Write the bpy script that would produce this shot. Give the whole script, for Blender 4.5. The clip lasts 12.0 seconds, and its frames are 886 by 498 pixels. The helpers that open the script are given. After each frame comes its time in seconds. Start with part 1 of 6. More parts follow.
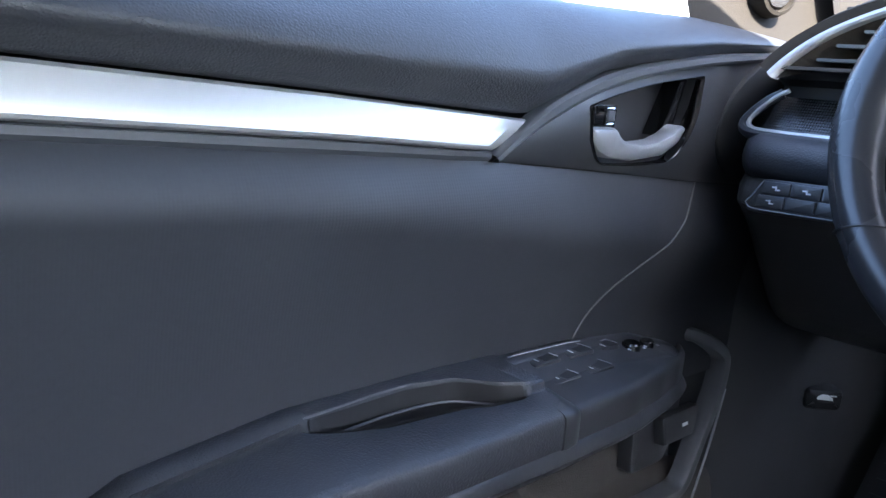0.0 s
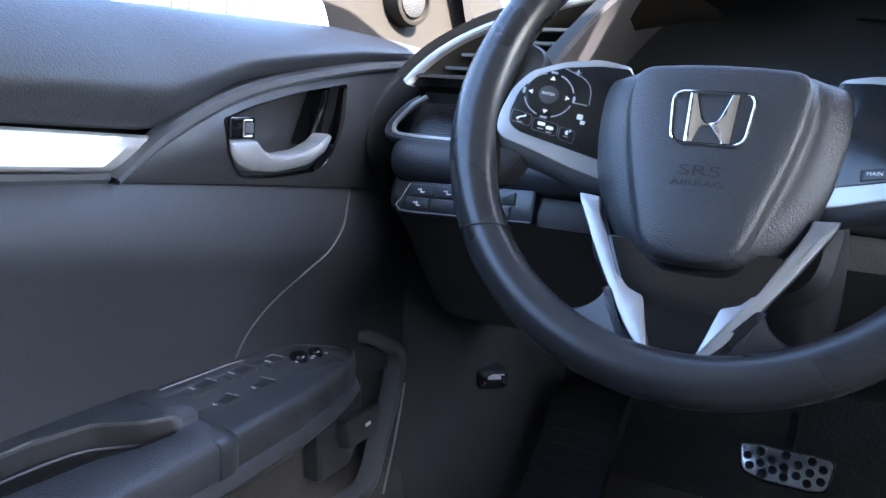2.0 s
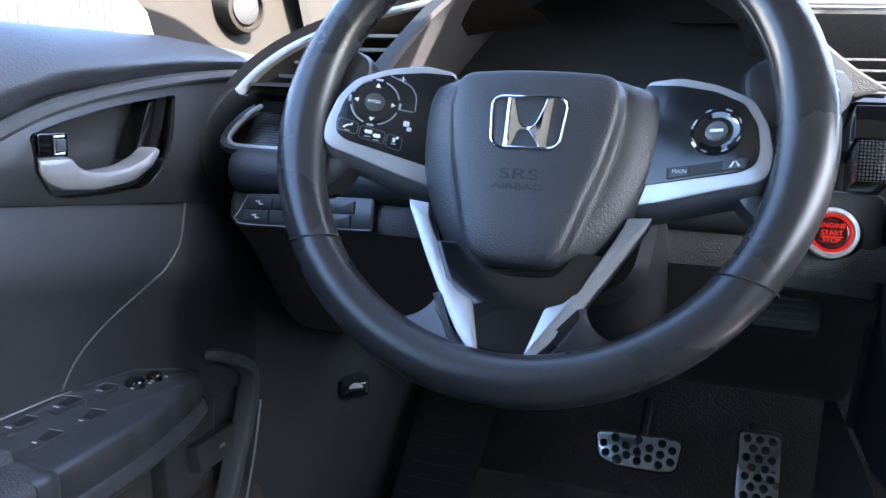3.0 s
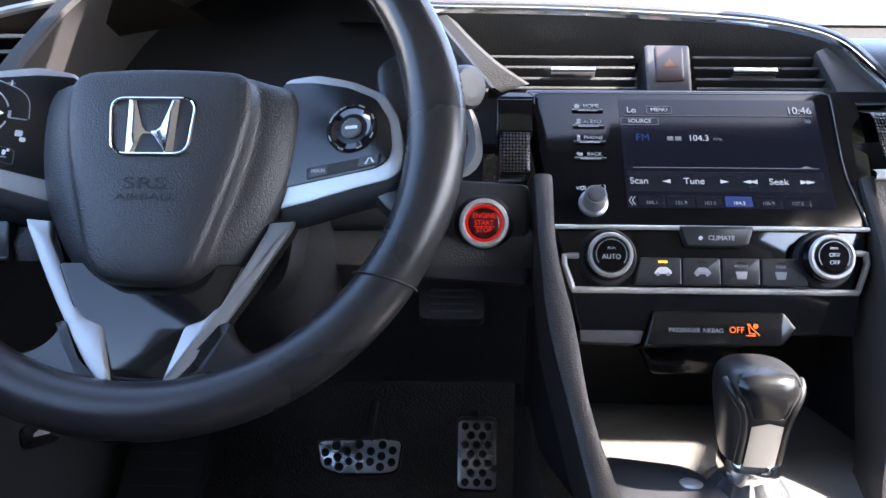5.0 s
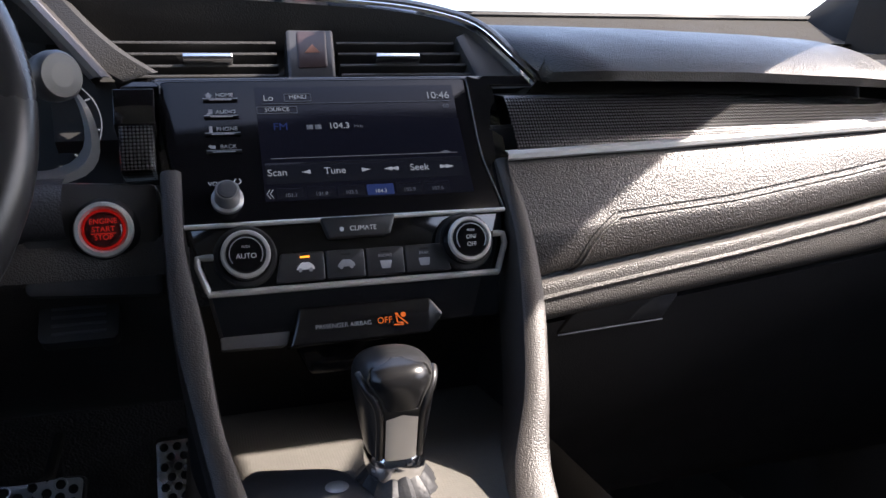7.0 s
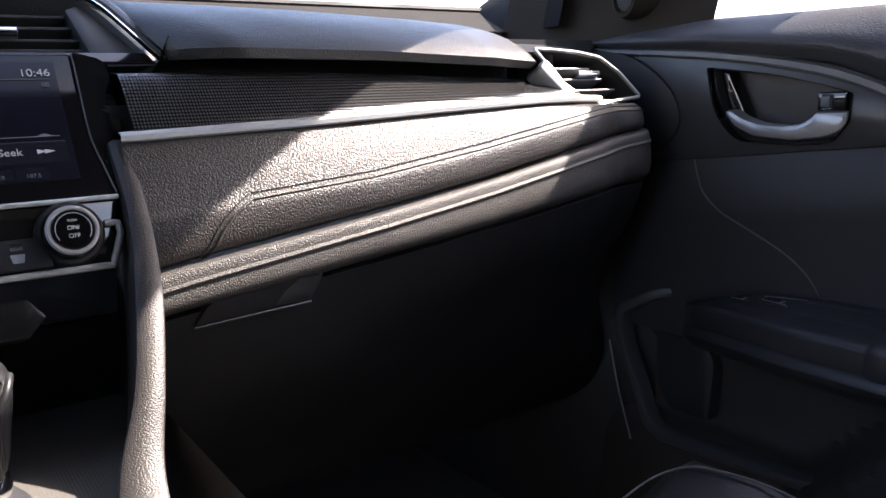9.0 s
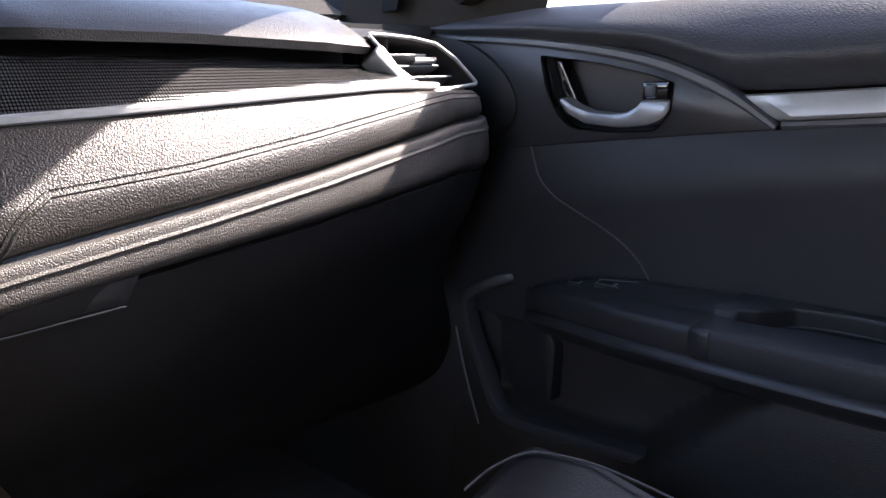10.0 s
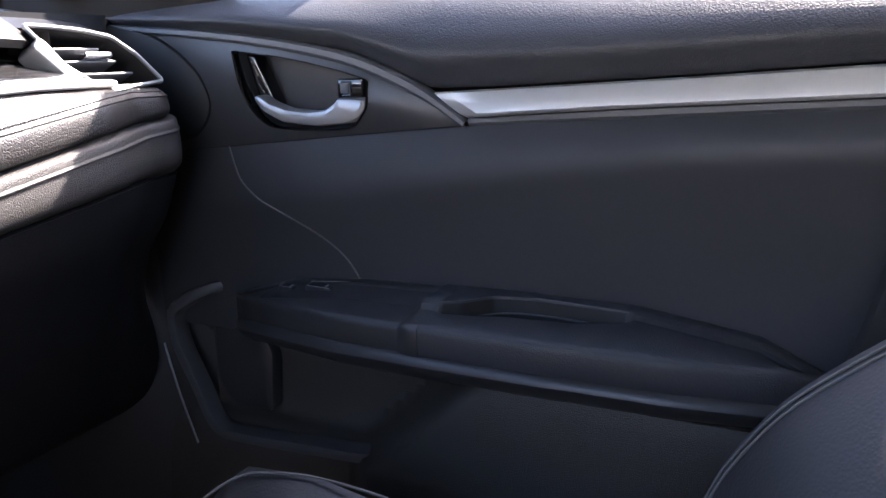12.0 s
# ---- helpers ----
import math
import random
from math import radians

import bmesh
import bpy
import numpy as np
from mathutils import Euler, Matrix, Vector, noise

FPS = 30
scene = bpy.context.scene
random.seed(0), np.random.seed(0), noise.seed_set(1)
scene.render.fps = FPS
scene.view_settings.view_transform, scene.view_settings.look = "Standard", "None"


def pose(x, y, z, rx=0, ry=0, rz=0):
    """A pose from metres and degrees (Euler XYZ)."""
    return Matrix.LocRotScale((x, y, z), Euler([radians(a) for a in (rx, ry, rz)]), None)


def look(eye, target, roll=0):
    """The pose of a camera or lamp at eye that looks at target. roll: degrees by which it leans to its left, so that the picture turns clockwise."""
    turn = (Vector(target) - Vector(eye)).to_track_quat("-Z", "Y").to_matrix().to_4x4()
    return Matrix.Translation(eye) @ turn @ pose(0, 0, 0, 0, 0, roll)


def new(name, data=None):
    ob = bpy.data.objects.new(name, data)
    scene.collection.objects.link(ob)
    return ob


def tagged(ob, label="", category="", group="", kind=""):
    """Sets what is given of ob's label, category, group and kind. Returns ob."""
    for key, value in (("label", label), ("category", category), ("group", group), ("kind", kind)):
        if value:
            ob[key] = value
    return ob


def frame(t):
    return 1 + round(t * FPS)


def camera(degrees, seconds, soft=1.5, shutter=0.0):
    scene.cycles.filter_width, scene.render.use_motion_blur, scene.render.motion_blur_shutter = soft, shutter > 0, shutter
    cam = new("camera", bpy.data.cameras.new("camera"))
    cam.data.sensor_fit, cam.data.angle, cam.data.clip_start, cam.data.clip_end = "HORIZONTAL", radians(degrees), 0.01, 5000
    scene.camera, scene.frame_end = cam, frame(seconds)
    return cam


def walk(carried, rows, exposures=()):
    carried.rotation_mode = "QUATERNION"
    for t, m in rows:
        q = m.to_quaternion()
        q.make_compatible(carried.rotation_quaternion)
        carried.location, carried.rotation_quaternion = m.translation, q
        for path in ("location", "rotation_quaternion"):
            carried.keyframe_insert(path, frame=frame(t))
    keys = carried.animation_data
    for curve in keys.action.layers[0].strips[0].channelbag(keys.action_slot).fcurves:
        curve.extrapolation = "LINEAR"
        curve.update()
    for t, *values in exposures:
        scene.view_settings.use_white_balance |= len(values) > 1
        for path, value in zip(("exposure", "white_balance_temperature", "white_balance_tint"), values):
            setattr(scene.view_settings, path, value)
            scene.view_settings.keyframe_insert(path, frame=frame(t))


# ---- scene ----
from mathutils import geometry

cam = camera(58.8, 12.0)
PATH = [
    (0, (-0.313, -0.756, 0.693), (-1.757, 0.553, 0.245), 4.3),
    (0.5, (-0.308, -0.745, 0.693), (-1.624, 0.696, 0.256), 4.3),
    (1, (-0.299, -0.733, 0.696), (-1.475, 0.828, 0.273), 4.0),
    (1.5, (-0.291, -0.723, 0.7), (-1.327, 0.937, 0.289), 3.7),
    (2, (-0.281, -0.712, 0.703), (-1.176, 1.032, 0.307), 3.4),
    (2.5, (-0.272, -0.704, 0.705), (-1.03, 1.106, 0.323), 2.9),
    (2.7, (-0.264, -0.699, 0.708), (-0.967, 1.135, 0.329), 2.6),
    (4.3, (-0.208, -0.67, 0.707), (-0.468, 1.282, 0.356), 0.7),
    (4.5, (-0.202, -0.666, 0.705), (-0.391, 1.295, 0.359), 0.7),
    (5, (-0.184, -0.654, 0.704), (-0.228, 1.317, 0.363), 0.4),
    (5.5, (-0.162, -0.646, 0.703), (-0.049, 1.321, 0.359), 0.1),
    (6, (-0.142, -0.64, 0.704), (0.109, 1.314, 0.36), -0.4),
    (6.5, (-0.121, -0.636, 0.701), (0.271, 1.295, 0.352), -0.8),
    (7, (-0.099, -0.629, 0.7), (0.456, 1.259, 0.34), -1.1),
    (7.5, (-0.077, -0.627, 0.699), (0.634, 1.205, 0.327), -1.1),
    (7.7, (-0.068, -0.626, 0.697), (0.712, 1.177, 0.325), -1.2),
    (9.3, (-0.002, -0.649, 0.679), (1.177, 0.919, 0.291), -2.2),
    (9.5, (0.004, -0.648, 0.683), (1.236, 0.875, 0.281), -2.2),
    (10, (0.018, -0.644, 0.684), (1.388, 0.748, 0.256), -1.6),
    (10.5, (0.027, -0.642, 0.688), (1.519, 0.613, 0.243), -1.1),
    (11, (0.036, -0.643, 0.693), (1.64, 0.459, 0.231), -0.9),
    (11.5, (0.049, -0.648, 0.694), (1.736, 0.314, 0.218), -1.0),
    (12, (0.055, -0.649, 0.693), (1.804, 0.194, 0.216), -1.4),
]
walk(cam, [(t, look(eye, target, roll)) for t, eye, target, roll in PATH],
     exposures=[(0, 3.85, 5980, 10), (2.5, 4.05, 6030, 11), (4.5, 3.8, 6250, 12), (5.5, 3.05, 6370, 13), (7.5, 2.05, 6680, 16), (9.5, 2.40, 6660, 18), (12, 3.08, 6440, 20)])

# ---- world, sun, exposure ----
SUN_EL, SUN_AZ = radians(45.6), radians(102.6)
world = bpy.data.worlds.new("sky")
scene.world = world
world.use_nodes = True
wn = world.node_tree.nodes
sky = wn.new("ShaderNodeTexSky")
sky.sky_type, sky.sun_disc = "NISHITA", False
sky.sun_elevation, sky.sun_rotation, sky.dust_density = SUN_EL, SUN_AZ, 2.0
world.node_tree.links.new(sky.outputs[0], wn["Background"].inputs[0])
wn["Background"].inputs[1].default_value = 0.15
sun = new("sun", bpy.data.lights.new("sun", "SUN"))
sun.data.energy, sun.data.angle, sun.data.color = 4.5, radians(0.53), (1.0, 0.93, 0.84)
sun.rotation_mode = "QUATERNION"
SUN_DIR = Vector((math.sin(SUN_AZ) * math.cos(SUN_EL), math.cos(SUN_AZ) * math.cos(SUN_EL), math.sin(SUN_EL)))
sun.rotation_quaternion = SUN_DIR.to_track_quat("Z", "Y")


# ---- materials ----
def mat(name, color, rough=0.5, metal=0.0, grain=0.0, grain_scale=420.0, mottle=0.25, coat=0.0, wear=0.15, regular="", spec=0.5, dots=False):
    """Base colour with two scales of variation, roughness wear, and a pebble relief of the given depth in metres."""
    m = bpy.data.materials.new(name)
    m.use_nodes = True
    nt = m.node_tree
    b = nt.nodes["Principled BSDF"]
    L = nt.links.new
    tc = nt.nodes.new("ShaderNodeTexCoord")
    b.inputs["Metallic"].default_value = metal
    b.inputs["Coat Weight"].default_value = coat
    b.inputs["Coat Roughness"].default_value = 0.06
    b.inputs["Specular IOR Level"].default_value = spec
    big = nt.nodes.new("ShaderNodeTexNoise")
    big.inputs["Scale"].default_value, big.inputs["Detail"].default_value = 9.0, 6.0
    L(tc.outputs["Object"], big.inputs["Vector"])
    fine = nt.nodes.new("ShaderNodeTexNoise")
    fine.inputs["Scale"].default_value, fine.inputs["Detail"].default_value = 260.0, 3.0
    L(tc.outputs["Object"], fine.inputs["Vector"])
    mx = nt.nodes.new("ShaderNodeMix")
    mx.data_type = "RGBA"
    mx.inputs["A"].default_value = (*[c * (1 - mottle) for c in color], 1)
    mx.inputs["B"].default_value = (*[c * (1 + mottle) for c in color], 1)
    av = nt.nodes.new("ShaderNodeMath")
    av.operation = "MULTIPLY_ADD"
    av.inputs[1].default_value = 0.6
    L(big.outputs["Fac"], av.inputs[0])
    f2 = nt.nodes.new("ShaderNodeMath")
    f2.operation = "MULTIPLY"
    f2.inputs[1].default_value = 0.4
    L(fine.outputs["Fac"], f2.inputs[0])
    L(f2.outputs[0], av.inputs[2])
    L(av.outputs[0], mx.inputs["Factor"])
    L(mx.outputs["Result"], b.inputs["Base Color"])
    rr = nt.nodes.new("ShaderNodeMapRange")
    rr.inputs["To Min"].default_value, rr.inputs["To Max"].default_value = max(0.02, rough * (1 - wear)), min(1, rough * (1 + wear))
    rr.inputs["From Min"].default_value, rr.inputs["From Max"].default_value = 0.3, 0.7
    L(big.outputs["Fac"], rr.inputs["Value"])
    L(rr.outputs["Result"], b.inputs["Roughness"])
    if grain:
        v = nt.nodes.new("ShaderNodeTexVoronoi")
        v.feature = "F1" if regular else "SMOOTH_F1"
        v.inputs["Scale"].default_value = grain_scale
        v.inputs["Randomness"].default_value = 0.0 if regular else 1.0
        if not regular:
            wob = nt.nodes.new("ShaderNodeVectorMath")
            wob.operation = "MULTIPLY_ADD"
            wob.inputs[1].default_value = (0.0004, 0.0004, 0.0004)
            n3 = nt.nodes.new("ShaderNodeTexNoise")
            n3.inputs["Scale"].default_value = 180.0
            L(tc.outputs["Object"], n3.inputs["Vector"])
            L(n3.outputs["Color"], wob.inputs[0])
            L(tc.outputs["Object"], wob.inputs[2])
            L(wob.outputs[0], v.inputs["Vector"])
        else:
            flat = nt.nodes.new("ShaderNodeMapping")
            flat.inputs["Scale"].default_value = [1.0 if c in regular else 0.0 for c in "xyz"]
            L(tc.outputs["Object"], flat.inputs["Vector"])
            L(flat.outputs["Vector"], v.inputs["Vector"])
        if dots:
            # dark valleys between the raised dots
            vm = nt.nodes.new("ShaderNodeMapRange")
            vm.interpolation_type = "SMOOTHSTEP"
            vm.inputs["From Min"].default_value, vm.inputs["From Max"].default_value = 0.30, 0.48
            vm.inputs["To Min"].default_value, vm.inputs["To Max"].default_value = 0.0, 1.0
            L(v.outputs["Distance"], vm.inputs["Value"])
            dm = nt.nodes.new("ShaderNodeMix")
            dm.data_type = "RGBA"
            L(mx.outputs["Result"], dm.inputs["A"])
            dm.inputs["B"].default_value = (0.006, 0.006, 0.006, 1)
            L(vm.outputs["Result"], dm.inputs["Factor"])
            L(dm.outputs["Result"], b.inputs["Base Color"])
        inv = nt.nodes.new("ShaderNodeMath")
        inv.operation = "SUBTRACT"
        inv.inputs[0].default_value = 1.0
        L(v.outputs["Distance"], inv.inputs[1])
        bp = nt.nodes.new("ShaderNodeBump")
        bp.inputs["Strength"].default_value, bp.inputs["Distance"].default_value = 1.0, grain
        L(inv.outputs[0], bp.inputs["Height"])
        L(bp.outputs["Normal"], b.inputs["Normal"])
    return m


def glow(name, color, strength, gloss=0.08, spec=0.15):
    m = bpy.data.materials.new(name)
    m.use_nodes = True
    b = m.node_tree.nodes["Principled BSDF"]
    b.inputs["Base Color"].default_value = (*[c * 0.2 for c in color], 1)
    b.inputs["Emission Color"].default_value = (*color, 1)
    b.inputs["Emission Strength"].default_value = strength
    b.inputs["Roughness"].default_value = gloss
    b.inputs["Specular IOR Level"].default_value = spec
    return m


M_PAD = mat("soft_charcoal_pad", (0.042, 0.044, 0.050), 0.47, grain=0.00036, grain_scale=720, spec=0.36)
M_PADDASH = mat("dash_leatherette", (0.033, 0.029, 0.026), 0.40, grain=0.00055, grain_scale=860, spec=0.6)
M_BAR = mat("side_bar_leatherette", (0.036, 0.032, 0.029), 0.44, grain=0.00028, grain_scale=1150, spec=0.5)
M_PLASTIC = mat("black_grained_plastic", (0.036, 0.037, 0.040), 0.34, grain=0.00006, grain_scale=1100)
M_LOWER = mat("lower_grained_plastic", (0.054, 0.050, 0.046), 0.46, grain=0.0006, grain_scale=1050)
M_TOP = mat("dull_dash_top", (0.030, 0.027, 0.022), 0.85, grain=0.0008, grain_scale=700, spec=0.12)
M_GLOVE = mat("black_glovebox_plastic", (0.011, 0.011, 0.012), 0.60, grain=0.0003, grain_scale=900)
M_INSERT = mat("door_woven_insert", (0.032, 0.034, 0.039), 0.60, grain=0.00007, grain_scale=430, regular="yz")
M_SATIN = mat("satin_dark_plastic", (0.075, 0.078, 0.086), 0.38, mottle=0.1)
M_SILVER = mat("satin_silver_trim", (0.62, 0.61, 0.59), 0.38, metal=0.5, mottle=0.05)
M_SPOKE = mat("satin_spoke_silver", (0.40, 0.40, 0.40), 0.36, metal=0.6, mottle=0.05)
M_KEYPAD = mat("smooth_black_keypad", (0.010, 0.010, 0.011), 0.20, mottle=0.1, spec=0.5)
M_CHROME = mat("bright_chrome", (0.82, 0.82, 0.83), 0.10, metal=1.0, mottle=0.03)
M_GLOSS = mat("piano_black", (0.006, 0.006, 0.007), 0.07, coat=0.6, mottle=0.1)
M_BLACK = mat("matt_black", (0.013, 0.013, 0.014), 0.6)
M_RIM = mat("smooth_wheel_leather", (0.022, 0.022, 0.024), 0.27, grain=0.00003, grain_scale=1400, wear=0.28, mottle=0.3)
M_HUB = mat("airbag_cover_grain", (0.034, 0.035, 0.039), 0.40, grain=0.00030, grain_scale=1000)
M_HUBLOW = mat("smooth_black_plastic", (0.010, 0.010, 0.011), 0.06, mottle=0.1)
M_KNOB = mat("polished_knob_leather", (0.020, 0.020, 0.021), 0.30, grain=0.00003, grain_scale=900, wear=0.3)
M_KNOBTOP = mat("polished_black_panel", (0.012, 0.012, 0.013), 0.24, mottle=0.1)
M_KICK = mat("smooth_black_lining", (0.034, 0.035, 0.038), 0.55, mottle=0.15)
M_HOOD = mat("dull_hood_plastic", (0.070, 0.064, 0.066), 0.6, grain=0.0001, grain_scale=900)
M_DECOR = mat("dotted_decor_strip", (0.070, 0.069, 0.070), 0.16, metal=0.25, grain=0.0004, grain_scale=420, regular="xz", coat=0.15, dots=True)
M_CARPET = mat("black_carpet", (0.085, 0.086, 0.090), 0.95, grain=0.002, grain_scale=300, mottle=0.5)
M_PILLAR = mat("grey_pillar_trim", (0.06, 0.059, 0.058), 0.7, grain=0.0003, grain_scale=700)
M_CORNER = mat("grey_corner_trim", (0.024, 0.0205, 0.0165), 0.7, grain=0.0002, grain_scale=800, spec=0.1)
M_SEAT = mat("black_seat_leather", (0.026, 0.027, 0.030), 0.48, grain=0.0002, grain_scale=480)
M_THREAD = mat("grey_thread", (0.12, 0.12, 0.12), 0.8)
M_DTHREAD = mat("dark_thread", (0.02, 0.02, 0.02), 0.8)
M_STEEL = mat("brushed_steel", (0.62, 0.62, 0.63), 0.28, metal=1.0, mottle=0.12, wear=0.4)
M_RUBBER = mat("black_rubber", (0.012, 0.012, 0.012), 0.7)
M_TRAY = mat("tray_mat", (0.105, 0.098, 0.086), 0.8, grain=0.0002, grain_scale=520, regular="xy")
M_WHITE = mat("white_print", (0.75, 0.75, 0.75), 0.5)
M_GREYPRINT = mat("grey_print", (0.34, 0.35, 0.37), 0.5)
M_HEAD = mat("headliner_cloth", (0.34, 0.33, 0.315), 0.9, grain=0.0003, grain_scale=800)
# black for unseen sun blockers, roof rails and the right pillar base's painted shade
M_SHADE = mat("dull_black_shade", (0.010, 0.010, 0.010), 0.95, spec=0.1)
M_GLASSKEY2 = mat("satin_black_key", (0.030, 0.031, 0.034), 0.35, mottle=0.1)
M_GLASSKEY = mat("smoked_panel", (0.005, 0.005, 0.006), 0.09, spec=0.25)


# ---- mesh helpers ----
def part(name, bm, material, parent=None, label="", sharp=38, smooth=True):
    bmesh.ops.remove_doubles(bm, verts=bm.verts, dist=1e-6)
    bmesh.ops.recalc_face_normals(bm, faces=bm.faces)
    lim = radians(sharp)
    for f in bm.faces:
        f.smooth = smooth
    for e in bm.edges:
        if len(e.link_faces) == 2:
            flat_cap = max(len(f.verts) for f in e.link_faces) > 4
            if e.calc_face_angle(0) > (0.05 if flat_cap else lim):
                e.smooth = False
    me = bpy.data.meshes.new(name)
    bm.to_mesh(me)
    bm.free()
    me.materials.append(material)
    ob = new(name, me)
    if parent:
        ob.parent = parent
        ob.matrix_parent_inverse = world_of(parent).inverted()
    if label:
        ob["label"] = label
    return ob


def world_of(ob):
    return (world_of(ob.parent) @ ob.matrix_parent_inverse @ ob.matrix_basis) if ob.parent else ob.matrix_basis.copy()


def thing(name, base, label, category, group="", kind=""):
    ob = new(name)
    ob.empty_display_size = 0.02
    ob.location = base
    return tagged(ob, label, category, group, kind)


def spline(pts, n):
    """A smooth curve of n points through pts, of any dimension."""
    p = np.array(pts, float)
    if len(p) == 2:
        return [tuple(p[0] + (p[1] - p[0]) * k / (n - 1)) for k in range(n)]
    q = np.vstack([2 * p[0] - p[1], p, 2 * p[-1] - p[-2]])
    seg = np.linalg.norm(np.diff(p, axis=0), axis=1)
    s = np.r_[0, np.cumsum(seg)]
    out = []
    for t in np.linspace(0, s[-1], n):
        i = min(max(int(np.searchsorted(s, t, side="right")) - 1, 0), len(p) - 2)
        u = (t - s[i]) / max(seg[i], 1e-9)
        a, b, c, d = q[i], q[i + 1], q[i + 2], q[i + 3]
        out.append(tuple(0.5 * (2 * b + (c - a) * u + (2 * a - 5 * b + 4 * c - d) * u * u + (3 * b - a - 3 * c + d) * u ** 3)))
    return out


def rounded(pts, r, n=4):
    """A closed outline with its corners rounded by r (one value, or one a corner)."""
    out, k = [], len(pts)
    for i in range(k):
        p, a, b = Vector(pts[i]), Vector(pts[i - 1]), Vector(pts[(i + 1) % k])
        rr = r[i] if isinstance(r, (list, tuple)) else r
        da, db = a - p, b - p
        c = min(rr, da.length * 0.48, db.length * 0.48)
        if c < 1e-5:
            out.append(tuple(p))
            continue
        s, e = p + da.normalized() * c, p + db.normalized() * c
        for j in range(n + 1):
            t = j / n
            out.append(tuple(s * (1 - t) ** 2 + p * 2 * t * (1 - t) + e * t * t))
    return out


def loft(rows, close_profile=False, cap=False, close_path=False):
    bm = bmesh.new()
    vs = [[bm.verts.new(p) for p in r] for r in rows]
    m = len(vs[0])
    pairs = list(zip(vs[:-1], vs[1:])) + ([(vs[-1], vs[0])] if close_path else [])
    for a, b in pairs:
        for j in range(m if close_profile else m - 1):
            k = (j + 1) % m
            bm.faces.new((a[j], a[k], b[k], b[j]))
    if cap:
        bm.faces.new(vs[0])
        bm.faces.new(list(reversed(vs[-1])))
    return bm


def axes(origin, u, v):
    """A frame: u across, v up, w out of the face."""
    u, v = Vector(u).normalized(), Vector(v).normalized()
    w = u.cross(v).normalized()
    v = w.cross(u)
    return Matrix(((u.x, v.x, w.x, origin[0]), (u.y, v.y, w.y, origin[1]), (u.z, v.z, w.z, origin[2]), (0, 0, 0, 1)))


def slab(fr, outline, d0, d1, edge=0.001, dome=0.0):
    """A plate with the given outline in the frame fr, from depth d0 to d1 along w, its front edge bevelled."""
    n = len(outline)
    c = np.mean(np.array(outline)[:, :2], axis=0)

    def ring(k, d):
        o = []
        for i in range(n):
            p, a, b = Vector(outline[i][:2]), Vector(outline[i - 1][:2]), Vector(outline[(i + 1) % n][:2])
            t = (b - a).normalized()
            nn = Vector((t.y, -t.x))
            o.append(p - nn * k * turn)
        return [fr @ Vector((q.x, q.y, d)) for q in o]

    area = sum(outline[i - 1][0] * outline[i][1] - outline[i][0] * outline[i - 1][1] for i in range(n))
    turn = 1 if area > 0 else -1
    s = 1 if d1 > d0 else -1
    e = min(edge, abs(d1 - d0) * 0.9)
    rows = [ring(0, d0), ring(0, d1 - s * e), ring(e * 0.3, d1 - s * e * 0.3), ring(e, d1)]
    bm = loft(rows, close_profile=True)
    top = bm.verts[:][-n:]
    if dome:
        mid = bm.verts.new(fr @ Vector((c[0], c[1], d1 + dome)))
        for i in range(n):
            bm.faces.new((top[i], top[(i + 1) % n], mid))
    else:
        bm.faces.new(top)
    bm.faces.new(list(reversed(bm.verts[:][:n])))
    bmesh.ops.triangulate(bm, faces=[f for f in bm.faces if len(f.verts) > 4])
    return bm


def tube(pts, r, seg=8, closed=False, flat=1.0, up=None):
    """A tube along pts; r is a radius or one a point; flat squeezes it along its second axis."""
    P = [Vector(p) for p in pts]
    n = len(P)
    rows = []
    side = None
    for i in range(n):
        a, b = P[i - 1] if (i or closed) else P[i], P[(i + 1) % n] if (i < n - 1 or closed) else P[i]
        t = (b - a).normalized()
        if up is not None:
            side = t.cross(Vector(up)).normalized()
        elif side is None:
            side = t.cross(Vector((0, 0, 1)) if abs(t.z) < 0.9 else Vector((1, 0, 0))).normalized()
        else:
            side = (side - t * side.dot(t)).normalized()
        o = side.cross(t)
        rr = r[i] if isinstance(r, (list, tuple)) else r
        rows.append([P[i] + side * math.cos(2 * math.pi * k / seg) * rr + o * math.sin(2 * math.pi * k / seg) * rr * flat for k in range(seg)])
    return loft(rows, close_profile=True, cap=not closed, close_path=closed)


def spun(fr, profile, seg=40):
    """A turned body about w: profile of (radius, depth)."""
    rows = [[fr @ Vector((r * math.cos(2 * math.pi * k / seg), r * math.sin(2 * math.pi * k / seg), d)) for k in range(seg)] for r, d in profile]
    return loft(rows, close_profile=True, cap=True)


def joined(bms):
    out = bmesh.new()
    for b in bms:
        me = bpy.data.meshes.new("tmp")
        b.to_mesh(me)
        b.free()
        out.from_mesh(me)
        bpy.data.meshes.remove(me)
    return out


def box(x0, x1, y0, y1, z0, z1, bevel=0.003):
    bm = bmesh.new()
    bmesh.ops.create_cube(bm, size=1)
    for v in bm.verts:
        v.co = Vector(((x0 + x1) / 2 + v.co.x * (x1 - x0), (y0 + y1) / 2 + v.co.y * (y1 - y0), (z0 + z1) / 2 + v.co.z * (z1 - z0)))
    if bevel:
        bmesh.ops.bevel(bm, geom=bm.edges[:], offset=bevel, segments=2, affect="EDGES")
    return bm


def rect(u, v, w, h):
    return [(u - w / 2, v - h / 2), (u + w / 2, v - h / 2), (u + w / 2, v + h / 2), (u - w / 2, v + h / 2)]


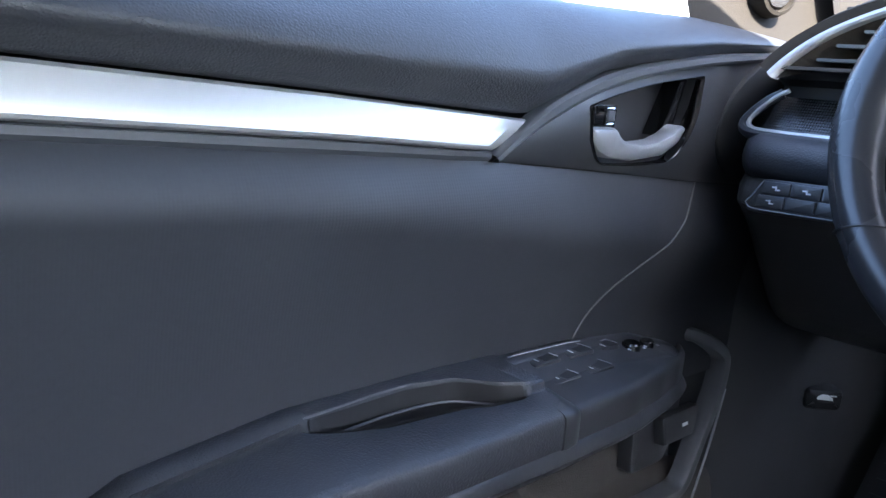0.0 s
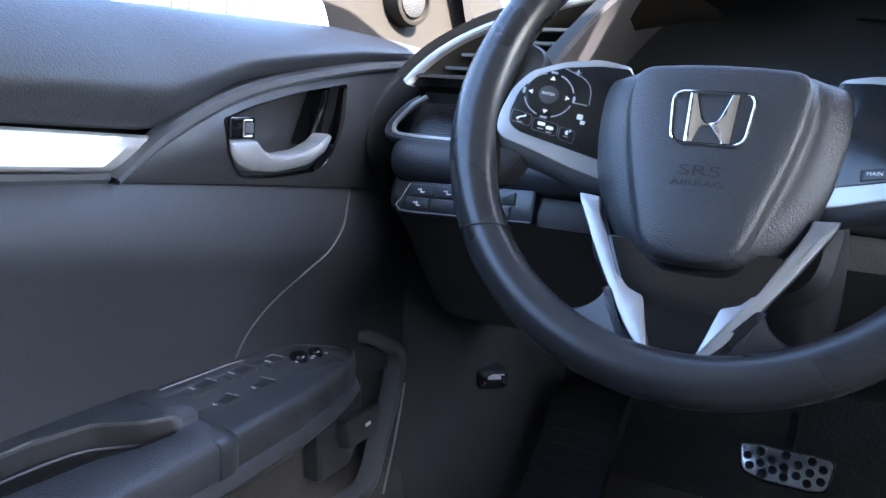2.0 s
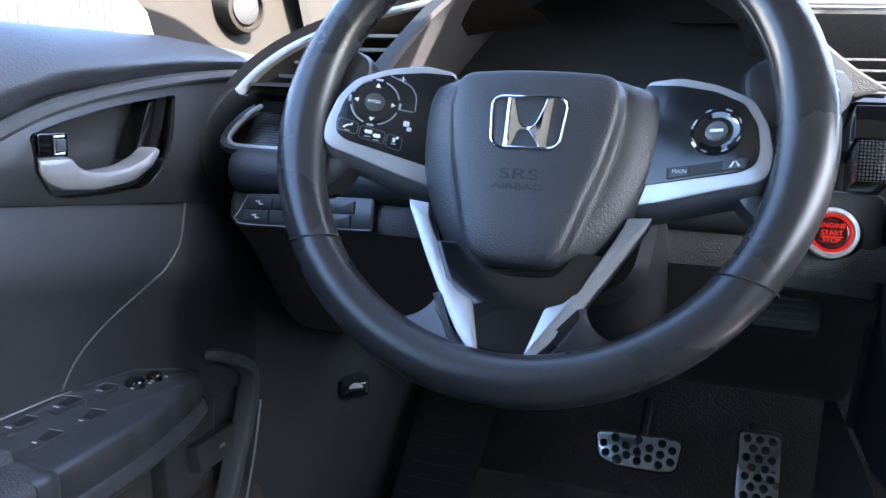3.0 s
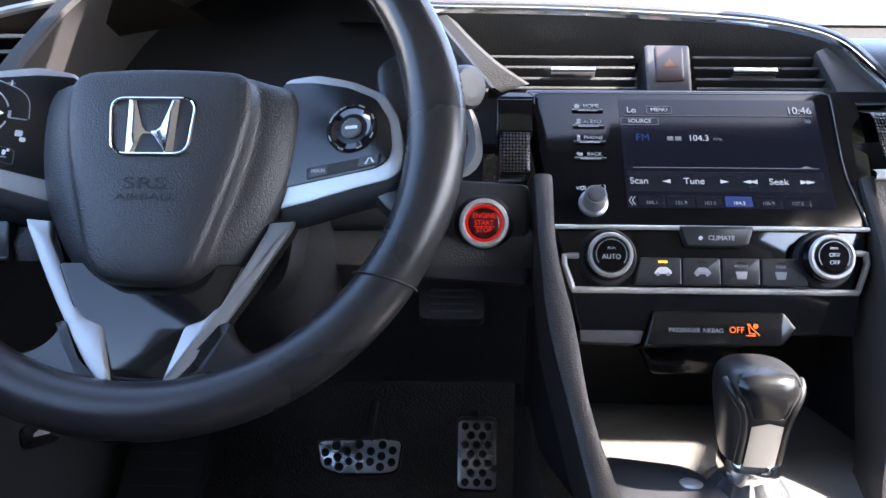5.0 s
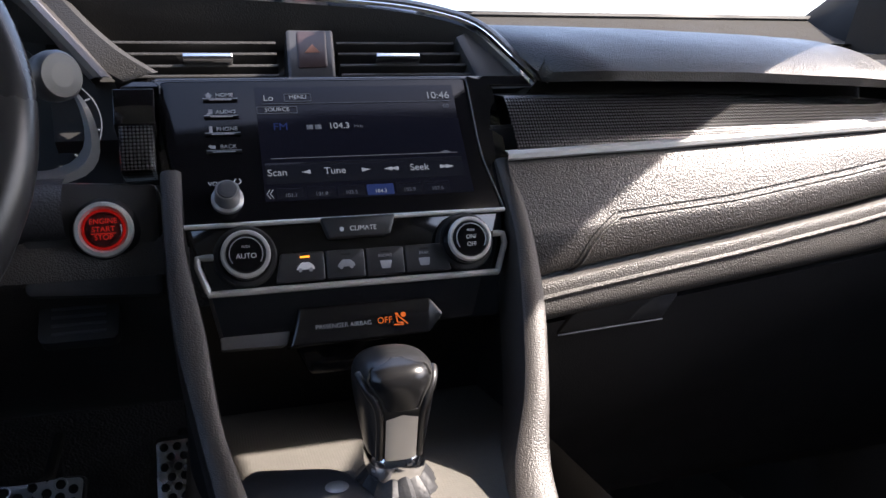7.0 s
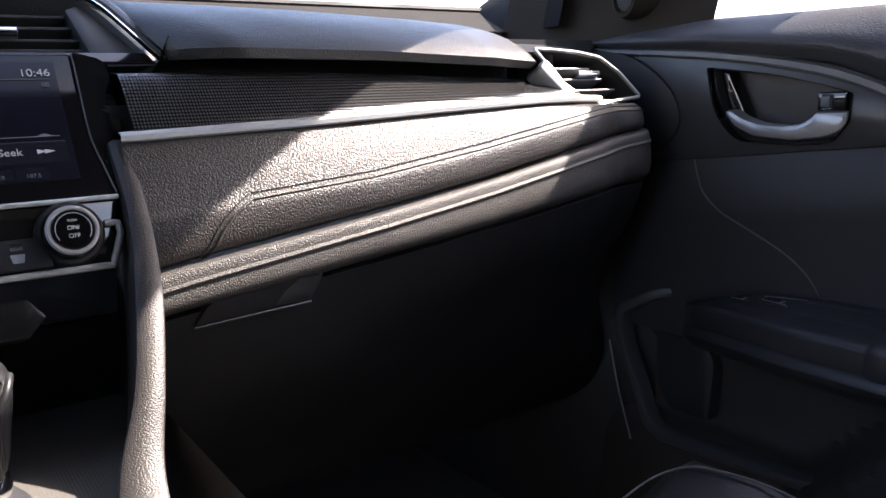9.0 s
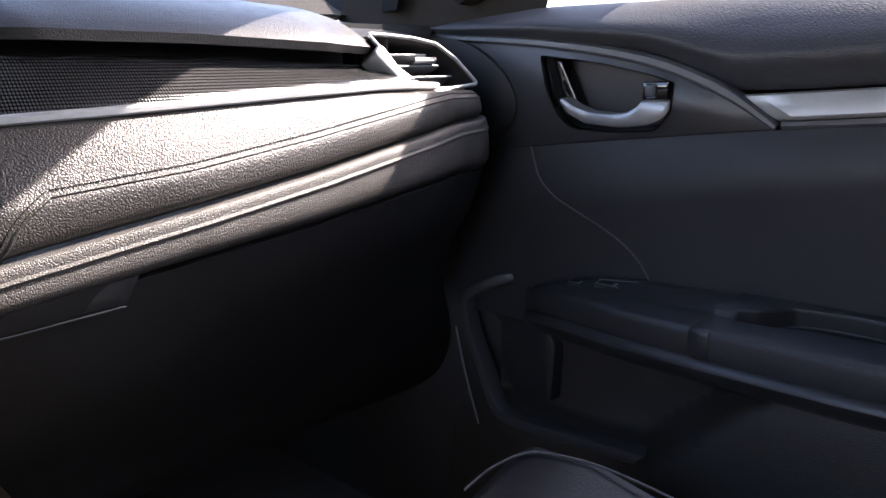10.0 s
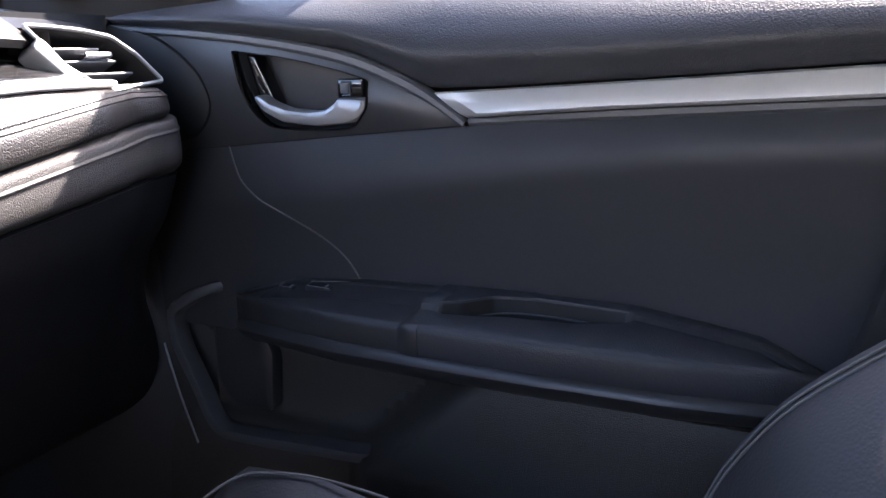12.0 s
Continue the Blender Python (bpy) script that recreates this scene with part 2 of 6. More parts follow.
def text(body, fr, u, v, size, material, parent, d=0.0006, name="lettering", align="CENTER"):
    cu = bpy.data.curves.new("t", "FONT")
    cu.body, cu.size, cu.align_x, cu.align_y, cu.extrude = body, size, align, "CENTER", 0.00008
    tmp = bpy.data.objects.new("t", cu)
    scene.collection.objects.link(tmp)
    bpy.context.view_layer.update()
    me = bpy.data.meshes.new_from_object(tmp.evaluated_get(bpy.context.evaluated_depsgraph_get()))
    bpy.data.objects.remove(tmp)
    bpy.data.curves.remove(cu)
    me.transform(fr @ Matrix.Translation((u, v, d)))
    me.name = name
    me.materials.clear()
    me.materials.append(material)
    ob = new(name, me)
    ob.parent = parent
    ob.matrix_parent_inverse = world_of(parent).inverted()
    return ob


def tab(pairs):
    xs, ys = zip(*pairs)
    return lambda t: float(np.interp(t, xs, ys))


# ---- the car's shell ----
CX = -0.006
bm = box(-0.78, 0.78, -1.9, 0.75, 0.02, 0.10, 0)
floor = tagged(part("floor", bm, M_CARPET), "black carpeted car floor", "floor", kind="structure")
# firewall and kick panels that close the footwells
bm = loft([[(x, 0.50, 0.10), (x, 0.47, 0.22), (x, 0.40, 0.45), (x, 0.40, 0.70)] for x in (-0.74, 0.74)])
tagged(part("wall_front", bm, M_CARPET), "black carpeted firewall behind the pedals", "firewall", kind="structure")
for s in (-1, 1):
    bm = loft([[(s * x, y, z) for z in (0.10, 0.30, 0.44, 0.60)] for x, y in ((0.73, -0.02), (0.69, 0.06), (0.655, 0.16), (0.645, 0.50))])
    tagged(part("wall_side", bm, M_KICK), "smooth black plastic kick panel beside the footwell", "kick panel", kind="structure")


# ---- doors ----
ARCH = [(-0.362, 0.632), (-0.318, 0.659), (-0.256, 0.685), (-0.188, 0.701), (-0.10, 0.714), (0.0, 0.724), (0.09, 0.734)]
SILL = tab([(-1.2, 0.752), (-0.49, 0.745), (-0.30, 0.750), (-0.10, 0.755), (0.03, 0.752), (0.12, 0.75)])
PAD_LOW = tab([(-1.2, 0.7090), (-0.675, 0.6860), (-0.5, 0.6753), (-0.38, 0.6670), (-0.328, 0.6645), (-0.29, 0.6800), (-0.245, 0.699), (-0.18, 0.7095), (-0.10, 0.7205), (0.0, 0.7295), (0.12, 0.7395)])
TRIM_T = tab([(-1.2, 0.7075), (-0.675, 0.6845), (-0.5, 0.6738), (-0.32, 0.6605)])
TRIM_B = tab([(-1.2, 0.680), (-0.675, 0.656), (-0.5, 0.6475), (-0.362, 0.6385)])
MID_T = tab([(-1.2, 0.668), (-0.675, 0.649), (-0.364, 0.6325), (-0.226, 0.620), (-0.094, 0.607), (0.0, 0.600), (0.04, 0.597)])
RIDGE = tab([(-1.2, 0.640), (-0.68, 0.619), (-0.535, 0.608), (-0.355, 0.584), (-0.19, 0.557), (0.04, 0.53)])
FACE = 0.705


def mid_depth(y, z):
    r, t = RIDGE(y), MID_T(y)
    k = tab([(-1.2, 1), (-0.3, 1), (-0.1, 0.5), (0.04, 0.2)])(y)
    if z > r:
        return 0.001 + 0.016 * k * math.sin(max(0, min(1, (t - z) / (t - r))) * math.pi / 2)
    f = min(1, (r - z) / max(0.05, r - 0.465))
    return 0.001 + k * (0.016 - 0.024 * (1 - (1 - f) ** 1.8))


def inside(poly, y, z, grow=0.0):
    """Whether a point lies in a closed outline, or closer to it than grow."""
    hit = False
    for i in range(len(poly)):
        (a, b), (c, d) = poly[i - 1], poly[i]
        if (b > z) != (d > z) and y < (c - a) * (z - b) / (d - b) + a:
            hit = not hit
        if grow and math.hypot(a - y, b - z) < grow:
            return True
    return hit


def door(s, name, label):
    base = thing(name, (s * FACE, -0.4, 0.12), label, "car door")

    def P(y, z, d):
        return (s * (FACE - d), y, z)

    fr = axes((s * FACE, 0, 0), (0, -s * -1, 0), (0, 0, 1))
    # local u runs along y with the sign that keeps w pointing inwards
    sg = 1 if (fr.to_3x3() @ Vector((0, 0, 1))).x * -s > 0 else -1
    if sg < 0:
        fr = axes((s * FACE, 0, 0), (0, s * -1, 0), (0, 0, 1))
    us = (fr.to_3x3() @ Vector((1, 0, 0))).y

    def O(pts):
        return [(y * us, z) for y, z in pts]

    # the passenger strip is a little narrower
    drop = tab([(-1.2, 0.007), (-0.5, 0.0042), (-0.33, 0.0)]) if s > 0 else (lambda y: 0.0)
    ys = np.linspace(-1.2, 0.10, 105)
    prof = [(0, -0.004), (0.015, 0.0015), (0.07, 0.0050), (0.15, 0.0098), (0.23, 0.0150), (0.32, 0.0178), (0.40, 0.0165), (0.55, 0.0100), (0.76, -0.005), (0.92, -0.021), (1.0, -0.034)]
    pv = [p[0] for p in spline(prof, 22)]
    pd = [p[1] for p in spline(prof, 22)]
    rows = []
    for y in ys:
        a, b = PAD_LOW(y) - drop(y), SILL(y)
        k = tab([(-1.2, 1), (-0.2, 1), (0.0, 0.55), (0.1, 0.3)])(y)
        rows.append([P(y, a + (b - a) * v, d * k) for v, d in zip(pv, pd)] + [P(y, b - 0.004, -0.05), P(y, b - 0.03, -0.055)])
    part("upper_pad", loft(rows), M_PAD, base, "soft dark grained leatherette top pad")
    n = 40
    prof = [(0, 0.0), (0.03, 0.007), (0.09, 0.0115), (0.17, 0.0128), (0.3, 0.0120), (0.5, 0.0100), (0.75, 0.0070), (0.93, 0.0045), (1, -0.002)]
    rows = []
    for k in range(n + 1):
        f = k / n
        yt, yb = -1.2 + f * (1.2 - 0.320), -1.2 + f * (1.2 - 0.364)
        t, b = TRIM_T(yt) - drop(yt), TRIM_B(yb)
        e = 1.0 if k < n else 0.15
        rows.append([P(yb + (yt - yb) * v, b + (t - b) * v, d * e) for v, d in prof])
    part("trim_strip", loft(rows), M_SILVER, base, "satin silver trim strip")
    rows = [[P(y, MID_T(y) - 0.001, 0.002), P(y, MID_T(y) + 0.002, 0.005), P(y, TRIM_B(y) - 0.001, 0.005), P(y, TRIM_B(y) + 0.002, 0.0)] for y in np.linspace(-1.2, -0.366, 30)]
    part("trim_underline", loft(rows), M_SATIN, base, "dark grey lip under the silver strip")
    # arched bezel round the handle
    arch = spline(ARCH, 60)
    rows = []
    for i, (y, z) in enumerate(arch):
        a, b = arch[max(i - 1, 0)], arch[min(i + 1, 59)]
        t = Vector((b[0] - a[0], b[1] - a[1])).normalized()
        nn = Vector((-t.y, t.x))
        w = 0.0095 * tab([(0, 0.5), (0.15, 1), (0.7, 0.75), (1, 0.35)])(i / 59)
        rows.append([P(y + nn.x * o * w, z + nn.y * o * w, d) for o, d in ((-0.3, 0.0), (-0.25, 0.007), (0.1, 0.0095), (0.7, 0.009), (1.0, 0.006), (1.05, -0.004))])
    part("handle_bezel", loft(rows), M_SATIN, base, "smooth dark grey arched bezel")
    # handle panel with the opening for the pull
    hole = rounded([(-0.266, 0.648), (-0.2655, 0.6730), (-0.235, 0.682), (-0.18, 0.6940), (-0.108, 0.7035), (-0.120, 0.664), (-0.133, 0.641), (-0.150, 0.6270), (-0.20, 0.6245), (-0.248, 0.6265)], [0.004, 0.004, 0.01, 0.02, 0.004, 0.02, 0.01, 0.01, 0.02, 0.012], 4)
    outer = [(y, z) for y, z in spline(ARCH, 40)] + [(0.09, 0.60)] + [(y, MID_T(y)) for y in np.linspace(0.04, -0.355, 20)]
    pts2, edges2 = [], []
    for loop in (outer, hole):
        n0 = len(pts2)
        pts2 += [Vector(q) for q in loop]
        edges2 += [(n0 + i, n0 + (i + 1) % len(loop)) for i in range(len(loop))]
    top_z = tab(sorted(ARCH))
    ymin, ymax = min(q[0] for q in hole) - 0.006, max(q[0] for q in hole) + 0.006
    for y in np.arange(-0.345, 0.085, 0.012):
        for z in np.arange(MID_T(min(y, 0.04)) + 0.006, top_z(y) - 0.006, 0.012):
            if not (ymin < y < ymax and z < top_z(y) and inside(hole, y, z, 0.006)):
                pts2.append(Vector((y, z)))
    res = geometry.delaunay_2d_cdt(pts2, edges2, [], 0, 1e-6)
    bm = bmesh.new()

    def bulge(y, z):
        a, b = MID_T(min(y, 0.04)), top_z(y)
        k = max(0.0, min(1.0, (z - a) / max(b - a, 0.01)))
        return 0.003 + 0.007 * math.sin(math.pi * k) * tab([(-0.36, 0), (-0.28, 1), (-0.12, 1), (0.02, 0.2), (0.09, 0)])(y)

    vs = [bm.verts.new(P(v.x, v.y, bulge(v.x, v.y))) for v in res[0]]
    for tri in res[2]:
        c = sum((res[0][i] for i in tri), Vector((0, 0))) / len(tri)
        if inside(outer, c.x, c.y) and not inside(hole, c.x, c.y):
            bm.faces.new([vs[i] for i in tri])
    part("handle_panel", bm, M_PLASTIC, base, "black panel round the door handle", sharp=60)
    cy, cz = -0.19, 0.662
    rows = [[P(cy + (y - cy) * k, cz + (z - cz) * k, d) for y, z in hole] for k, d in ((0.955, 0.001), (0.940, -0.014), (0.88, -0.024))]
    bm = loft(rows, close_profile=True)
    bm.faces.new(bm.verts[:][-len(hole):])
    cup = part("handle_cup", bm, M_PLASTIC, base, "dark grey recess behind the pull", sharp=30)
    rows = [[P(cy + (y - cy) * k, cz + (z - cz) * k, bulge(y, z) + d) for y, z in hole] for k, d in ((1.008, -0.004), (1.006, 0.0018), (0.995, 0.0026), (0.975, 0.0010), (0.957, -0.0050), (0.950, -0.016))]
    part("cup_frame", loft(rows, close_profile=True), M_GLOSS, base, "glossy black frame round the recess", sharp=50)
    part("cup_edge", slab(fr, O(rounded([(-0.128, 0.697), (-0.117, 0.700), (-0.131, 0.655), (-0.139, 0.650), (-0.152, 0.648)], 0.003)), -0.022, -0.004, 0.002), M_GLOSS, cup, "glossy black edge piece")
    lever = [(-0.2655, 0.6565), (-0.2645, 0.646), (-0.257, 0.638), (-0.243, 0.6325), (-0.21, 0.6295), (-0.168, 0.633), (-0.146, 0.643), (-0.136, 0.655), (-0.1375, 0.659), (-0.143, 0.659), (-0.156, 0.6515), (-0.176, 0.6455), (-0.20, 0.6435), (-0.219, 0.6455), (-0.228, 0.650), (-0.234, 0.6565)]
    part("door_handle", slab(fr, O(rounded(lever, 0.003, 3)), -0.004, 0.0135, 0.0045), M_SPOKE, base, "satin silver pull handle")
    lock = part("lock_knob", slab(fr, O(rounded(rect(-0.247, 0.6655, 0.028, 0.0175), 0.002)), -0.01, 0.0085, 0.0015), M_GLOSS, base, "glossy black lock tab")
    part("lock_mark", tube([fr @ Vector((y * us, z, 0.0092)) for y, z in ((-0.2385, 0.6715), (-0.2475, 0.6715), (-0.2475, 0.6595), (-0.2385, 0.6595))], 0.0011, 6), M_CHROME, lock, "bright bracket on the lock tab")
    part("lock_slide", slab(fr, O(rounded(rect(-0.2415, 0.6655, 0.009, 0.009), 0.001)), 0.008, 0.0105, 0.001), M_SATIN, lock)
    # main panel
    rows = []
    for y in np.linspace(-1.2, 0.09, 90):
        t = MID_T(min(y, 0.04)) - 0.001
        rows.append([P(y, t + (0.40 - t) * v, mid_depth(y, t + (0.40 - t) * v)) for v in np.linspace(0, 1, 26)])
    part("door_panel", loft(rows), M_INSERT, base, "dark woven-texture door panel")
    seam = spline([(-0.091, 0.606), (-0.099, 0.589), (-0.1085, 0.572), (-0.128, 0.556), (-0.1515, 0.5435), (-0.198, 0.519), (-0.225, 0.497), (-0.241, 0.472)], 40)
    part("panel_seam", tube([P(y, z, mid_depth(y, z) + 0.0003) for y, z in seam], 0.0010, 6), M_THREAD, base, "thin grey seam line")
    # lower panel and map pocket
    rows = []
    for y in np.r_[np.linspace(-1.2, -0.46, 14), np.linspace(-0.45, -0.10, 50), np.linspace(-0.09, 0.06, 8)]:
        row = []
        for z, d0, d1 in spline([(0.43, -0.01, 0.0), (0.412, -0.012, 0.020), (0.404, -0.015, 0.048), (0.396, -0.020, 0.062), (0.36, -0.03, 0.073), (0.30, -0.03, 0.07), (0.27, 0.0, 0.04), (0.12, 0.01, 0.02)], 34):
            g = min(1.0, max(0.0, ((-0.345 + (0.405 - max(z, 0.29)) * 1.15) - y) / 0.055))
            row.append(P(y, z, d0 + (g * g * (3 - 2 * g)) * d1))
        rows.append(row)
    part("lower_panel", loft(rows), M_LOWER, base, "black lower door panel with map pocket")
    rim = spline([(-0.085, 0.452), (-0.045, 0.446), (-0.004, 0.424), (0.006, 0.408), (0.001, 0.375), (-0.02, 0.33), (-0.045, 0.283), (-0.085, 0.278), (-0.18, 0.285), (-0.27, 0.292), (-0.335, 0.305)], 60)
    rows = []
    for i, (y, z) in enumerate(rim):
        a, b = rim[max(i - 1, 0)], rim[min(i + 1, len(rim) - 1)]
        t = Vector((b[0] - a[0], b[1] - a[1])).normalized()
        nn = Vector((-t.y, t.x))
        d = 0.015 + 0.012 * min(1, max(0, (-y - 0.02) / 0.3)) - 0.030 * max(0, (i - 46) / 13) ** 2 - 0.040 * max(0, (9 - i) / 9) ** 2
        rows.append([P(y + nn.x * o, z + nn.y * o, d + h) for o, h in ((-0.0075, -0.020), (-0.0070, -0.003), (-0.0052, -0.0004), (0.0, 0.0012), (0.0048, 0.0), (0.0068, -0.003), (0.0075, -0.012))])
    part("pocket_rim", loft(rows), M_SATIN, base, "rounded rim of the door pocket")
    bm = slab(fr, O(rounded([(-0.03, 0.40), (-0.105, 0.392), (-0.115, 0.374), (-0.108, 0.30), (-0.05, 0.30), (-0.03, 0.33)], 0.008)), -0.03, -0.012, 0.006)
    part("pocket_step", bm, M_PLASTIC, base)
    part("door_seal", tube([P(y, z, 0.004) for y, z in spline([(0.030, 0.372), (0.016, 0.315), (-0.006, 0.25)], 10)], 0.0013, 6), M_GREYPRINT, base, "thin light door edge line")
    if s < 0:
        k = axes(P(-0.045, 0.345, -0.010), (0, 1, 0), (-0.2, 0, 1))
        part("trunk_release", slab(k, rounded(rect(0, 0, 0.07, 0.03), 0.004), 0, 0.012, 0.003), M_PLASTIC, base, "small lid release switch in the pocket")
        part("release_mark", slab(k, rect(0.004, 0.0, 0.010, 0.0035), 0.012, 0.0125, 0.0002), M_WHITE, base)
    # armrest: forward switch panel and padded rear
    wall = tab([(-0.70, 0.430), (-0.665, 0.440), (-0.62, 0.463), (-0.52, 0.4775), (-0.40, 0.479), (-0.25, 0.4765), (-0.16, 0.468), (-0.10, 0.450), (-0.085, 0.440)])
    wide = tab([(-0.70, 0.004), (-0.69, 0.020), (-0.675, 0.038), (-0.64, 0.055), (-0.56, 0.071), (-0.46, 0.079), (-0.34, 0.078), (-0.25, 0.0735), (-0.20, 0.064), (-0.15, 0.048), (-0.115, 0.032), (-0.095, 0.017), (-0.088, 0.006)])
    edge = tab([(-0.70, 0.440), (-0.64, 0.4575), (-0.48, 0.4625), (-0.33, 0.4625), (-0.2, 0.4615), (-0.14, 0.456), (-0.09, 0.446)])

    def sections(y0, y1, n, proud, slot):
        rows = []
        for y in np.linspace(y0, y1, n):
            w, zt, ze = wide(y) + proud, wall(y) + proud, edge(y) + proud
            g = 0.0
            if slot:
                g = 0.026 * max(0, min(1, min((y + 0.518) / 0.02, (-0.354 - y) / 0.008)))
            ds = tab([(-0.52, 0.010), (-0.435, 0.006), (-0.394, 0.014), (-0.372, 0.036), (-0.352, 0.046)])(y) if slot else 0.0085
            de = tab([(-0.52, 0.0125), (-0.505, 0.021), (-0.47, 0.035), (-0.414, 0.041), (-0.39, 0.049), (-0.352, 0.052)])(y) if slot else 0.036
            sec = [(-0.014, zt - 0.004), (-0.004, zt), (ds, zt - 0.0012), (ds + 0.0012, zt - 0.0024 - g * 0.1), (ds + 0.0030, zt - 0.0030 - g), (de - 0.0015, zt - 0.008 - g), (de - 0.0005, zt - 0.0085 - g * 0.9), (de + 0.0010, zt - 0.0090 - g * 0.06), (de + 0.0035, zt - 0.0090)]
            sec = [(min(a, w * 0.8), b) for a, b in sec]
            sec += [(w * 0.90, ze + 0.0022), (w * 0.965, ze + 0.0006), (w * 0.99, ze - 0.0015), (w, ze - 0.006), (w, ze - 0.024), (w - 0.003, ze - 0.029), (w - 0.02, ze - 0.031)]
            rows.append([P(y, z, d) for d, z in sec])
        return rows

    part("switch_panel", loft(sections(-0.336, -0.088, 40, 0.0, False), cap=True), M_PLASTIC, base, "black plastic armrest front with switches", sharp=50)
    rows = [[P(y, z, d) for d, z in [((FACE - abs(q[0])) + o, q[2] + o * 0.6) for q in sections(y, y, 1, 0.0, False)[0]][7:]] for y, o in ((-0.348, 0.0), (-0.347, 0.0035), (-0.338, 0.0042), (-0.330, 0.0025), (-0.326, 0.0))]
    part("switch_panel_lip", loft(rows), M_PLASTIC, base, "raised rear lip of the switch panel")
    part("armrest_pad", loft(sections(-0.70, -0.3365, 120, 0.0022, True), cap=True), M_PAD, base, "padded dark leatherette armrest with pull slot", sharp=50)
    rows = []
    for y in np.linspace(-0.512, -0.3565, 40):
        ds = tab([(-0.52, 0.010), (-0.435, 0.006), (-0.394, 0.014), (-0.372, 0.036), (-0.352, 0.046)])(y)
        de = tab([(-0.52, 0.0125), (-0.505, 0.021), (-0.47, 0.035), (-0.414, 0.041), (-0.39, 0.049), (-0.352, 0.052)])(y)
        g = 0.022 * max(0.05, min(1, (y + 0.515) / 0.02, (-0.355 - y) / 0.008))
        zt = wall(y) + 0.0022
        rows.append([P(y, zt - 0.0032, ds + 0.0026), P(y, zt - 0.0030 - g, ds + 0.0042), P(y, zt - 0.0075 - g, de - 0.0028), P(y, zt - 0.0095, de - 0.0010)])
    part("slot_liner", loft(rows), M_BLACK, base, "black lining of the pull slot")
    for line, dz in ((((0.010, -0.515), (0.006, -0.435), (0.0135, -0.394), (0.034, -0.372), (0.046, -0.356)), -0.0008), (((0.020, -0.505), (0.0165, -0.45), (0.020, -0.41), (0.032, -0.385), (0.044, -0.366)), -0.011)):
        part("slot_rim", tube([P(y, wall(y) + 0.0022 - d * 0.15 + dz, d) for d, y in spline(line, 30)], 0.0009, 6), M_SATIN, base, "thin light edge of the pull slot")
    rows = []
    for y in np.linspace(-0.70, -0.10, 50):
        w, ze = wide(y), edge(y)
        rows.append([P(y, ze - 0.0220, w - 0.010), P(y, ze - 0.0230, w + 0.0008), P(y, ze - 0.0250, w + 0.0030), P(y, ze - 0.0300, w + 0.0060), P(y, ze - 0.0320, w + 0.0064), P(y, ze - 0.0345, w + 0.0050), P(y, ze - 0.046, w - 0.006), P(y, ze - 0.056, w - 0.024), P(y, 0.398, -0.008)])
    part("armrest_base", loft(rows), M_PLASTIC, base, "black lower shell of the armrest")
    return base, P, fr, O, wall, wide, edge


driver = door(-1, "driver_door", "closed driver door, charcoal pads with silver trim strip")
passenger = door(1, "passenger_door", "closed passenger door, charcoal pads with silver trim strip")


# ---- dashboard, passenger side ----
dash = thing("dashboard", (0, 0.1, 0.3), "charcoal dashboard with stitched leatherette and silver line", "dashboard")
X0, X1 = 0.112, 0.600
LIP = tab([(0.11, 0.7165), (0.30, 0.7145), (0.48, 0.7085), (0.545, 0.7075), (0.6, 0.70)])
LIPY = tab([(0.11, -0.062), (0.45, -0.050), (0.52, -0.034), (0.545, -0.015), (0.6, 0.02)])
SIL = tab([(0.11, 0.6650), (0.24, 0.6690), (0.40, 0.6755), (0.50, 0.6790), (0.56, 0.679), (0.6, 0.678)])
SILY = tab([(0.11, -0.082), (0.45, -0.076), (0.55, -0.066), (0.60, -0.05)])
STI = tab([(0.11, 0.608), (0.184, 0.6125), (0.294, 0.6205), (0.41, 0.635), (0.56, 0.6575), (0.6, 0.6605), (0.68, 0.659)])
LEA = tab([(0.11, 0.572), (0.142, 0.5765), (0.24, 0.5885), (0.295, 0.5950), (0.411, 0.6100), (0.565, 0.634), (0.6, 0.638), (0.68, 0.645)])
LEAY = tab([(0.11, -0.112), (0.30, -0.106), (0.56, -0.088), (0.60, -0.075)])
xs = np.linspace(X0, X1, 60)


def round_end(x):
    return 0.09 * max(0.0, (x - 0.630) / 0.06) ** 2


def dpart(name, fn, m, label="", xx=xs):
    return part(name, loft([[(x, y, z) for y, z in fn(x)] for x in xx]), m, dash, label)


BACK = tab([(0.1, 0.784), (0.25, 0.782), (0.36, 0.777), (0.47, 0.773), (0.60, 0.769)])


def f_lip(x):
    a, b = LIPY(x), LIP(x)
    return spline([(a + 0.03, b + 0.002), (a + 0.006, b), (a - 0.001, b + 0.002), (a - 0.001, b + 0.006), (a + 0.012, b + 0.016), (a + 0.06, b + 0.038), (a + 0.14, b + 0.056), (0.20, BACK(x))], 24)


XL = tab([(0.712, 0.170), (0.724, 0.164), (0.739, 0.154), (0.748, 0.147), (0.760, 0.134), (0.768, 0.116), (0.774, 0.095), (0.780, 0.05), (0.786, -0.03)])


def swing(k, y):
    """The left end of the pad turns back towards the vent brow."""
    return 0.040 * max(0.0, 1 - k / 0.14) ** 2 * min(1.0, max(0.0, 1 - (y + 0.06) / 0.14))


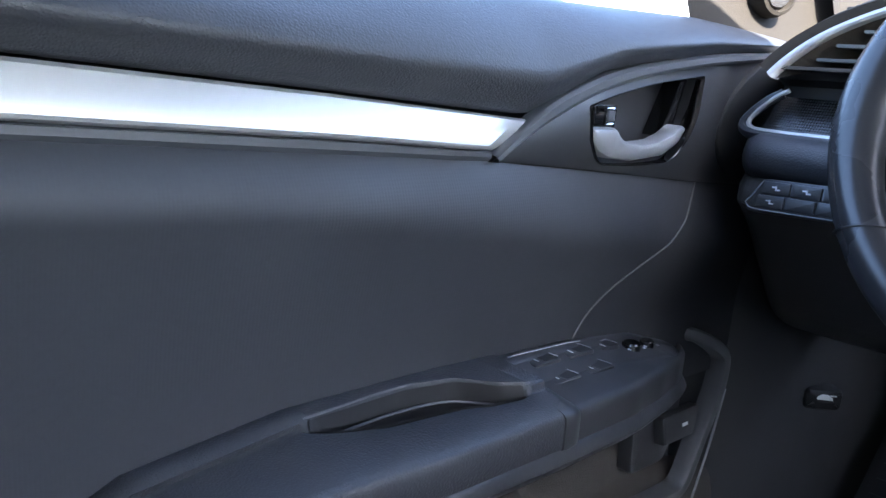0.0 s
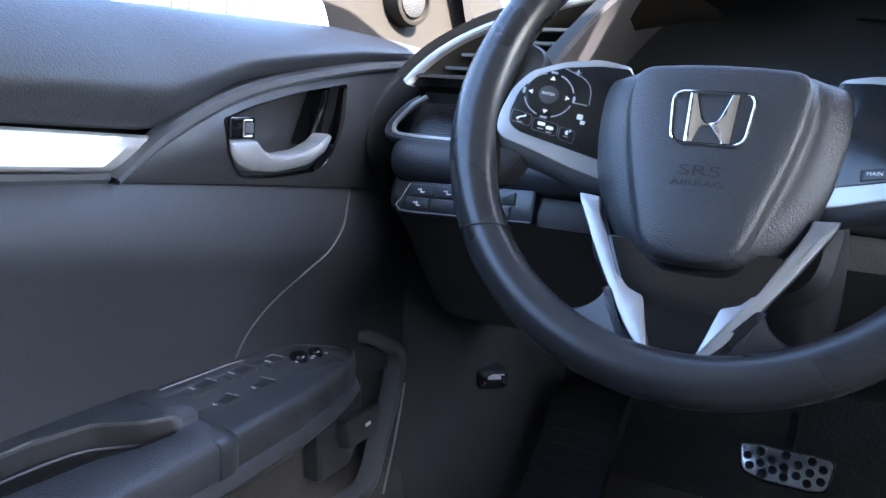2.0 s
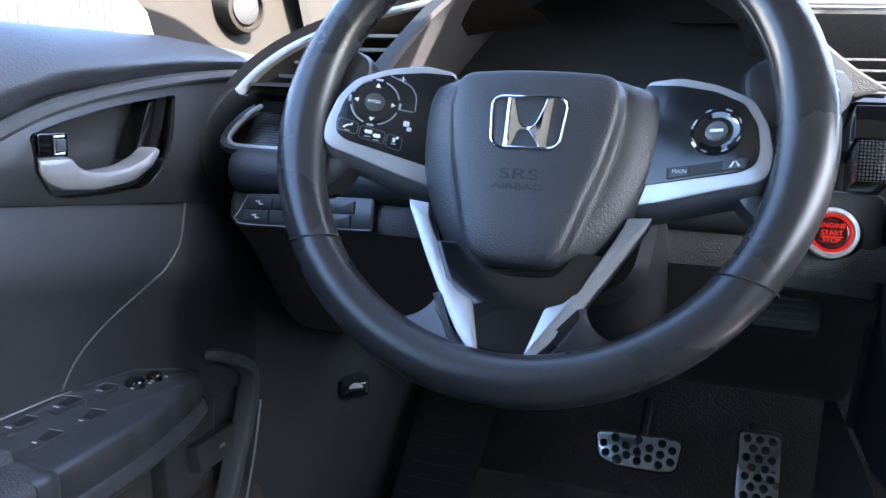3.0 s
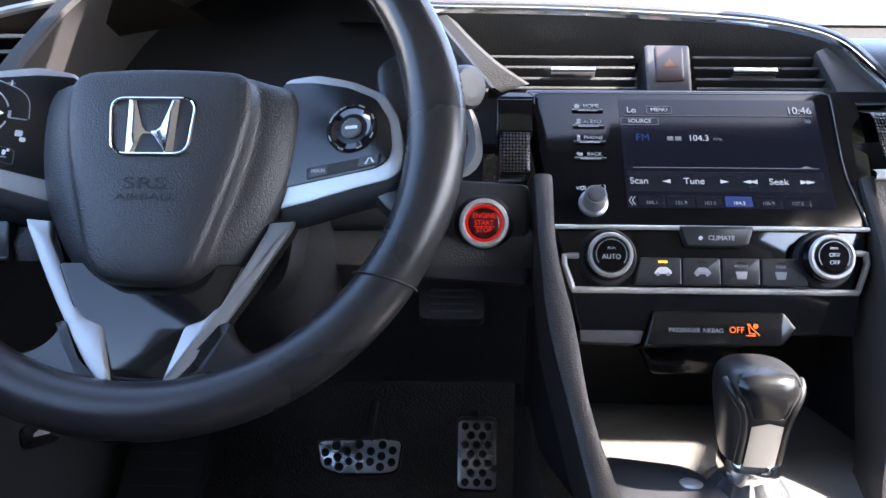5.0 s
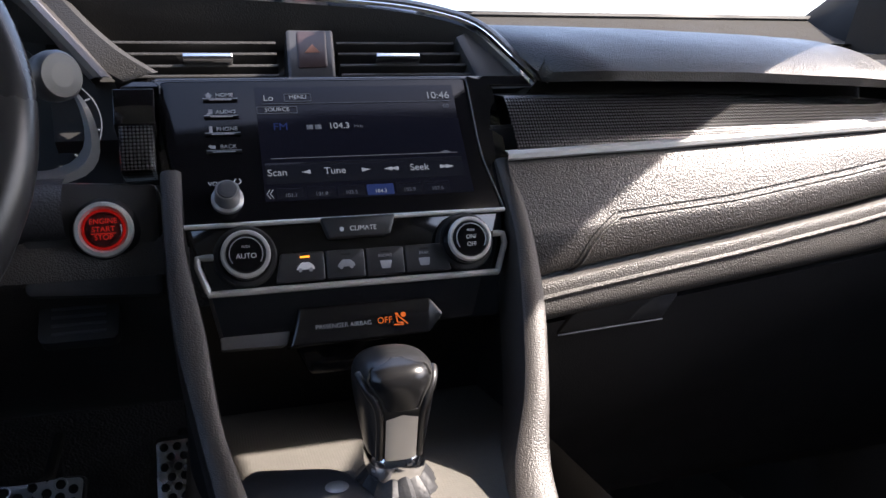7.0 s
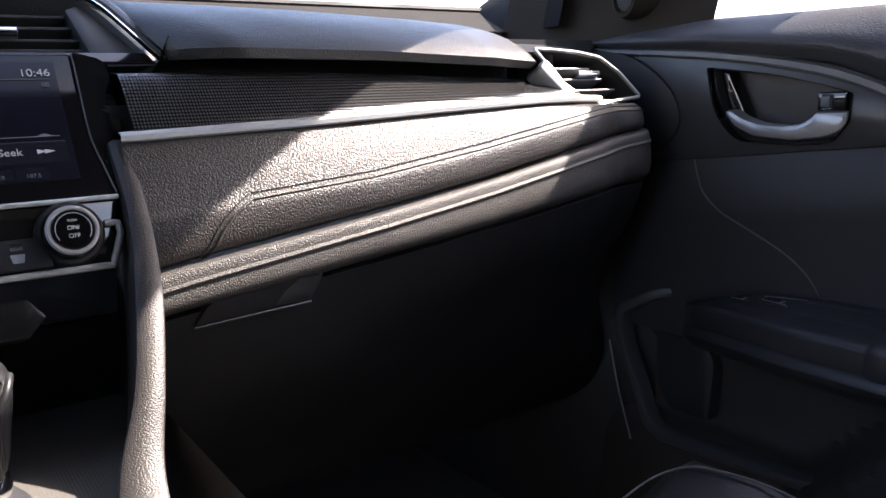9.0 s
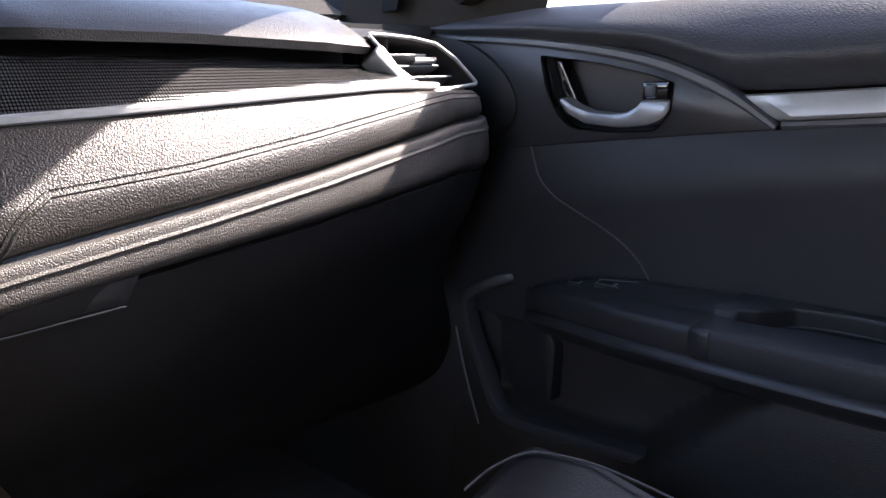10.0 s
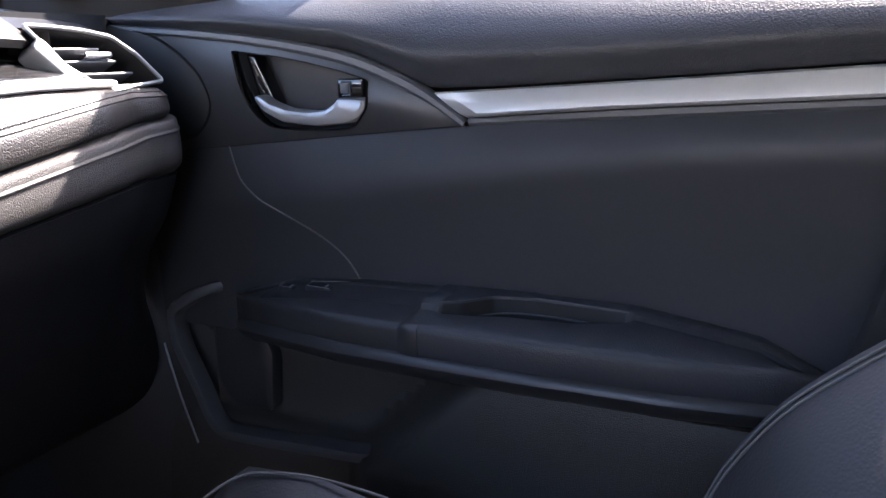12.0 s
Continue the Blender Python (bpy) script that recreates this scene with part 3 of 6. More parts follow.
rows = []
for k in np.linspace(0, 1, 70):
    xr = 0.10 + k * 0.448
    row = []
    for y, z in f_lip(xr):
        xa = XL(z)
        row.append((xa + (0.548 - xa) * k, y + swing(k, y), z))
    rows.append(row)
part("top_pad", loft(rows), M_PADDASH, dash, "smooth dark upper dash pad")
CAP = tab([(0.11, 0.712), (0.158, 0.713), (0.172, 0.745), (0.6, 0.745)])
dpart("recess", lambda x: [(LIPY(x) + 0.036, min(LIP(x) + 0.022, CAP(x))), (LIPY(x) + 0.060, LIP(x) + 0.004), (LIPY(x) + 0.060, LIP(x) - 0.007), (LIPY(x) + 0.014, LIP(x) - 0.0105)], M_BLACK, "black shadow gap under the pad", np.linspace(0.1225, 0.56, 40))
part("recess_end", loft([[(0.553, y, z) for z in (0.690, 0.722)] for y in (-0.03, 0.045)]), M_BLACK, dash)
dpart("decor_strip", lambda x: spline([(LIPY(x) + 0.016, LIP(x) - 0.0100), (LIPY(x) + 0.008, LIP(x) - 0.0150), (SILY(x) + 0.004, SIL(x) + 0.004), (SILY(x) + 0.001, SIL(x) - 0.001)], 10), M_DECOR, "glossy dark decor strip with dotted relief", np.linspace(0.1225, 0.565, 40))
dpart("silver_line", lambda x: [(SILY(x) + 0.004, SIL(x) + 0.001), (SILY(x) - 0.003, SIL(x) + 0.0), (SILY(x) - 0.0045, SIL(x) - 0.0015), (SILY(x) - 0.0045, SIL(x) - 0.005), (SILY(x) - 0.002, SIL(x) - 0.0065)], M_SILVER, "thin satin silver line")


def f_lea(x):
    a, b, c, d = SILY(x), SIL(x), STI(x), LEAY(x)
    return spline([(a, b - 0.006), (a - 0.003, b - 0.009), (a * 0.5 + d * 0.5, (b + c) / 2), (d + 0.003, c + 0.004), (d - 0.0005, c - 0.002), (d - 0.002, (c + LEA(x)) / 2), (d - 0.001, LEA(x) + 0.004), (d + 0.006, LEA(x))], 26)


dpart("leather_pad", lambda x: [(y + round_end(x), z) for y, z in f_lea(x)], M_PADDASH, "stitched dark leatherette pad", np.linspace(X0, 0.690, 78))


UNDER = tab([(0.11, 0.55), (0.30, 0.75), (0.45, 1.0), (0.69, 1.35)])


def f_low(x):
    z, y = LEA(x), LEAY(x)
    up = [(y + 0.012, z + 0.001), (y + 0.002, z - 0.0018), (y - 0.0050, z - 0.0026), (y - 0.0066, z - 0.0040), (y - 0.0076, z - 0.0075), (y - 0.0082, z - 0.0110), (y - 0.0098, z - 0.0122)]
    k = UNDER(x)
    return up + spline([(y - 0.0102, z - 0.0132), (y - 0.0090, z - 0.0155), (y - 0.0100, z - 0.0155 - 0.010 * k), (y - 0.0098, z - 0.0155 - 0.018 * k), (y - 0.0070, z - 0.0155 - 0.025 * k), (y + 0.002, z - 0.0155 - 0.030 * k), (y + 0.012, z - 0.0155 - 0.031 * k)], 26)


def f_lid(x):
    y, z = LEAY(x) + round_end(x) * 0.8, LEA(x)
    d = 0.0155 + 0.028 * UNDER(x)
    return spline([(y + 0.012, z - d), (y + 0.001, z - d - 0.002), (y + 0.001, z - d - 0.008), (y + 0.020, z - d - 0.050), (y + 0.055, z - d - 0.105), (0.03, 0.36), (0.09, 0.28), (0.2, 0.26)], 30)


dpart("lower_panel", lambda x: [(y + round_end(x) * 0.8, z) for y, z in f_low(x)], M_LOWER, "grained plastic panel under the pad", np.linspace(0.112, 0.695, 78))
# lid colour far below the panel's, to include the shade under the dash
glove = part("glovebox", loft([[(x, y, z) for y, z in f_lid(x)] for x in np.linspace(0.114, 0.690, 60)]), M_GLOVE, dash, "black glovebox lid with its shade in the colour")
part("top_panel", loft([[(x, 0.190, BACK(x) - 0.004), (x, 0.20, BACK(x) - 0.004), (x, 0.25, BACK(x) + 0.004), (x, 0.40, 0.815), (x, 0.41, 0.80)] for x in np.linspace(-0.74, 0.80, 50)]), M_TOP, dash, "grained dash top behind the pad")

part("cowl_seal", tube([(x, 0.410, 0.8190) for x in np.linspace(-0.74, 0.80, 30)], 0.0055, 6), M_RUBBER, dash, "black seal along the windscreen")

# ---- steering wheel ----
WV = Vector((0, 0.4104, 0.912))
WF = axes((-0.3645, -0.188, 0.6955), (1, 0, 0), WV)
wheel = thing("steering_wheel", WF.translation, "black leather steering wheel with silver spokes", "steering wheel")
rows = []
for k in range(96):
    a = 2 * math.pi * k / 96
    o = Vector((math.cos(a), math.sin(a), 0))
    c = Vector((0.1655 * math.cos(a), 0.1655 * math.sin(a), -0.008))
    fat = 1 + 0.10 * math.exp(-((abs(math.sin(a)) - 0.08) / 0.25) ** 2)
    rows.append([WF @ (c + o * math.cos(2 * math.pi * j / 18) * 0.0165 * fat + Vector((0, 0, 1)) * math.sin(2 * math.pi * j / 18) * 0.0155) for j in range(18)])
part("rim", loft(rows, close_profile=True, close_path=True), M_RIM, wheel, "smooth worn black leather rim")


def around(half, n=96, centre=(0.0, -0.024)):
    """A closed outline, mirrored from its right half, cut at n even angles round the centre."""
    pts = half + [(-u, v) for u, v in reversed(half)]
    pts = [(p[0] - centre[0], p[1] - centre[1]) for p in spline(pts + pts[:1], 240)]
    ang = np.unwrap([math.atan2(v, u) for u, v in pts])
    rad = [math.hypot(u, v) for u, v in pts]
    if ang[-1] < ang[0]:
        ang, rad = ang[::-1], rad[::-1]
    want = np.linspace(0, 2 * math.pi, n, endpoint=False)
    want = ang[0] + (want - ang[0]) % (2 * math.pi)
    rr = np.interp(want, ang, rad)
    return [(centre[0] + r * math.cos(a), centre[1] + r * math.sin(a)) for a, r in zip(want, rr)]


COVER = around([(0.0, 0.0405), (0.040, 0.0400), (0.068, 0.0375), (0.0785, 0.031), (0.0815, 0.012), (0.0785, -0.018), (0.0700, -0.047), (0.0560, -0.0735), (0.0430, -0.0865), (0.0240, -0.0930), (0.0, -0.0945)])
CREST = around([(0.0, 0.0395), (0.030, 0.0385), (0.0520, 0.0345), (0.0570, 0.015), (0.0525, -0.016), (0.0425, -0.052), (0.0325, -0.083), (0.0240, -0.0930), (0.012, -0.0955), (0.0, -0.0960)])


def cover_ring(f, k, d):
    """Between crest (f = 0) and outer edge (f = 1), shrunk by k."""
    return [WF @ Vector(((a[0] + (b[0] - a[0]) * f) * k, ((a[1] + (b[1] - a[1]) * f) + 0.024) * k - 0.024, d)) for a, b in zip(CREST, COVER)]


bm = loft([cover_ring(1, 0.95, -0.048), cover_ring(1, 0.995, -0.036), cover_ring(1, 1.0, -0.029), cover_ring(0.97, 0.995, -0.0245), cover_ring(0.85, 0.99, -0.0205), cover_ring(0.5, 0.99, -0.0135), cover_ring(0.25, 0.985, -0.0112), cover_ring(0.13, 0.985, -0.0102), cover_ring(0.06, 0.98, -0.0086), cover_ring(0, 0.970, -0.0030), cover_ring(0, 0.950, -0.0008), cover_ring(0, 0.90, 0.0008), cover_ring(0, 0.75, 0.0026), cover_ring(0, 0.45, 0.0036), cover_ring(0, 0.12, 0.0039)], close_profile=True)
bm.faces.new(bm.verts[:][-len(CREST):])
hub = part("airbag_cover", bm, M_HUB, wheel, "grained charcoal airbag cover", sharp=50)
part("cover_gap", loft([cover_ring(1, 1.03, -0.034), cover_ring(1, 1.03, -0.050)], close_profile=True), M_BLACK, wheel, "black gap behind the airbag cover")
TURN = Matrix.Rotation(radians(-1.4), 4, "Z")
SPF = {}
for s in (-1, 1):
    # the spokes come forward from the hub to the rim
    SPF[s] = WF @ TURN @ Matrix(((1, 0, 0, 0), (0, 1, 0, 0), (s * 0.30, 0, 1, -0.0474), (0, 0, 0, 1)))
    sp = rounded([(s * 0.066, 0.0455), (s * 0.0885, 0.0470), (s * 0.113, 0.0395), (s * 0.134, 0.028), (s * 0.1435, 0.012), (s * 0.1480, -0.0085), (s * 0.1470, -0.0205), (s * 0.141, -0.0268), (s * 0.122, -0.0305), (s * 0.0885, -0.0385), (s * 0.066, -0.0425)], 0.006)
    spoke = part("spoke", slab(SPF[s], sp, -0.012, 0.0, 0.0025), M_SPOKE, wheel, "satin silver spoke frame")
    inn = rounded([(s * 0.066, 0.0425), (s * 0.0875, 0.0405), (s * 0.1105, 0.0345), (s * 0.1285, 0.0250), (s * 0.1375, 0.0100), (s * 0.1400, -0.0060), (s * 0.1385, -0.0150), (s * 0.131, -0.0195), (s * 0.0855, -0.0262), (s * 0.066, -0.029)], 0.004)
    low_edge = [(s * 0.066, -0.0415), (s * 0.0885, -0.0380), (s * 0.122, -0.0300), (s * 0.141, -0.0262), (s * 0.1472, -0.0200)]
    part("spoke_flank", loft([[SPF[s] @ Vector((u * k, v - dv, d)) for u, v in spline(low_edge, 24)] for k, dv, d in ((1.0, -0.0006, -0.0015), (1.0, 0.0030, -0.0045), (0.995, 0.0070, -0.010), (0.99, 0.0085, -0.022))]), M_SATIN, spoke, "darker flank of the spoke frame")
    part("switch_pad", slab(SPF[s], inn, -0.006, 0.0012, 0.0008), M_KEYPAD, spoke, "smooth black switch field")
    # leather that joins spoke and rim
    root = rounded([(s * 0.124, 0.050), (s * 0.146, 0.062), (s * 0.160, 0.045), (s * 0.164, 0.0), (s * 0.160, -0.045), (s * 0.146, -0.056), (s * 0.124, -0.036), (s * 0.132, 0.0)], 0.016, 6)
    part("spoke_root", slab(WF, root, -0.032, -0.0135, 0.009), M_RIM, wheel, "leather that joins spoke and rim")
    web = rounded([(s * 0.0470, -0.1135), (s * 0.0520, -0.1240), (s * 0.0620, -0.1315), (s * 0.0790, -0.1345), (s * 0.080, -0.148), (s * 0.040, -0.166), (s * 0.006, -0.168), (s * 0.008, -0.1540), (s * 0.0230, -0.1510), (s * 0.0325, -0.1415)], [0.001, 0.008, 0.012, 0.01, 0.01, 0.02, 0.002, 0.001, 0.001, 0.001], 6)
    part("spoke_web", slab(WF, web, -0.030, -0.0125, 0.004), M_RIM, wheel, "leather at the foot of the lower spoke")
    BLF = WF @ Matrix(((1, 0, 0, 0), (0, 1, 0, 0), (0, -0.105, 1, -0.0262), (0, 0, 0, 1)))
    leg = rounded([(s * 0.066, -0.053), (s * 0.0815, -0.0515), (s * 0.0800, -0.0565), (s * 0.0615, -0.0900), (s * 0.0455, -0.1165), (s * 0.0300, -0.1395), (s * 0.0215, -0.1485), (s * 0.0140, -0.1515), (s * 0.0235, -0.1170), (s * 0.0350, -0.1125), (s * 0.0500, -0.0880), (s * 0.0640, -0.0640)], [0.001, 0.001, 0.002, 0.004, 0.006, 0.008, 0.004, 0.001, 0.002, 0.003, 0.002, 0.002])
    blade = part("lower_spoke_trim", slab(BLF, leg, -0.004, 0.0, 0.0016), M_SPOKE, wheel, "satin silver lower spoke blade")
    part("blade_back", slab(BLF, [(u - s * 0.0012, v + 0.0004) for u, v in leg], -0.018, -0.0035, 0.001), M_BLACK, blade, "black back of the blade")
low = rounded([(-0.055, -0.08), (0.055, -0.08), (0.020, -0.156), (-0.020, -0.156)], 0.004)
part("lower_spoke", slab(WF, low, -0.035, -0.0150, 0.001), M_HUBLOW, wheel, "smooth dark lower spoke")

# ---- steering column, knee panel ----
column = thing("steering_column", (-0.3645, 0.0, 0.64), "black plastic steering column shroud behind the wheel", "steering column")
CF = axes((-0.3645, -0.188, 0.6955), (1, 0, 0), WV)
cs = rounded([(-0.072, -0.075), (0.078, -0.075), (0.086, 0.0), (0.06, 0.05), (-0.06, 0.05), (-0.082, 0.0)], 0.034, 12)
rows = [[CF @ Vector((u * k, v * k - 0.03, d)) for u, v in cs] for k, d in ((0.9, -0.05), (1.0, -0.055), (1.05, -0.10), (1.1, -0.2))]
part("shroud", loft(rows, close_profile=True, cap=True), mat("black_column_plastic", (0.022, 0.022, 0.024), 0.36, mottle=0.08), column)

# ---- centre stack ----
SF = axes((CX, -0.100, 0.625), (1, 0, 0), (0, 0.567, 0.824))
unit = thing("head_unit", SF.translation, "glossy black radio unit with a lit touch screen", "car stereo")
bez = rounded([(-0.111, 0.0), (0.1095, 0.0), (0.1015, 0.046), (0.1028, 0.1170), (-0.1235, 0.1165), (-0.1245, 0.09)], [0.002, 0.002, 0.004, 0.003, 0.007, 0.02])
part("bezel", slab(SF, bez, -0.03, 0.0, 0.0025), M_GLASSKEY, unit, "piano black surround")
M_SCREEN = glow("lit_dark_screen", (0.02, 0.022, 0.04), 0.030, 0.17)
screen = part("screen", slab(SF, rect(0.0155, 0.0625, 0.148, 0.0935), -0.001, 0.0004, 0.0001), M_SCREEN, unit, "dim blue-black touch screen")
KF = axes((CX, -0.100, 0.625), (1, 0, 0), (0, 0.3, 1))
climate = thing("climate_panel", KF.translation, "glossy black climate panel with two chrome dials", "climate control")
cl = rounded([(-0.1115, 0.0), (0.109, 0.0), (0.1055, -0.02), (0.097, -0.075), (-0.094, -0.075), (-0.1055, -0.02)], 0.003)
part("panel", slab(KF, cl, -0.03, -0.002, 0.002), M_GLOSS, climate, "piano black panel")
for u in (-0.0745, 0.0765):
    f = KF @ Matrix.Translation((u, -0.0210, 0))
    k = part("dial", spun(f, [(0.0178, -0.004), (0.0176, 0.003), (0.0168, 0.005), (0.0158, 0.0125), (0.0150, 0.0135)], 44), M_GLASSKEY, climate, "dark dial with a silver ring")
    part("dial_ring", spun(f, [(0.0158, 0.0120), (0.0155, 0.0142), (0.0147, 0.0154), (0.0134, 0.0154), (0.0128, 0.0148)], 44), M_SILVER, k, "satin silver ring")
    part("dial_face", spun(f, [(0.0130, 0.013), (0.0127, 0.0150), (0.0118, 0.0162), (0.010, 0.0165)], 40), M_GLASSKEY, k)

# ---- console ----
console = thing("centre_console", (0, -0.2, 0.3), "dark console with two upright side bars and a tray", "centre console")
PIL = [(0.661, -0.078), (0.615, -0.117), (0.572, -0.153), (0.526, -0.193), (0.487, -0.226), (0.46, -0.27), (0.44, -0.36), (0.43, -0.55)]
for s, xo, xi in ((-1, [-0.1315, -0.130, -0.127, -0.1165, -0.107, -0.10, -0.095, -0.095], [-0.1165, -0.1165, -0.108, -0.1015, -0.0885, -0.078, -0.07, -0.07]),
                  (1, [0.1185, 0.1185, 0.1130, 0.0990, 0.0860, 0.0825, 0.080, 0.08], [0.1045, 0.1040, 0.095, 0.0805, 0.0605, 0.053, 0.05, 0.05])):
    a = spline([(o, y, z) for o, (z, y) in zip(xo, PIL)], 50)
    b = spline([(i, y, z) for i, (z, y) in zip(xi, PIL)], 50)
    rows = []
    for p, q in zip(a, b):
        p, q = Vector(p), Vector(q)
        ax = (q - p).normalized()
        f = Vector((0, -0.65, 0.76))
        rows.append([p - f * 0.05, p - f * 0.006, p + ax * 0.001 - f * 0.002, p + ax * 0.004, q - ax * 0.004, q - ax * 0.001 - f * 0.002, q - f * 0.006, q - f * 0.06])
    part("side_bar", loft(rows, cap=True), M_BAR, console, "padded dark grained side bar")
part("cubby_floor", loft([[(x, -0.02, 0.464), (x, -0.115, 0.4695)] for x in (-0.12, 0.108)]), M_TRAY, console, "grey floor of the cubby")
rows = [[(x0, -0.108, 0.470), (x1, -0.20, 0.474), (x2, -0.30, 0.455), (x2, -0.7, 0.44)] for x0, x1, x2 in ((-0.120, -0.102, -0.088), (0.0, -0.01, -0.01), (0.108, 0.076, 0.060))]
part("tray", loft(rows), M_TRAY, console, "grey ribbed storage tray")
part("cubby_back", loft([[(x, -0.02, 0.46), (x, -0.05, 0.56)] for x in (-0.13, 0.13)]), M_BLACK, console)
for wall_x in ((-0.122, -0.122, -0.117, -0.108, -0.098, -0.090), (0.110, 0.110, 0.103, 0.087, 0.070, 0.064)):
    part("cubby_wall", loft([[(x + 0.003, y, 0.462), (x + 0.003, y, zt), (x - 0.003, y, zt), (x - 0.003, y, 0.462)] for x, (y, zt) in zip(wall_x, ((-0.02, 0.60), (-0.108, 0.60), (-0.140, 0.568), (-0.180, 0.520), (-0.214, 0.482), (-0.226, 0.466)))], close_profile=True, cap=True), M_GLOVE, console, "black side wall of the cubby")
for x in (-0.128, 0.125):
    part("console_side", loft([[(x, 0.1, z), (x, -0.06, z), (x, -0.7, z)] for z in (0.10, 0.46)]), M_LOWER, console)

# ---- the shell above the sills ----
tagged(part("ceiling", box(-0.62, 0.62, -1.21, -0.44, 1.18, 1.21, 0.005), M_HEAD), "light grey cloth headliner", "ceiling", kind="structure")
def glass_z(y):
    return 0.78 + (0.30 - y) * 0.586


# the last term is an added bulge that shades the driver door corner
def header_y(x):
    return -0.100 - 0.34 * (x / 0.6) ** 6 + 0.105 * math.exp(-((x + 0.385) / 0.072) ** 6)


# header is blackened to keep its reflection out of the radio screen
bm = loft([[(x, header_y(x), glass_z(header_y(x)) + 0.02), (x, header_y(x) - 0.02, glass_z(header_y(x)) + 0.045), (x, -0.46, 1.21), (x, -0.46, 1.185), (x, header_y(x) - 0.03, glass_z(header_y(x)) + 0.01)] for x in np.linspace(-0.63, 0.63, 64)], close_profile=True)
tagged(part("trim_header", bm, M_SHADE, smooth=False), "dark windscreen header with an added bulge against the sun", "header trim", kind="structure")
# unseen flaps, added only to keep the sun off the passenger dash
visor = thing("sun_blocker", (0.3, -0.15, 1.02), "dark unseen flaps added at the windscreen to block the sun", "sun visor")
for x0, y0, y1 in ((0.0, -0.245, -0.075), (0.195, -0.078, 0.085)):
    bm = loft([[(x0 + k * (0.6776 + 0.408 * y - x0), y, glass_z(y) - 0.012 + o) for y, o in ((y0, 0), (y1 - 0.004, 0), (y1, 0.006), (y1 - 0.004, 0.012), (y0, 0.012))] for k in (0, 1)], close_profile=True, cap=True)
    part("flap", bm, M_SHADE, visor)
for s in (-1, 1):
    # upper half bent outboard to let sun reach the tray; the bend is made up
    pts = spline([(s * 0.811, 0.30, 0.78), (s * 0.700, 0.027, 0.948), (s * 0.604, -0.212, 1.092), (s * 0.632, -0.258, 1.125), (s * 0.642, -0.34, 1.172), (s * 0.640, -0.43, 1.20)], 24)
    bm = tube(pts, 0.012, 10, flat=0.8)
    tagged(part("trim", bm, M_PILLAR), "grey plastic windscreen pillar trim", "pillar trim", kind="structure")
    bm = loft([[(s * 0.735, y0, 0.74), (s * 0.62, y0, 1.19)] for y0 in (-0.98, -1.12)])
    tagged(part("wall_pillar", bm, M_PILLAR), "grey centre door pillar", "pillar trim", kind="structure")
for s in (-1, 1):
    bm = loft([[(s * 0.612, y, 1.195), (s * 0.635, y, 1.165), (s * 0.650, y, 1.130), (s * 0.675, y, 1.135), (s * 0.66, y, 1.20)] for y in (-1.2, -0.8, -0.42)], close_profile=True, cap=True)
    tagged(part("trim_rail", bm, M_SHADE), "black roof side rail over the window", "roof rail", kind="structure")
bm = loft([[(x, -1.19, z) for z in (0.1, 0.7, 1.20)] for x in (-0.80, 0.80)])
tagged(part("wall_back", bm, M_PILLAR), "dark rear wall of the cabin", "cabin wall", kind="structure")
# ---- outside ----
M_ASPHALT = mat("light_concrete", (0.34, 0.33, 0.31), 0.9, mottle=0.3)
bm = bmesh.new()
bmesh.ops.create_grid(bm, x_segments=2, y_segments=2, size=400)
bmesh.ops.translate(bm, verts=bm.verts, vec=(0, 0, -0.35))
tagged(part("ground", bm, M_ASPHALT), "pale concrete parking ground", "ground", kind="structure")

# ---- door cores, corner trims, tweeters ----
for s, (base, P, fr, O, wall, wide, edge) in ((-1, driver), (1, passenger)):
    rows = [[P(y, 0.12, -0.045), P(y, 0.13, -0.034), P(y, 0.60, -0.034), P(y, SILL(y) - 0.012, -0.052), P(y, SILL(y) - 0.014, -0.09), P(y, 0.12, -0.09)] for y in np.linspace(-1.2, 0.11, 24)]
    part("door_core", loft(rows, close_profile=True, cap=True), M_BLACK, base, "black inner door core")
    trim = thing("corner_trim", (s * 0.71, 0.02, 0.75), "grey plastic corner trim with a round tweeter", "corner trim", "corner trims at the windscreen")
    rows = []
    for y in np.linspace(-0.088, 0.20, 24):
        top = tab([(-0.088, 0.80), (-0.06, 0.84), (0.0, 0.87), (0.2, 0.86)])(y)
        d = tab([(-0.088, -0.035), (-0.06, -0.022), (0.0, -0.012), (0.1, 0.0), (0.2, 0.03)])(y)
        rows.append([P(y, 0.742, d + 0.012), P(y, 0.752, d + 0.006), P(y, 0.775, d - 0.002), P(y, top, d - 0.03), P(y, top - 0.01, d - 0.05)])
    part("panel", loft(rows), M_CORNER, trim)
    tf = axes(P(0.008, 0.790, 0.004), (-s * -0.25, 1, 0) if s > 0 else (-0.25, -1, 0), (0, -0.1, 1))
    if (tf.to_3x3() @ Vector((0, 0, 1))).x * s > 0:
        tf = axes(P(0.008, 0.790, 0.004), tuple(-c for c in (tf.to_3x3() @ Vector((1, 0, 0)))), (0, -0.1, 1))
    tw = part("tweeter", spun(tf, [(0.026, -0.03), (0.026, -0.004), (0.024, 0.002), (0.0205, 0.003), (0.0195, 0.0), (0.0192, -0.002), (0.010, 0.0005)], 40), M_CORNER, trim, "round tweeter cap")
    part("grille", spun(tf, [(0.0175, -0.001), (0.0165, 0.001), (0.012, 0.0022), (0.004, 0.0026)], 36), mat("fine_speaker_grille", (0.022, 0.020, 0.018), 0.6, grain=0.0008, grain_scale=700, regular="yz"), tw)

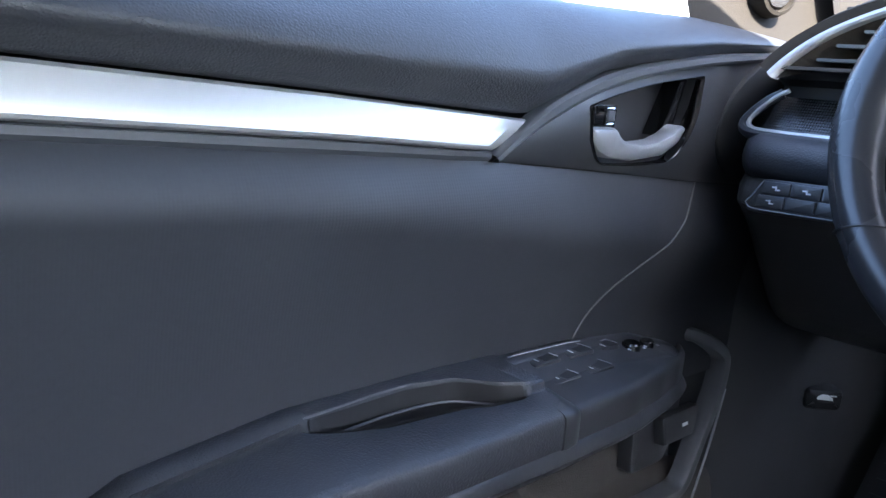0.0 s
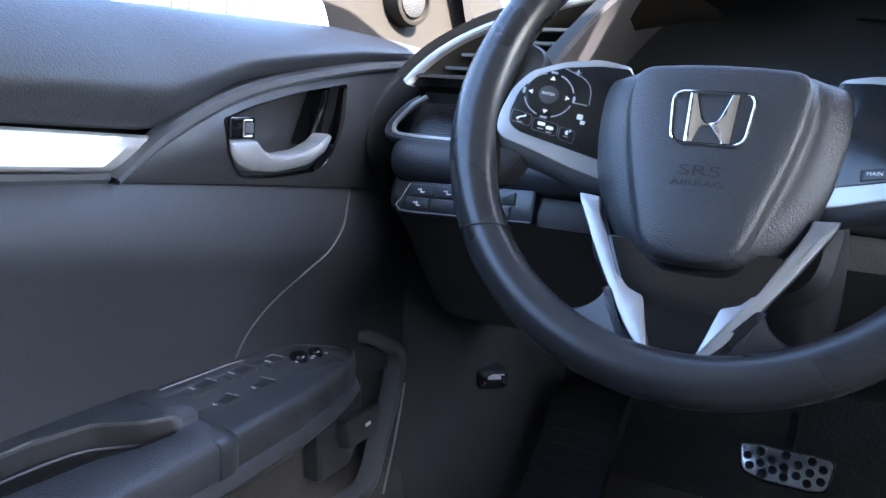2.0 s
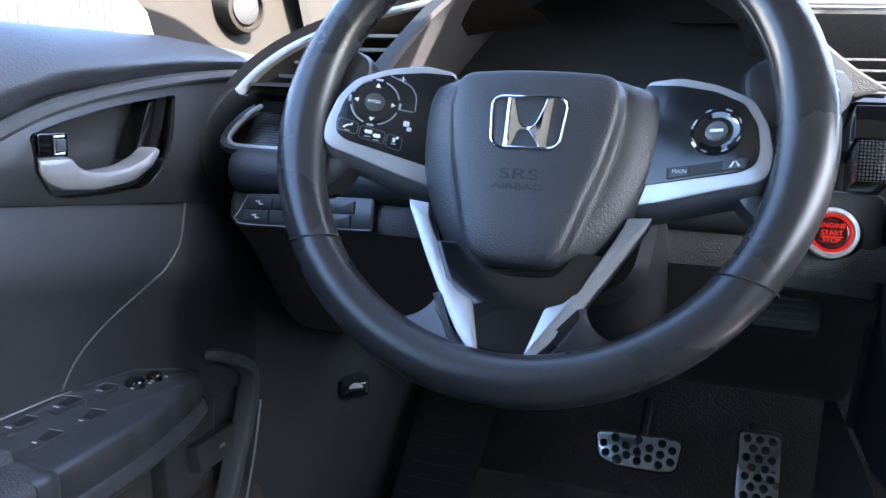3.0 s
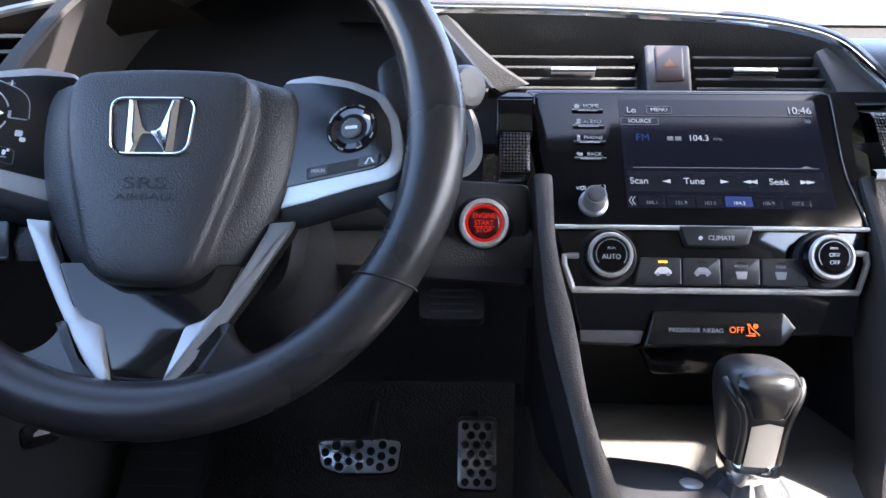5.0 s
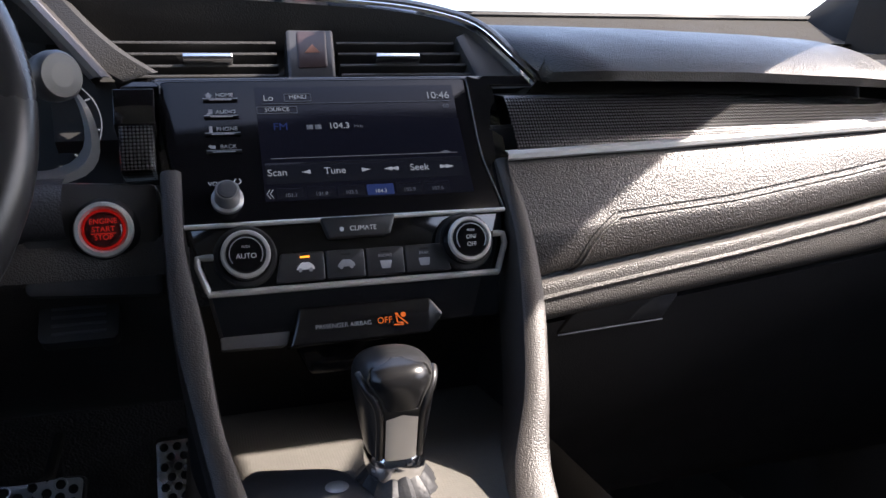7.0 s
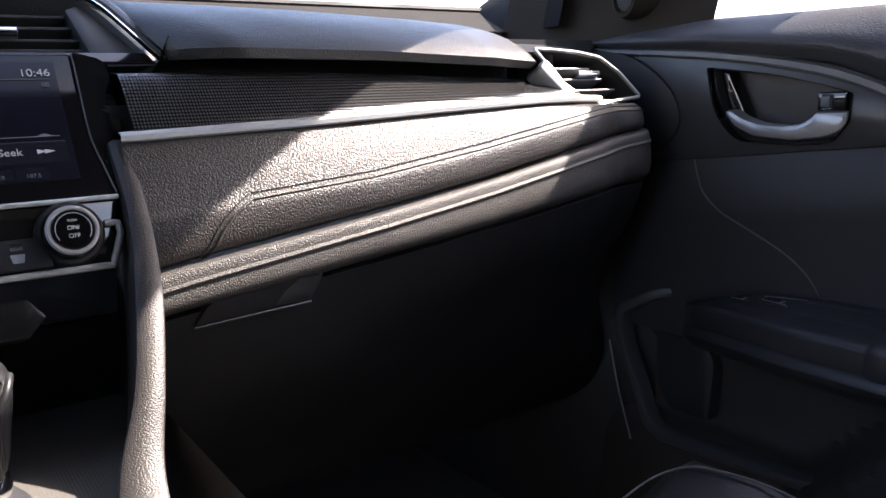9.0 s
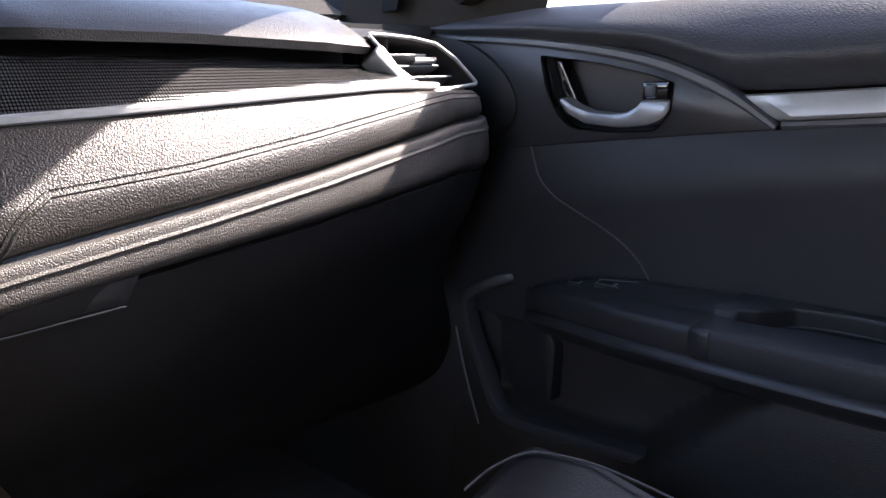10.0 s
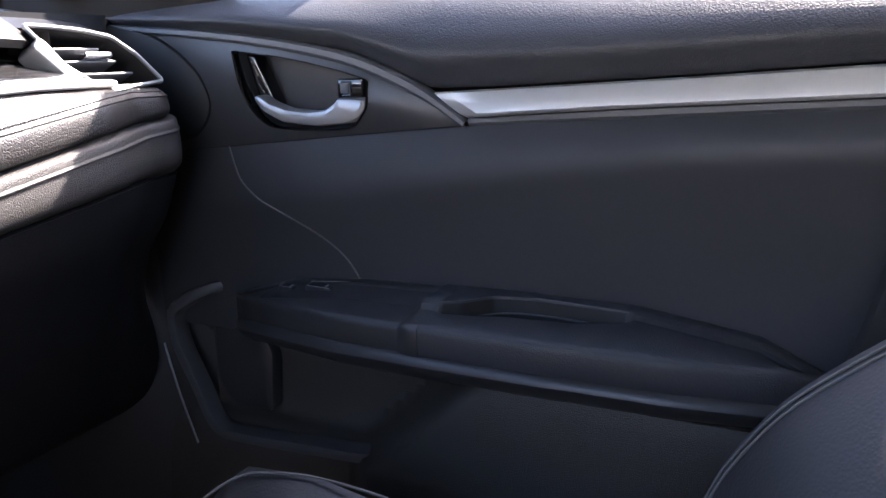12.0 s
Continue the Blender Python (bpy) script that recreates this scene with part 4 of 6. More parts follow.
for s in (-1, 1):
    rows = []
    for y in np.linspace(0.44, 0.10, 16):
        x0 = 0.70 + (y - 0.15) * 0.24
        xt, zt = 0.811 - (0.30 - y) * 0.407, max(0.86, 0.81 + (0.30 - y) * 0.586)
        rows.append([(s * (x0 - 0.006), y, 0.765), (s * x0, y, 0.785), (s * (x0 + (xt - x0) * 0.4), y, 0.785 + (zt - 0.785) * 0.5), (s * xt, y, zt), (s * (xt + 0.02), y, zt - 0.01)])
    # right base gets a blacker colour than the left, standing in for its shade
    tagged(part("trim_pillar_base", loft(rows), M_SHADE if s > 0 else M_CORNER), "dark windscreen pillar base above the dash end", "pillar trim", kind="structure")

# switches on the armrests
def switch_top(P, wall, edge, x_in, y):
    return P(y, wall(y) - 0.001 - (wall(y) - edge(y)) * min(1, x_in / 0.06), x_in)


def rocker(base, P, wall, edge, d, y, ln=0.030, wd=0.017):
    c = Vector(switch_top(P, wall, edge, d, y))
    inward = (Vector(P(0, 0, 1)) - Vector(P(0, 0, 0))).normalized()
    f = axes(c, inward, (0, 1, 0.03)) if inward.x > 0 else axes(c, inward * -1, (0, 1, 0.03))
    b = part("window_switch", slab(f, rounded(rect(0, 0, wd, ln), 0.002), -0.004, 0.0016, 0.001), M_PLASTIC, base, "black window switch")
    part("switch_well", slab(f, rounded(rect(0, ln * 0.18, wd * 0.86, ln * 0.52), 0.002), 0.001, 0.0020, 0.0004), M_BLACK, b)
    part("switch_edge", tube([f @ Vector((u, v, 0.0021)) for u, v in ((-wd * 0.5, -ln * 0.46), (-wd * 0.5, ln * 0.40), (wd * 0.30, ln * 0.47))], 0.0004, 5), M_GREYPRINT, b, "fine pale edge of the switch")
    part("switch_mark", slab(f, rect(0.0, -ln * 0.22, 0.0065, 0.0012), 0.0014, 0.0020, 0.0001), M_WHITE, b)
    return f


base, P, fr, O, wall, wide, edge = driver
for d, y in ((0.012, -0.298), (0.0355, -0.300), (0.012, -0.256), (0.0355, -0.258)):
    rocker(base, P, wall, edge, d, y)
for d in (0.001, 0.0475):
    part("switch_line", tube([Vector(switch_top(P, wall, edge, d, y)) + Vector((0, 0, 0.001)) for y in np.linspace(-0.325, -0.236, 12)], 0.0006, 5), M_GREYPRINT, base)
f = rocker(base, P, wall, edge, 0.012, -0.214, 0.022, 0.014)
for y, r in ((-0.186, 0.0085), (-0.162, 0.0065)):
    c = Vector(switch_top(P, wall, edge, 0.019, y))
    k = part("mirror_dial", spun(axes(c, (1, 0, 0), (0, 1, 0.05)), [(r, -0.003), (r, 0.003), (r * 0.8, 0.0045), (r * 0.5, 0.0045)], 24), M_GLOSS, base, "black mirror dial")
    for a in range(4):
        q = c + Vector((math.cos(a * 1.57 + 0.5) * (r + 0.003), math.sin(a * 1.57 + 0.5) * (r + 0.003), 0.0006))
        part("dial_mark", slab(axes(q, (1, 0, 0), (0, 1, 0)), rect(0, 0, 0.003, 0.0014), 0, 0.0008, 0.0001), M_WHITE, k)
base, P, fr, O, wall, wide, edge = passenger
rocker(base, P, wall, edge, 0.014, -0.205, 0.030, 0.016)
part("switch_line", tube([Vector(switch_top(P, wall, edge, 0.004, y)) + Vector((0, 0, 0.001)) for y in np.linspace(-0.232, -0.185, 8)], 0.0006, 5), M_GREYPRINT, base)
rocker(base, P, wall, edge, 0.016, -0.165, 0.018, 0.012)

# ---- dashboard, driver side ----
def end_in(x, n=0.70):
    """How far the end of the dash falls back towards the door."""
    k = max(0, (abs(x) - 0.645) / 0.055)
    return 0.09 * k * k


xl = np.linspace(-0.70, -0.125, 70)
dpart("knee_roll", lambda x: [(y + end_in(x), z) for y, z in spline([(-0.02, 0.660), (-0.066, 0.6575), (-0.078, 0.655), (-0.0885, 0.646), (-0.091, 0.634), (-0.086, 0.623), (-0.076, 0.617), (-0.074, 0.612)], 20)], M_PAD, "dark padded roll under the decor", np.linspace(-0.70, -0.19, 60))
dpart("knee_panel", lambda x: [(y + end_in(x), z) for y, z in spline([(-0.05, 0.620), (-0.083, 0.617), (-0.087, 0.610), (-0.089, 0.596), (-0.082, 0.588), (-0.058, 0.566), (-0.02, 0.52), (0.04, 0.46), (0.16, 0.435)], 26)], M_LOWER, "black lower knee panel", xl)
dpart("upper_gap", lambda x: [(0.0 + end_in(x), 0.716), (-0.046 + end_in(x), 0.7135), (-0.044 + end_in(x), 0.706), (-0.030 + end_in(x), 0.700), (-0.032 + end_in(x), 0.66)], M_BLACK, "black gap above the decor", np.linspace(-0.70, -0.50, 30))
dpart("decor_insert", lambda x: [(-0.040 + end_in(x), 0.690), (-0.064 + end_in(x), 0.661)], M_DECOR, "dotted decor insert", np.linspace(-0.668, -0.50, 20))
edge_path = spline([(-0.646, -0.052, 0.696), (-0.657, -0.055, 0.689), (-0.669, -0.058, 0.677), (-0.675, -0.061, 0.667), (-0.670, -0.0655, 0.6605), (-0.655, -0.067, 0.6585), (-0.60, -0.067, 0.658), (-0.50, -0.067, 0.658)], 50)
part("decor_edge", tube(edge_path, 0.0032, 8, flat=0.7), M_SILVER, dash, "satin silver edge of the decor")
part("decor_rim", tube([(x - 0.006, y + 0.002, z - 0.003) for x, y, z in edge_path], 0.006, 8, flat=0.8), M_SATIN, dash)
# outer vent beside the driver door
AR = [(-0.655, 0.708), (-0.648, 0.720), (-0.634, 0.736), (-0.612, 0.752), (-0.578, 0.768), (-0.53, 0.783), (-0.47, 0.795), (-0.40, 0.803)]


def vy(z):
    return -0.075 + (z - 0.713) * 0.7


arc = spline(AR, 50)
rows = []
for x, z in arc:
    y = vy(z)
    rows.append([(x + 0.006, y + 0.006, z - 0.004), (x + 0.003, y - 0.002, z - 0.002), (x + 0.001, y - 0.003, z), (x - 0.001, y - 0.002, z + 0.002), (x - 0.003, y + 0.003, z + 0.003)])
part("vent_arc", loft(rows), M_SPOKE, dash, "satin silver arc round the outer vent")
rows = []
for x, z in arc:
    y = vy(z)
    rows.append([(x - 0.002, y + 0.001, z + 0.002), (x - 0.010, y + 0.000, z + 0.008), (x - 0.018, y + 0.03, z + 0.014), (x - 0.035, y + 0.10, z + 0.012), (x - 0.05, 0.20, max(z, 0.75) + 0.0)])
part("vent_shoulder", loft(rows), M_CORNER, dash, "dark shoulder beside the outer vent")
rows = []
for x, z in arc[:44]:
    y = vy(z)
    rows.append([(x + 0.006, y + 0.002, z - 0.003), (x + 0.030, y + 0.028, max(z - 0.014, 0.7145)), (x + 0.034, y + 0.06, max(z - 0.02, 0.7150))])
part("vent_throat", loft(rows), M_CORNER, dash, "grey inner wall of the outer vent")
part("vent_floor", loft([[(x, -0.074, 0.7135), (x, -0.07, 0.7165), (x, 0.0, 0.718)] for x in np.linspace(-0.655, -0.5, 6)]), M_CORNER, dash)
part("vent_back", loft([[(x, 0.02, z) for z in (0.70, 0.775)] for x in (-0.64, -0.525)]), M_BLACK, dash)
for k in range(4):
    z = 0.723 + k * 0.0125
    xa = float(np.interp(z, [p[1] for p in AR], [p[0] for p in AR])) + 0.022
    part("vent_slat", box(xa, -0.540 + k * 0.012, vy(z) + 0.006, vy(z) + 0.028, z - 0.0014, z + 0.0014, 0.0006), M_PLASTIC, dash, "dark vent slat")
# switch panel by the driver door
BF = axes((-0.645, -0.0905, 0.6055), (1, 0, 0.03), (0, 0.22, 1))
bp = part("switch_block", slab(BF, rounded([(-0.004, -0.0155), (0.13, -0.0145), (0.13, 0.0145), (0.008, 0.0140)], 0.004), -0.012, 0.0015, 0.001), M_PLASTIC, dash, "black block of push switches")
part("block_line", tube([BF @ Vector(q) for q in spline([(0.008, 0.012, 0.0022), (0.0015, 0.0, 0.0022), (-0.001, -0.0125, 0.0022), (0.06, -0.0135, 0.0022), (0.128, -0.0125, 0.0022)], 30)], 0.0005, 5), M_GREYPRINT, bp)
for r in range(2):
    for c in range(4):
        u, v = 0.0175 + c * 0.0265 + r * 0.003, -0.0062 + r * 0.0122
        b = part("push_switch", slab(BF, rounded(rect(u, v, 0.0245, 0.0112), 0.001), -0.002, 0.0032, 0.0007), M_PLASTIC, bp)
        if c < 2 and not (r == 0 and c == 1):
            for a, (du, dv, w, h) in enumerate(((-0.002, 0.001, 0.0035, 0.0012), (0.002, -0.0012, 0.0035, 0.0012), (0.0, 0.0, 0.0012, 0.004))):
                part("switch_mark", slab(BF, rect(u + du, v + dv, w, h), 0.003, 0.0034, 0.0001), M_WHITE, b)

# ---- instrument cluster ----
cluster = thing("instrument_cluster", (-0.345, 0.0, 0.66), "hooded dark instrument cluster behind the wheel", "instrument cluster")
HD = [(-0.526, 0.715), (-0.505, 0.748), (-0.478, 0.783), (-0.44, 0.812), (-0.40, 0.826), (-0.345, 0.833), (-0.29, 0.826), (-0.25, 0.808), (-0.218, 0.783), (-0.195, 0.757), (-0.166, 0.722)]
hd = spline(HD, 60)
cc = Vector((-0.345, 0, 0.70))


def hood(k, y):
    return [(cc.x + (x - cc.x) * k, y + (z - 0.715) * 0.35, cc.z + (z - cc.z) * k) for x, z in hd]


part("visor", loft([hood(1.03, -0.02), hood(1.035, -0.06), hood(1.02, -0.068), hood(0.995, -0.066), hood(0.97, -0.05), hood(0.93, 0.03), hood(0.90, 0.07)]), M_HOOD, cluster, "black hood over the gauges")
rows = [hood(1.03, -0.02), [(x * 1.0, 0.20, 0.78 + 0.02 * math.sin(math.pi * i / 59)) for i, (x, z) in enumerate(hd)]]
part("visor_top", loft(rows), M_PADDASH, cluster, "dark top of the hood")
# bright frame that runs down each side of the hood
for s, pts in ((-1, [(-0.540, -0.058, 0.712), (-0.520, -0.052, 0.742), (-0.500, -0.044, 0.768), (-0.478, -0.032, 0.796)]), (1, [(-0.143, -0.014, 0.7235), (-0.167, -0.004, 0.740), (-0.190, 0.016, 0.762), (-0.216, 0.044, 0.792)])):
    q = spline(pts, 24)
    part("hood_frame", loft([[(x - 0.013, y + 0.004, z - 0.004), (x - 0.010, y - 0.004, z - 0.003), (x + 0.010, y - 0.004, z + 0.003), (x + 0.013, y + 0.004, z + 0.004)] for x, y, z in q]), M_GLOVE, cluster, "dark grey frame beside the hood")
part("gauge_board", loft([[(x, 0.045 + (z - 0.66) * 0.35, z) for z in (0.64, 0.72, 0.84)] for x in (-0.53, -0.345, -0.165)]), M_BLACK, cluster, "dark gauge face")
bz = spline([(-0.50, -0.062, 0.654), (-0.35, -0.062, 0.653), (-0.215, -0.062, 0.6535), (-0.185, -0.061, 0.656), (-0.172, -0.058, 0.665), (-0.169, -0.052, 0.680), (-0.175, -0.043, 0.703), (-0.190, -0.032, 0.722), (-0.205, -0.025, 0.735)], 60)
part("gauge_trim", loft([[(x, y, z), (x + 0.001, y - 0.004, z), (x - 0.004, y - 0.004, z + 0.004), (x - 0.010, y + 0.012, z + 0.008)] for x, y, z in bz]), M_SPOKE, cluster, "satin silver gauge frame")
GF = axes((-0.222, 0.0, 0.690), (1, 0, 0), (0, 0.35, 1))
M_GAUGE = glow("gauge_light", (0.75, 0.8, 0.9), 0.06)
part("gauge_scale", tube([GF @ Vector((0.050 * math.cos(a), 0.042 * math.sin(a), 0.003)) for a in np.linspace(-0.75, 1.05, 24)], 0.0005, 5), M_GAUGE, cluster, "white fuel gauge scale")
for a in (-0.7, -0.1, 0.5, 1.0):
    part("gauge_tick", tube([GF @ Vector((r * math.cos(a), r * 0.84 * math.sin(a), 0.003)) for r in (0.041, 0.049)], 0.0007, 5), M_GAUGE, cluster)
text("E", GF, 0.022, -0.033, 0.008, M_GAUGE, cluster, 0.003)
part("warning_lamp", slab(GF, rect(0.036, -0.027, 0.006, 0.003), 0.002, 0.004, 0.0002), glow("red_warning", (1.0, 0.1, 0.06), 0.4), cluster)

# ---- dash above the centre stack ----
VF = axes((CX, -0.018, 0.722), (1, 0, 0), (0, 0.75, 1))
vents = thing("centre_vents", VF.translation, "dark twin air vents with chrome tabs and hazard button", "air vent")
part("vent_back", slab(VF, [(-0.20, -0.02), (0.18, -0.02), (0.14, 0.07), (-0.21, 0.088)], -0.06, -0.045, 0.001), M_BLACK, vents)
edge_u = [(-0.215, 0.090), (-0.204, 0.0862), (-0.086, 0.0835), (0.032, 0.0755), (0.075, 0.070), (0.102, 0.0630), (0.120, 0.0555), (0.133, 0.045), (0.146, 0.026), (0.167, -0.0075)]
eu = spline(edge_u, 70)


def outward(pts, i, o):
    a, b = pts[max(i - 1, 0)], pts[min(i + 1, len(pts) - 1)]
    t = Vector((b[0] - a[0], b[1] - a[1])).normalized()
    return Vector((pts[i][0] - t.y * o * 1, pts[i][1] + t.x * o))


def band(pts, prof):
    rows = []
    for i in range(len(pts)):
        r = []
        for o, d in prof:
            q = outward(pts, i, o)
            r.append(VF @ Vector((q.x, q.y, d)))
        rows.append(r)
    return loft(rows)


part("vent_brow", band(eu, [(-0.0235, -0.035), (-0.020, -0.022), (-0.008, -0.006), (-0.0035, -0.001)]), M_GLOVE, vents, "dark inner brow of the vents")
part("chrome_line", band(eu, [(-0.0035, -0.001), (-0.0025, 0.002), (0.0, 0.003), (0.002, 0.002), (0.003, -0.001)]), M_CHROME, vents, "thin chrome line over the vents")
part("brow_top", band(eu, [(0.003, -0.001), (0.006, 0.001), (0.011, -0.001), (0.018, -0.007), (0.026, -0.020), (0.030, -0.04), (0.031, -0.09)]), M_PADDASH, dash, "dark padded brow over the vents")
lip_zy = [(z, y) for y, z in f_lip(0.10)[8:]]
rows = []
for i in range(20, 70):
    q = outward(eu, i, 0.008)
    a = VF @ Vector((q.x, q.y, -0.0015))
    z = min(max(a.z + 0.004, 0.7175), 0.7835)
    b = Vector((XL(z) + 0.006, float(np.interp(z, [p[0] for p in lip_zy], [p[1] for p in lip_zy])) + 0.040, z - 0.002))
    rows.append([a, a.lerp(b, 0.35) + Vector((0, 0.004, -0.002)), a.lerp(b, 0.7) + Vector((0, 0.003, -0.002)), b])
part("brow_fillet", loft(rows), M_PADDASH, dash, "dark fillet between vent brow and pad")
part("brow_back", loft([[(x, 0.06, 0.782), (x, 0.13, 0.790), (x, 0.21, 0.780)] for x in np.linspace(-0.30, 0.16, 10)]), M_PADDASH, dash)
part("vent_sill", slab(VF, rounded([(-0.150, -0.006), (0.165, -0.008), (0.160, 0.002), (-0.138, 0.002)], 0.001), -0.04, -0.001, 0.001), M_GLOSS, vents, "glossy black sill under the vents")
part("vent_cheek", slab(VF, rounded([(0.110, 0.045), (0.120, 0.050), (0.160, -0.004), (0.120, 0.0)], 0.002), -0.03, -0.004, 0.001), M_PLASTIC, vents)
for v in (0.0105, 0.020, 0.0315, 0.0425):
    ul = -0.138 - (v * 0.9) if v < 0.03 else -0.138 - v * 1.05
    part("vent_slat", slab(VF, rect((ul - 0.037) / 2, v, -0.037 - ul, 0.0030), -0.034, -0.009, 0.001), M_GLOVE, vents, "dark vent slat")
    ur = 0.121 - v * 0.28
    part("vent_slat", slab(VF, rect((ur + 0.011) / 2, v, ur - 0.011, 0.0030), -0.034, -0.009, 0.001), M_GLOVE, vents, "dark vent slat")
for u in (-0.0885, 0.0575):
    part("vent_tab", slab(VF, rounded(rect(u, 0.0235, 0.036, 0.0042), 0.001), -0.012, -0.001, 0.001), M_CHROME, vents, "chrome vent tab")
hz = part("hazard_housing", slab(VF, rounded([(-0.0312, 0.002), (0.0055, 0.002), (0.0085, 0.0515), (-0.0288, 0.0515)], 0.003), -0.03, -0.004, 0.002), M_GLASSKEY2, vents, "grey housing of the hazard button")
part("hazard_button", slab(VF, rounded([(-0.0228, 0.0124), (-0.0003, 0.0135), (0.0025, 0.0487), (-0.0205, 0.0485)], 0.002), -0.006, -0.0030, 0.0006), mat("dull_maroon_button", (0.030, 0.018, 0.019), 0.32), hz, "dull maroon hazard button")
part("hazard_mark", slab(VF, [(-0.0165, 0.0270), (-0.0045, 0.0275), (-0.0098, 0.0355)], -0.0034, -0.0026, 0.0002), mat("pale_orange_print", (0.30, 0.14, 0.10), 0.5), hz, "pale orange warning triangle")

# small filler left of the head unit and the start button
part("gloss_filler", slab(axes((-0.1445, -0.062, 0.703), (1, 0, 0), (0, 0.45, 1)), rect(0, 0, 0.026, 0.026), -0.05, 0.0, 0.001), M_GLOSS, dash)
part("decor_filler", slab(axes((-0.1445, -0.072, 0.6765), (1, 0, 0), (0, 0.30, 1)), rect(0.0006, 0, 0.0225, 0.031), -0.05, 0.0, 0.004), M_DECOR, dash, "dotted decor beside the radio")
BU = axes((-0.167, -0.086, 0.625), (1, 0, 0), (0, 0.25, 1))
part("button_panel", slab(BU, rounded([(-0.050, -0.040), (0.034, -0.045), (0.034, 0.030), (-0.035, 0.034), (-0.050, 0.030)], 0.006), -0.05, -0.006, 0.004), M_PLASTIC, dash, "black panel round the start button")
start = thing("start_button", BU.translation, "round start button with glowing red ring", "start button")
part("collar", spun(BU, [(0.0225, -0.012), (0.0222, -0.007), (0.0205, -0.004), (0.0180, -0.002)], 44), M_BLACK, start)
part("ring", spun(BU, [(0.0182, -0.006), (0.0182, 0.0016), (0.0174, 0.0032), (0.0150, 0.0036), (0.0138, 0.0012)], 44), M_SILVER, start, "brushed silver ring")
part("glow_ring", spun(BU, [(0.0135, -0.002), (0.0135, 0.0018), (0.0129, 0.0024), (0.0117, 0.0024), (0.0114, 0.001)], 40), glow("red_button_light", (1.0, 0.03, 0.025), 0.032), start, "lit red ring")
part("cap", spun(BU, [(0.0116, -0.001), (0.0116, 0.0018), (0.0104, 0.0024)], 36), mat("dark_red_cap", (0.05, 0.008, 0.008), 0.25), start, "dark red cap")
M_REDTXT = glow("red_lettering", (1.0, 0.05, 0.04), 0.07)
for i, w in enumerate(("ENGINE", "START", "STOP")):
    text(w, BU, 0, 0.0052 - i * 0.0052, 0.0048, M_REDTXT, start, 0.0029)
part("underline", slab(BU, rect(0, -0.0027, 0.015, 0.0005), 0.0027, 0.0030, 0.0001), M_REDTXT, start)
fv = thing("footwell_vent", (-0.19, -0.07, 0.56), "small black slotted vent under the start button", "air vent")
part("plate", slab(axes((-0.19, -0.068, 0.562), (1, 0, 0), (0, 0.6, 0.8)), rounded(rect(0, 0, 0.05, 0.03), 0.006), -0.012, 0.001, 0.001), M_PLASTIC, fv)
for i in range(4):
    part("slot", slab(axes((-0.19, -0.068, 0.562), (1, 0, 0), (0, 0.6, 0.8)), rounded(rect(0, -0.009 + i * 0.006, 0.034, 0.0022), 0.001), 0.0, 0.002, 0.0005), M_SATIN, fv)

# ---- head unit details ----
bevel_in = [(0.1028, 0.1170), (0.1020, 0.088), (0.1015, 0.048), (0.1055, 0.022), (0.1095, 0.0)]
bevel_out = [(0.1215, 0.1170), (0.1262, 0.106), (0.1245, 0.050), (0.1190, 0.026), (0.1125, 0.002)]
rows = []
for (u0, v0), (u1, v1) in zip(spline(bevel_in, 24), spline(bevel_out, 24)):
    rows.append([SF @ Vector((u0, v0, -0.0016)), SF @ Vector((u0 + 0.0008, v0, 0.0004)), SF @ Vector((u0 + 0.0022, v0, 0.0002)), SF @ Vector(((u0 + u1) / 2, (v0 + v1) / 2, -0.0026)), SF @ Vector((u1 - 0.001, v1, -0.0060)), SF @ Vector((u1, v1, -0.0080)), SF @ Vector((u1 + 0.0005, v1 - 0.001, -0.03))])
part("bevel_face", loft(rows), M_GLOSS, unit, "glossy side bevel of the radio")
part("bevel_top", loft([[SF @ Vector(q) for q in r] for r in ([(0.1020, 0.1168, -0.0010), (0.1020, 0.1172, -0.03)], [(0.1130, 0.1172, -0.0034), (0.1130, 0.1176, -0.03)], [(0.1215, 0.1168, -0.0078), (0.1215, 0.1172, -0.03)])]), M_GLOSS, unit)
part("stack_filler", box(0.098, 0.155, -0.058, -0.030, 0.60, 0.684, 0.002), M_BLACK, dash, "black filler between radio and decor strip")
part("bezel_edge", tube([SF @ Vector((u, v, 0.0002)) for u, v in spline([(-0.1225, 0.105), (-0.1220, 0.1135), (-0.117, 0.1160), (0.0, 0.1163), (0.098, 0.1163), (0.1022, 0.1145), (0.1020, 0.088), (0.1015, 0.048), (0.1055, 0.022), (0.1090, 0.003)], 60)], 0.0005, 5), M_SATIN, unit, "fine grey edge of the bezel")
M_TXT = glow("screen_text", (0.62, 0.68, 0.78), 0.075)
M_DIMTXT = glow("screen_text_dim", (0.30, 0.34, 0.42), 0.045)
M_BLUE = glow("screen_blue", (0.06, 0.10, 0.32), 0.045)
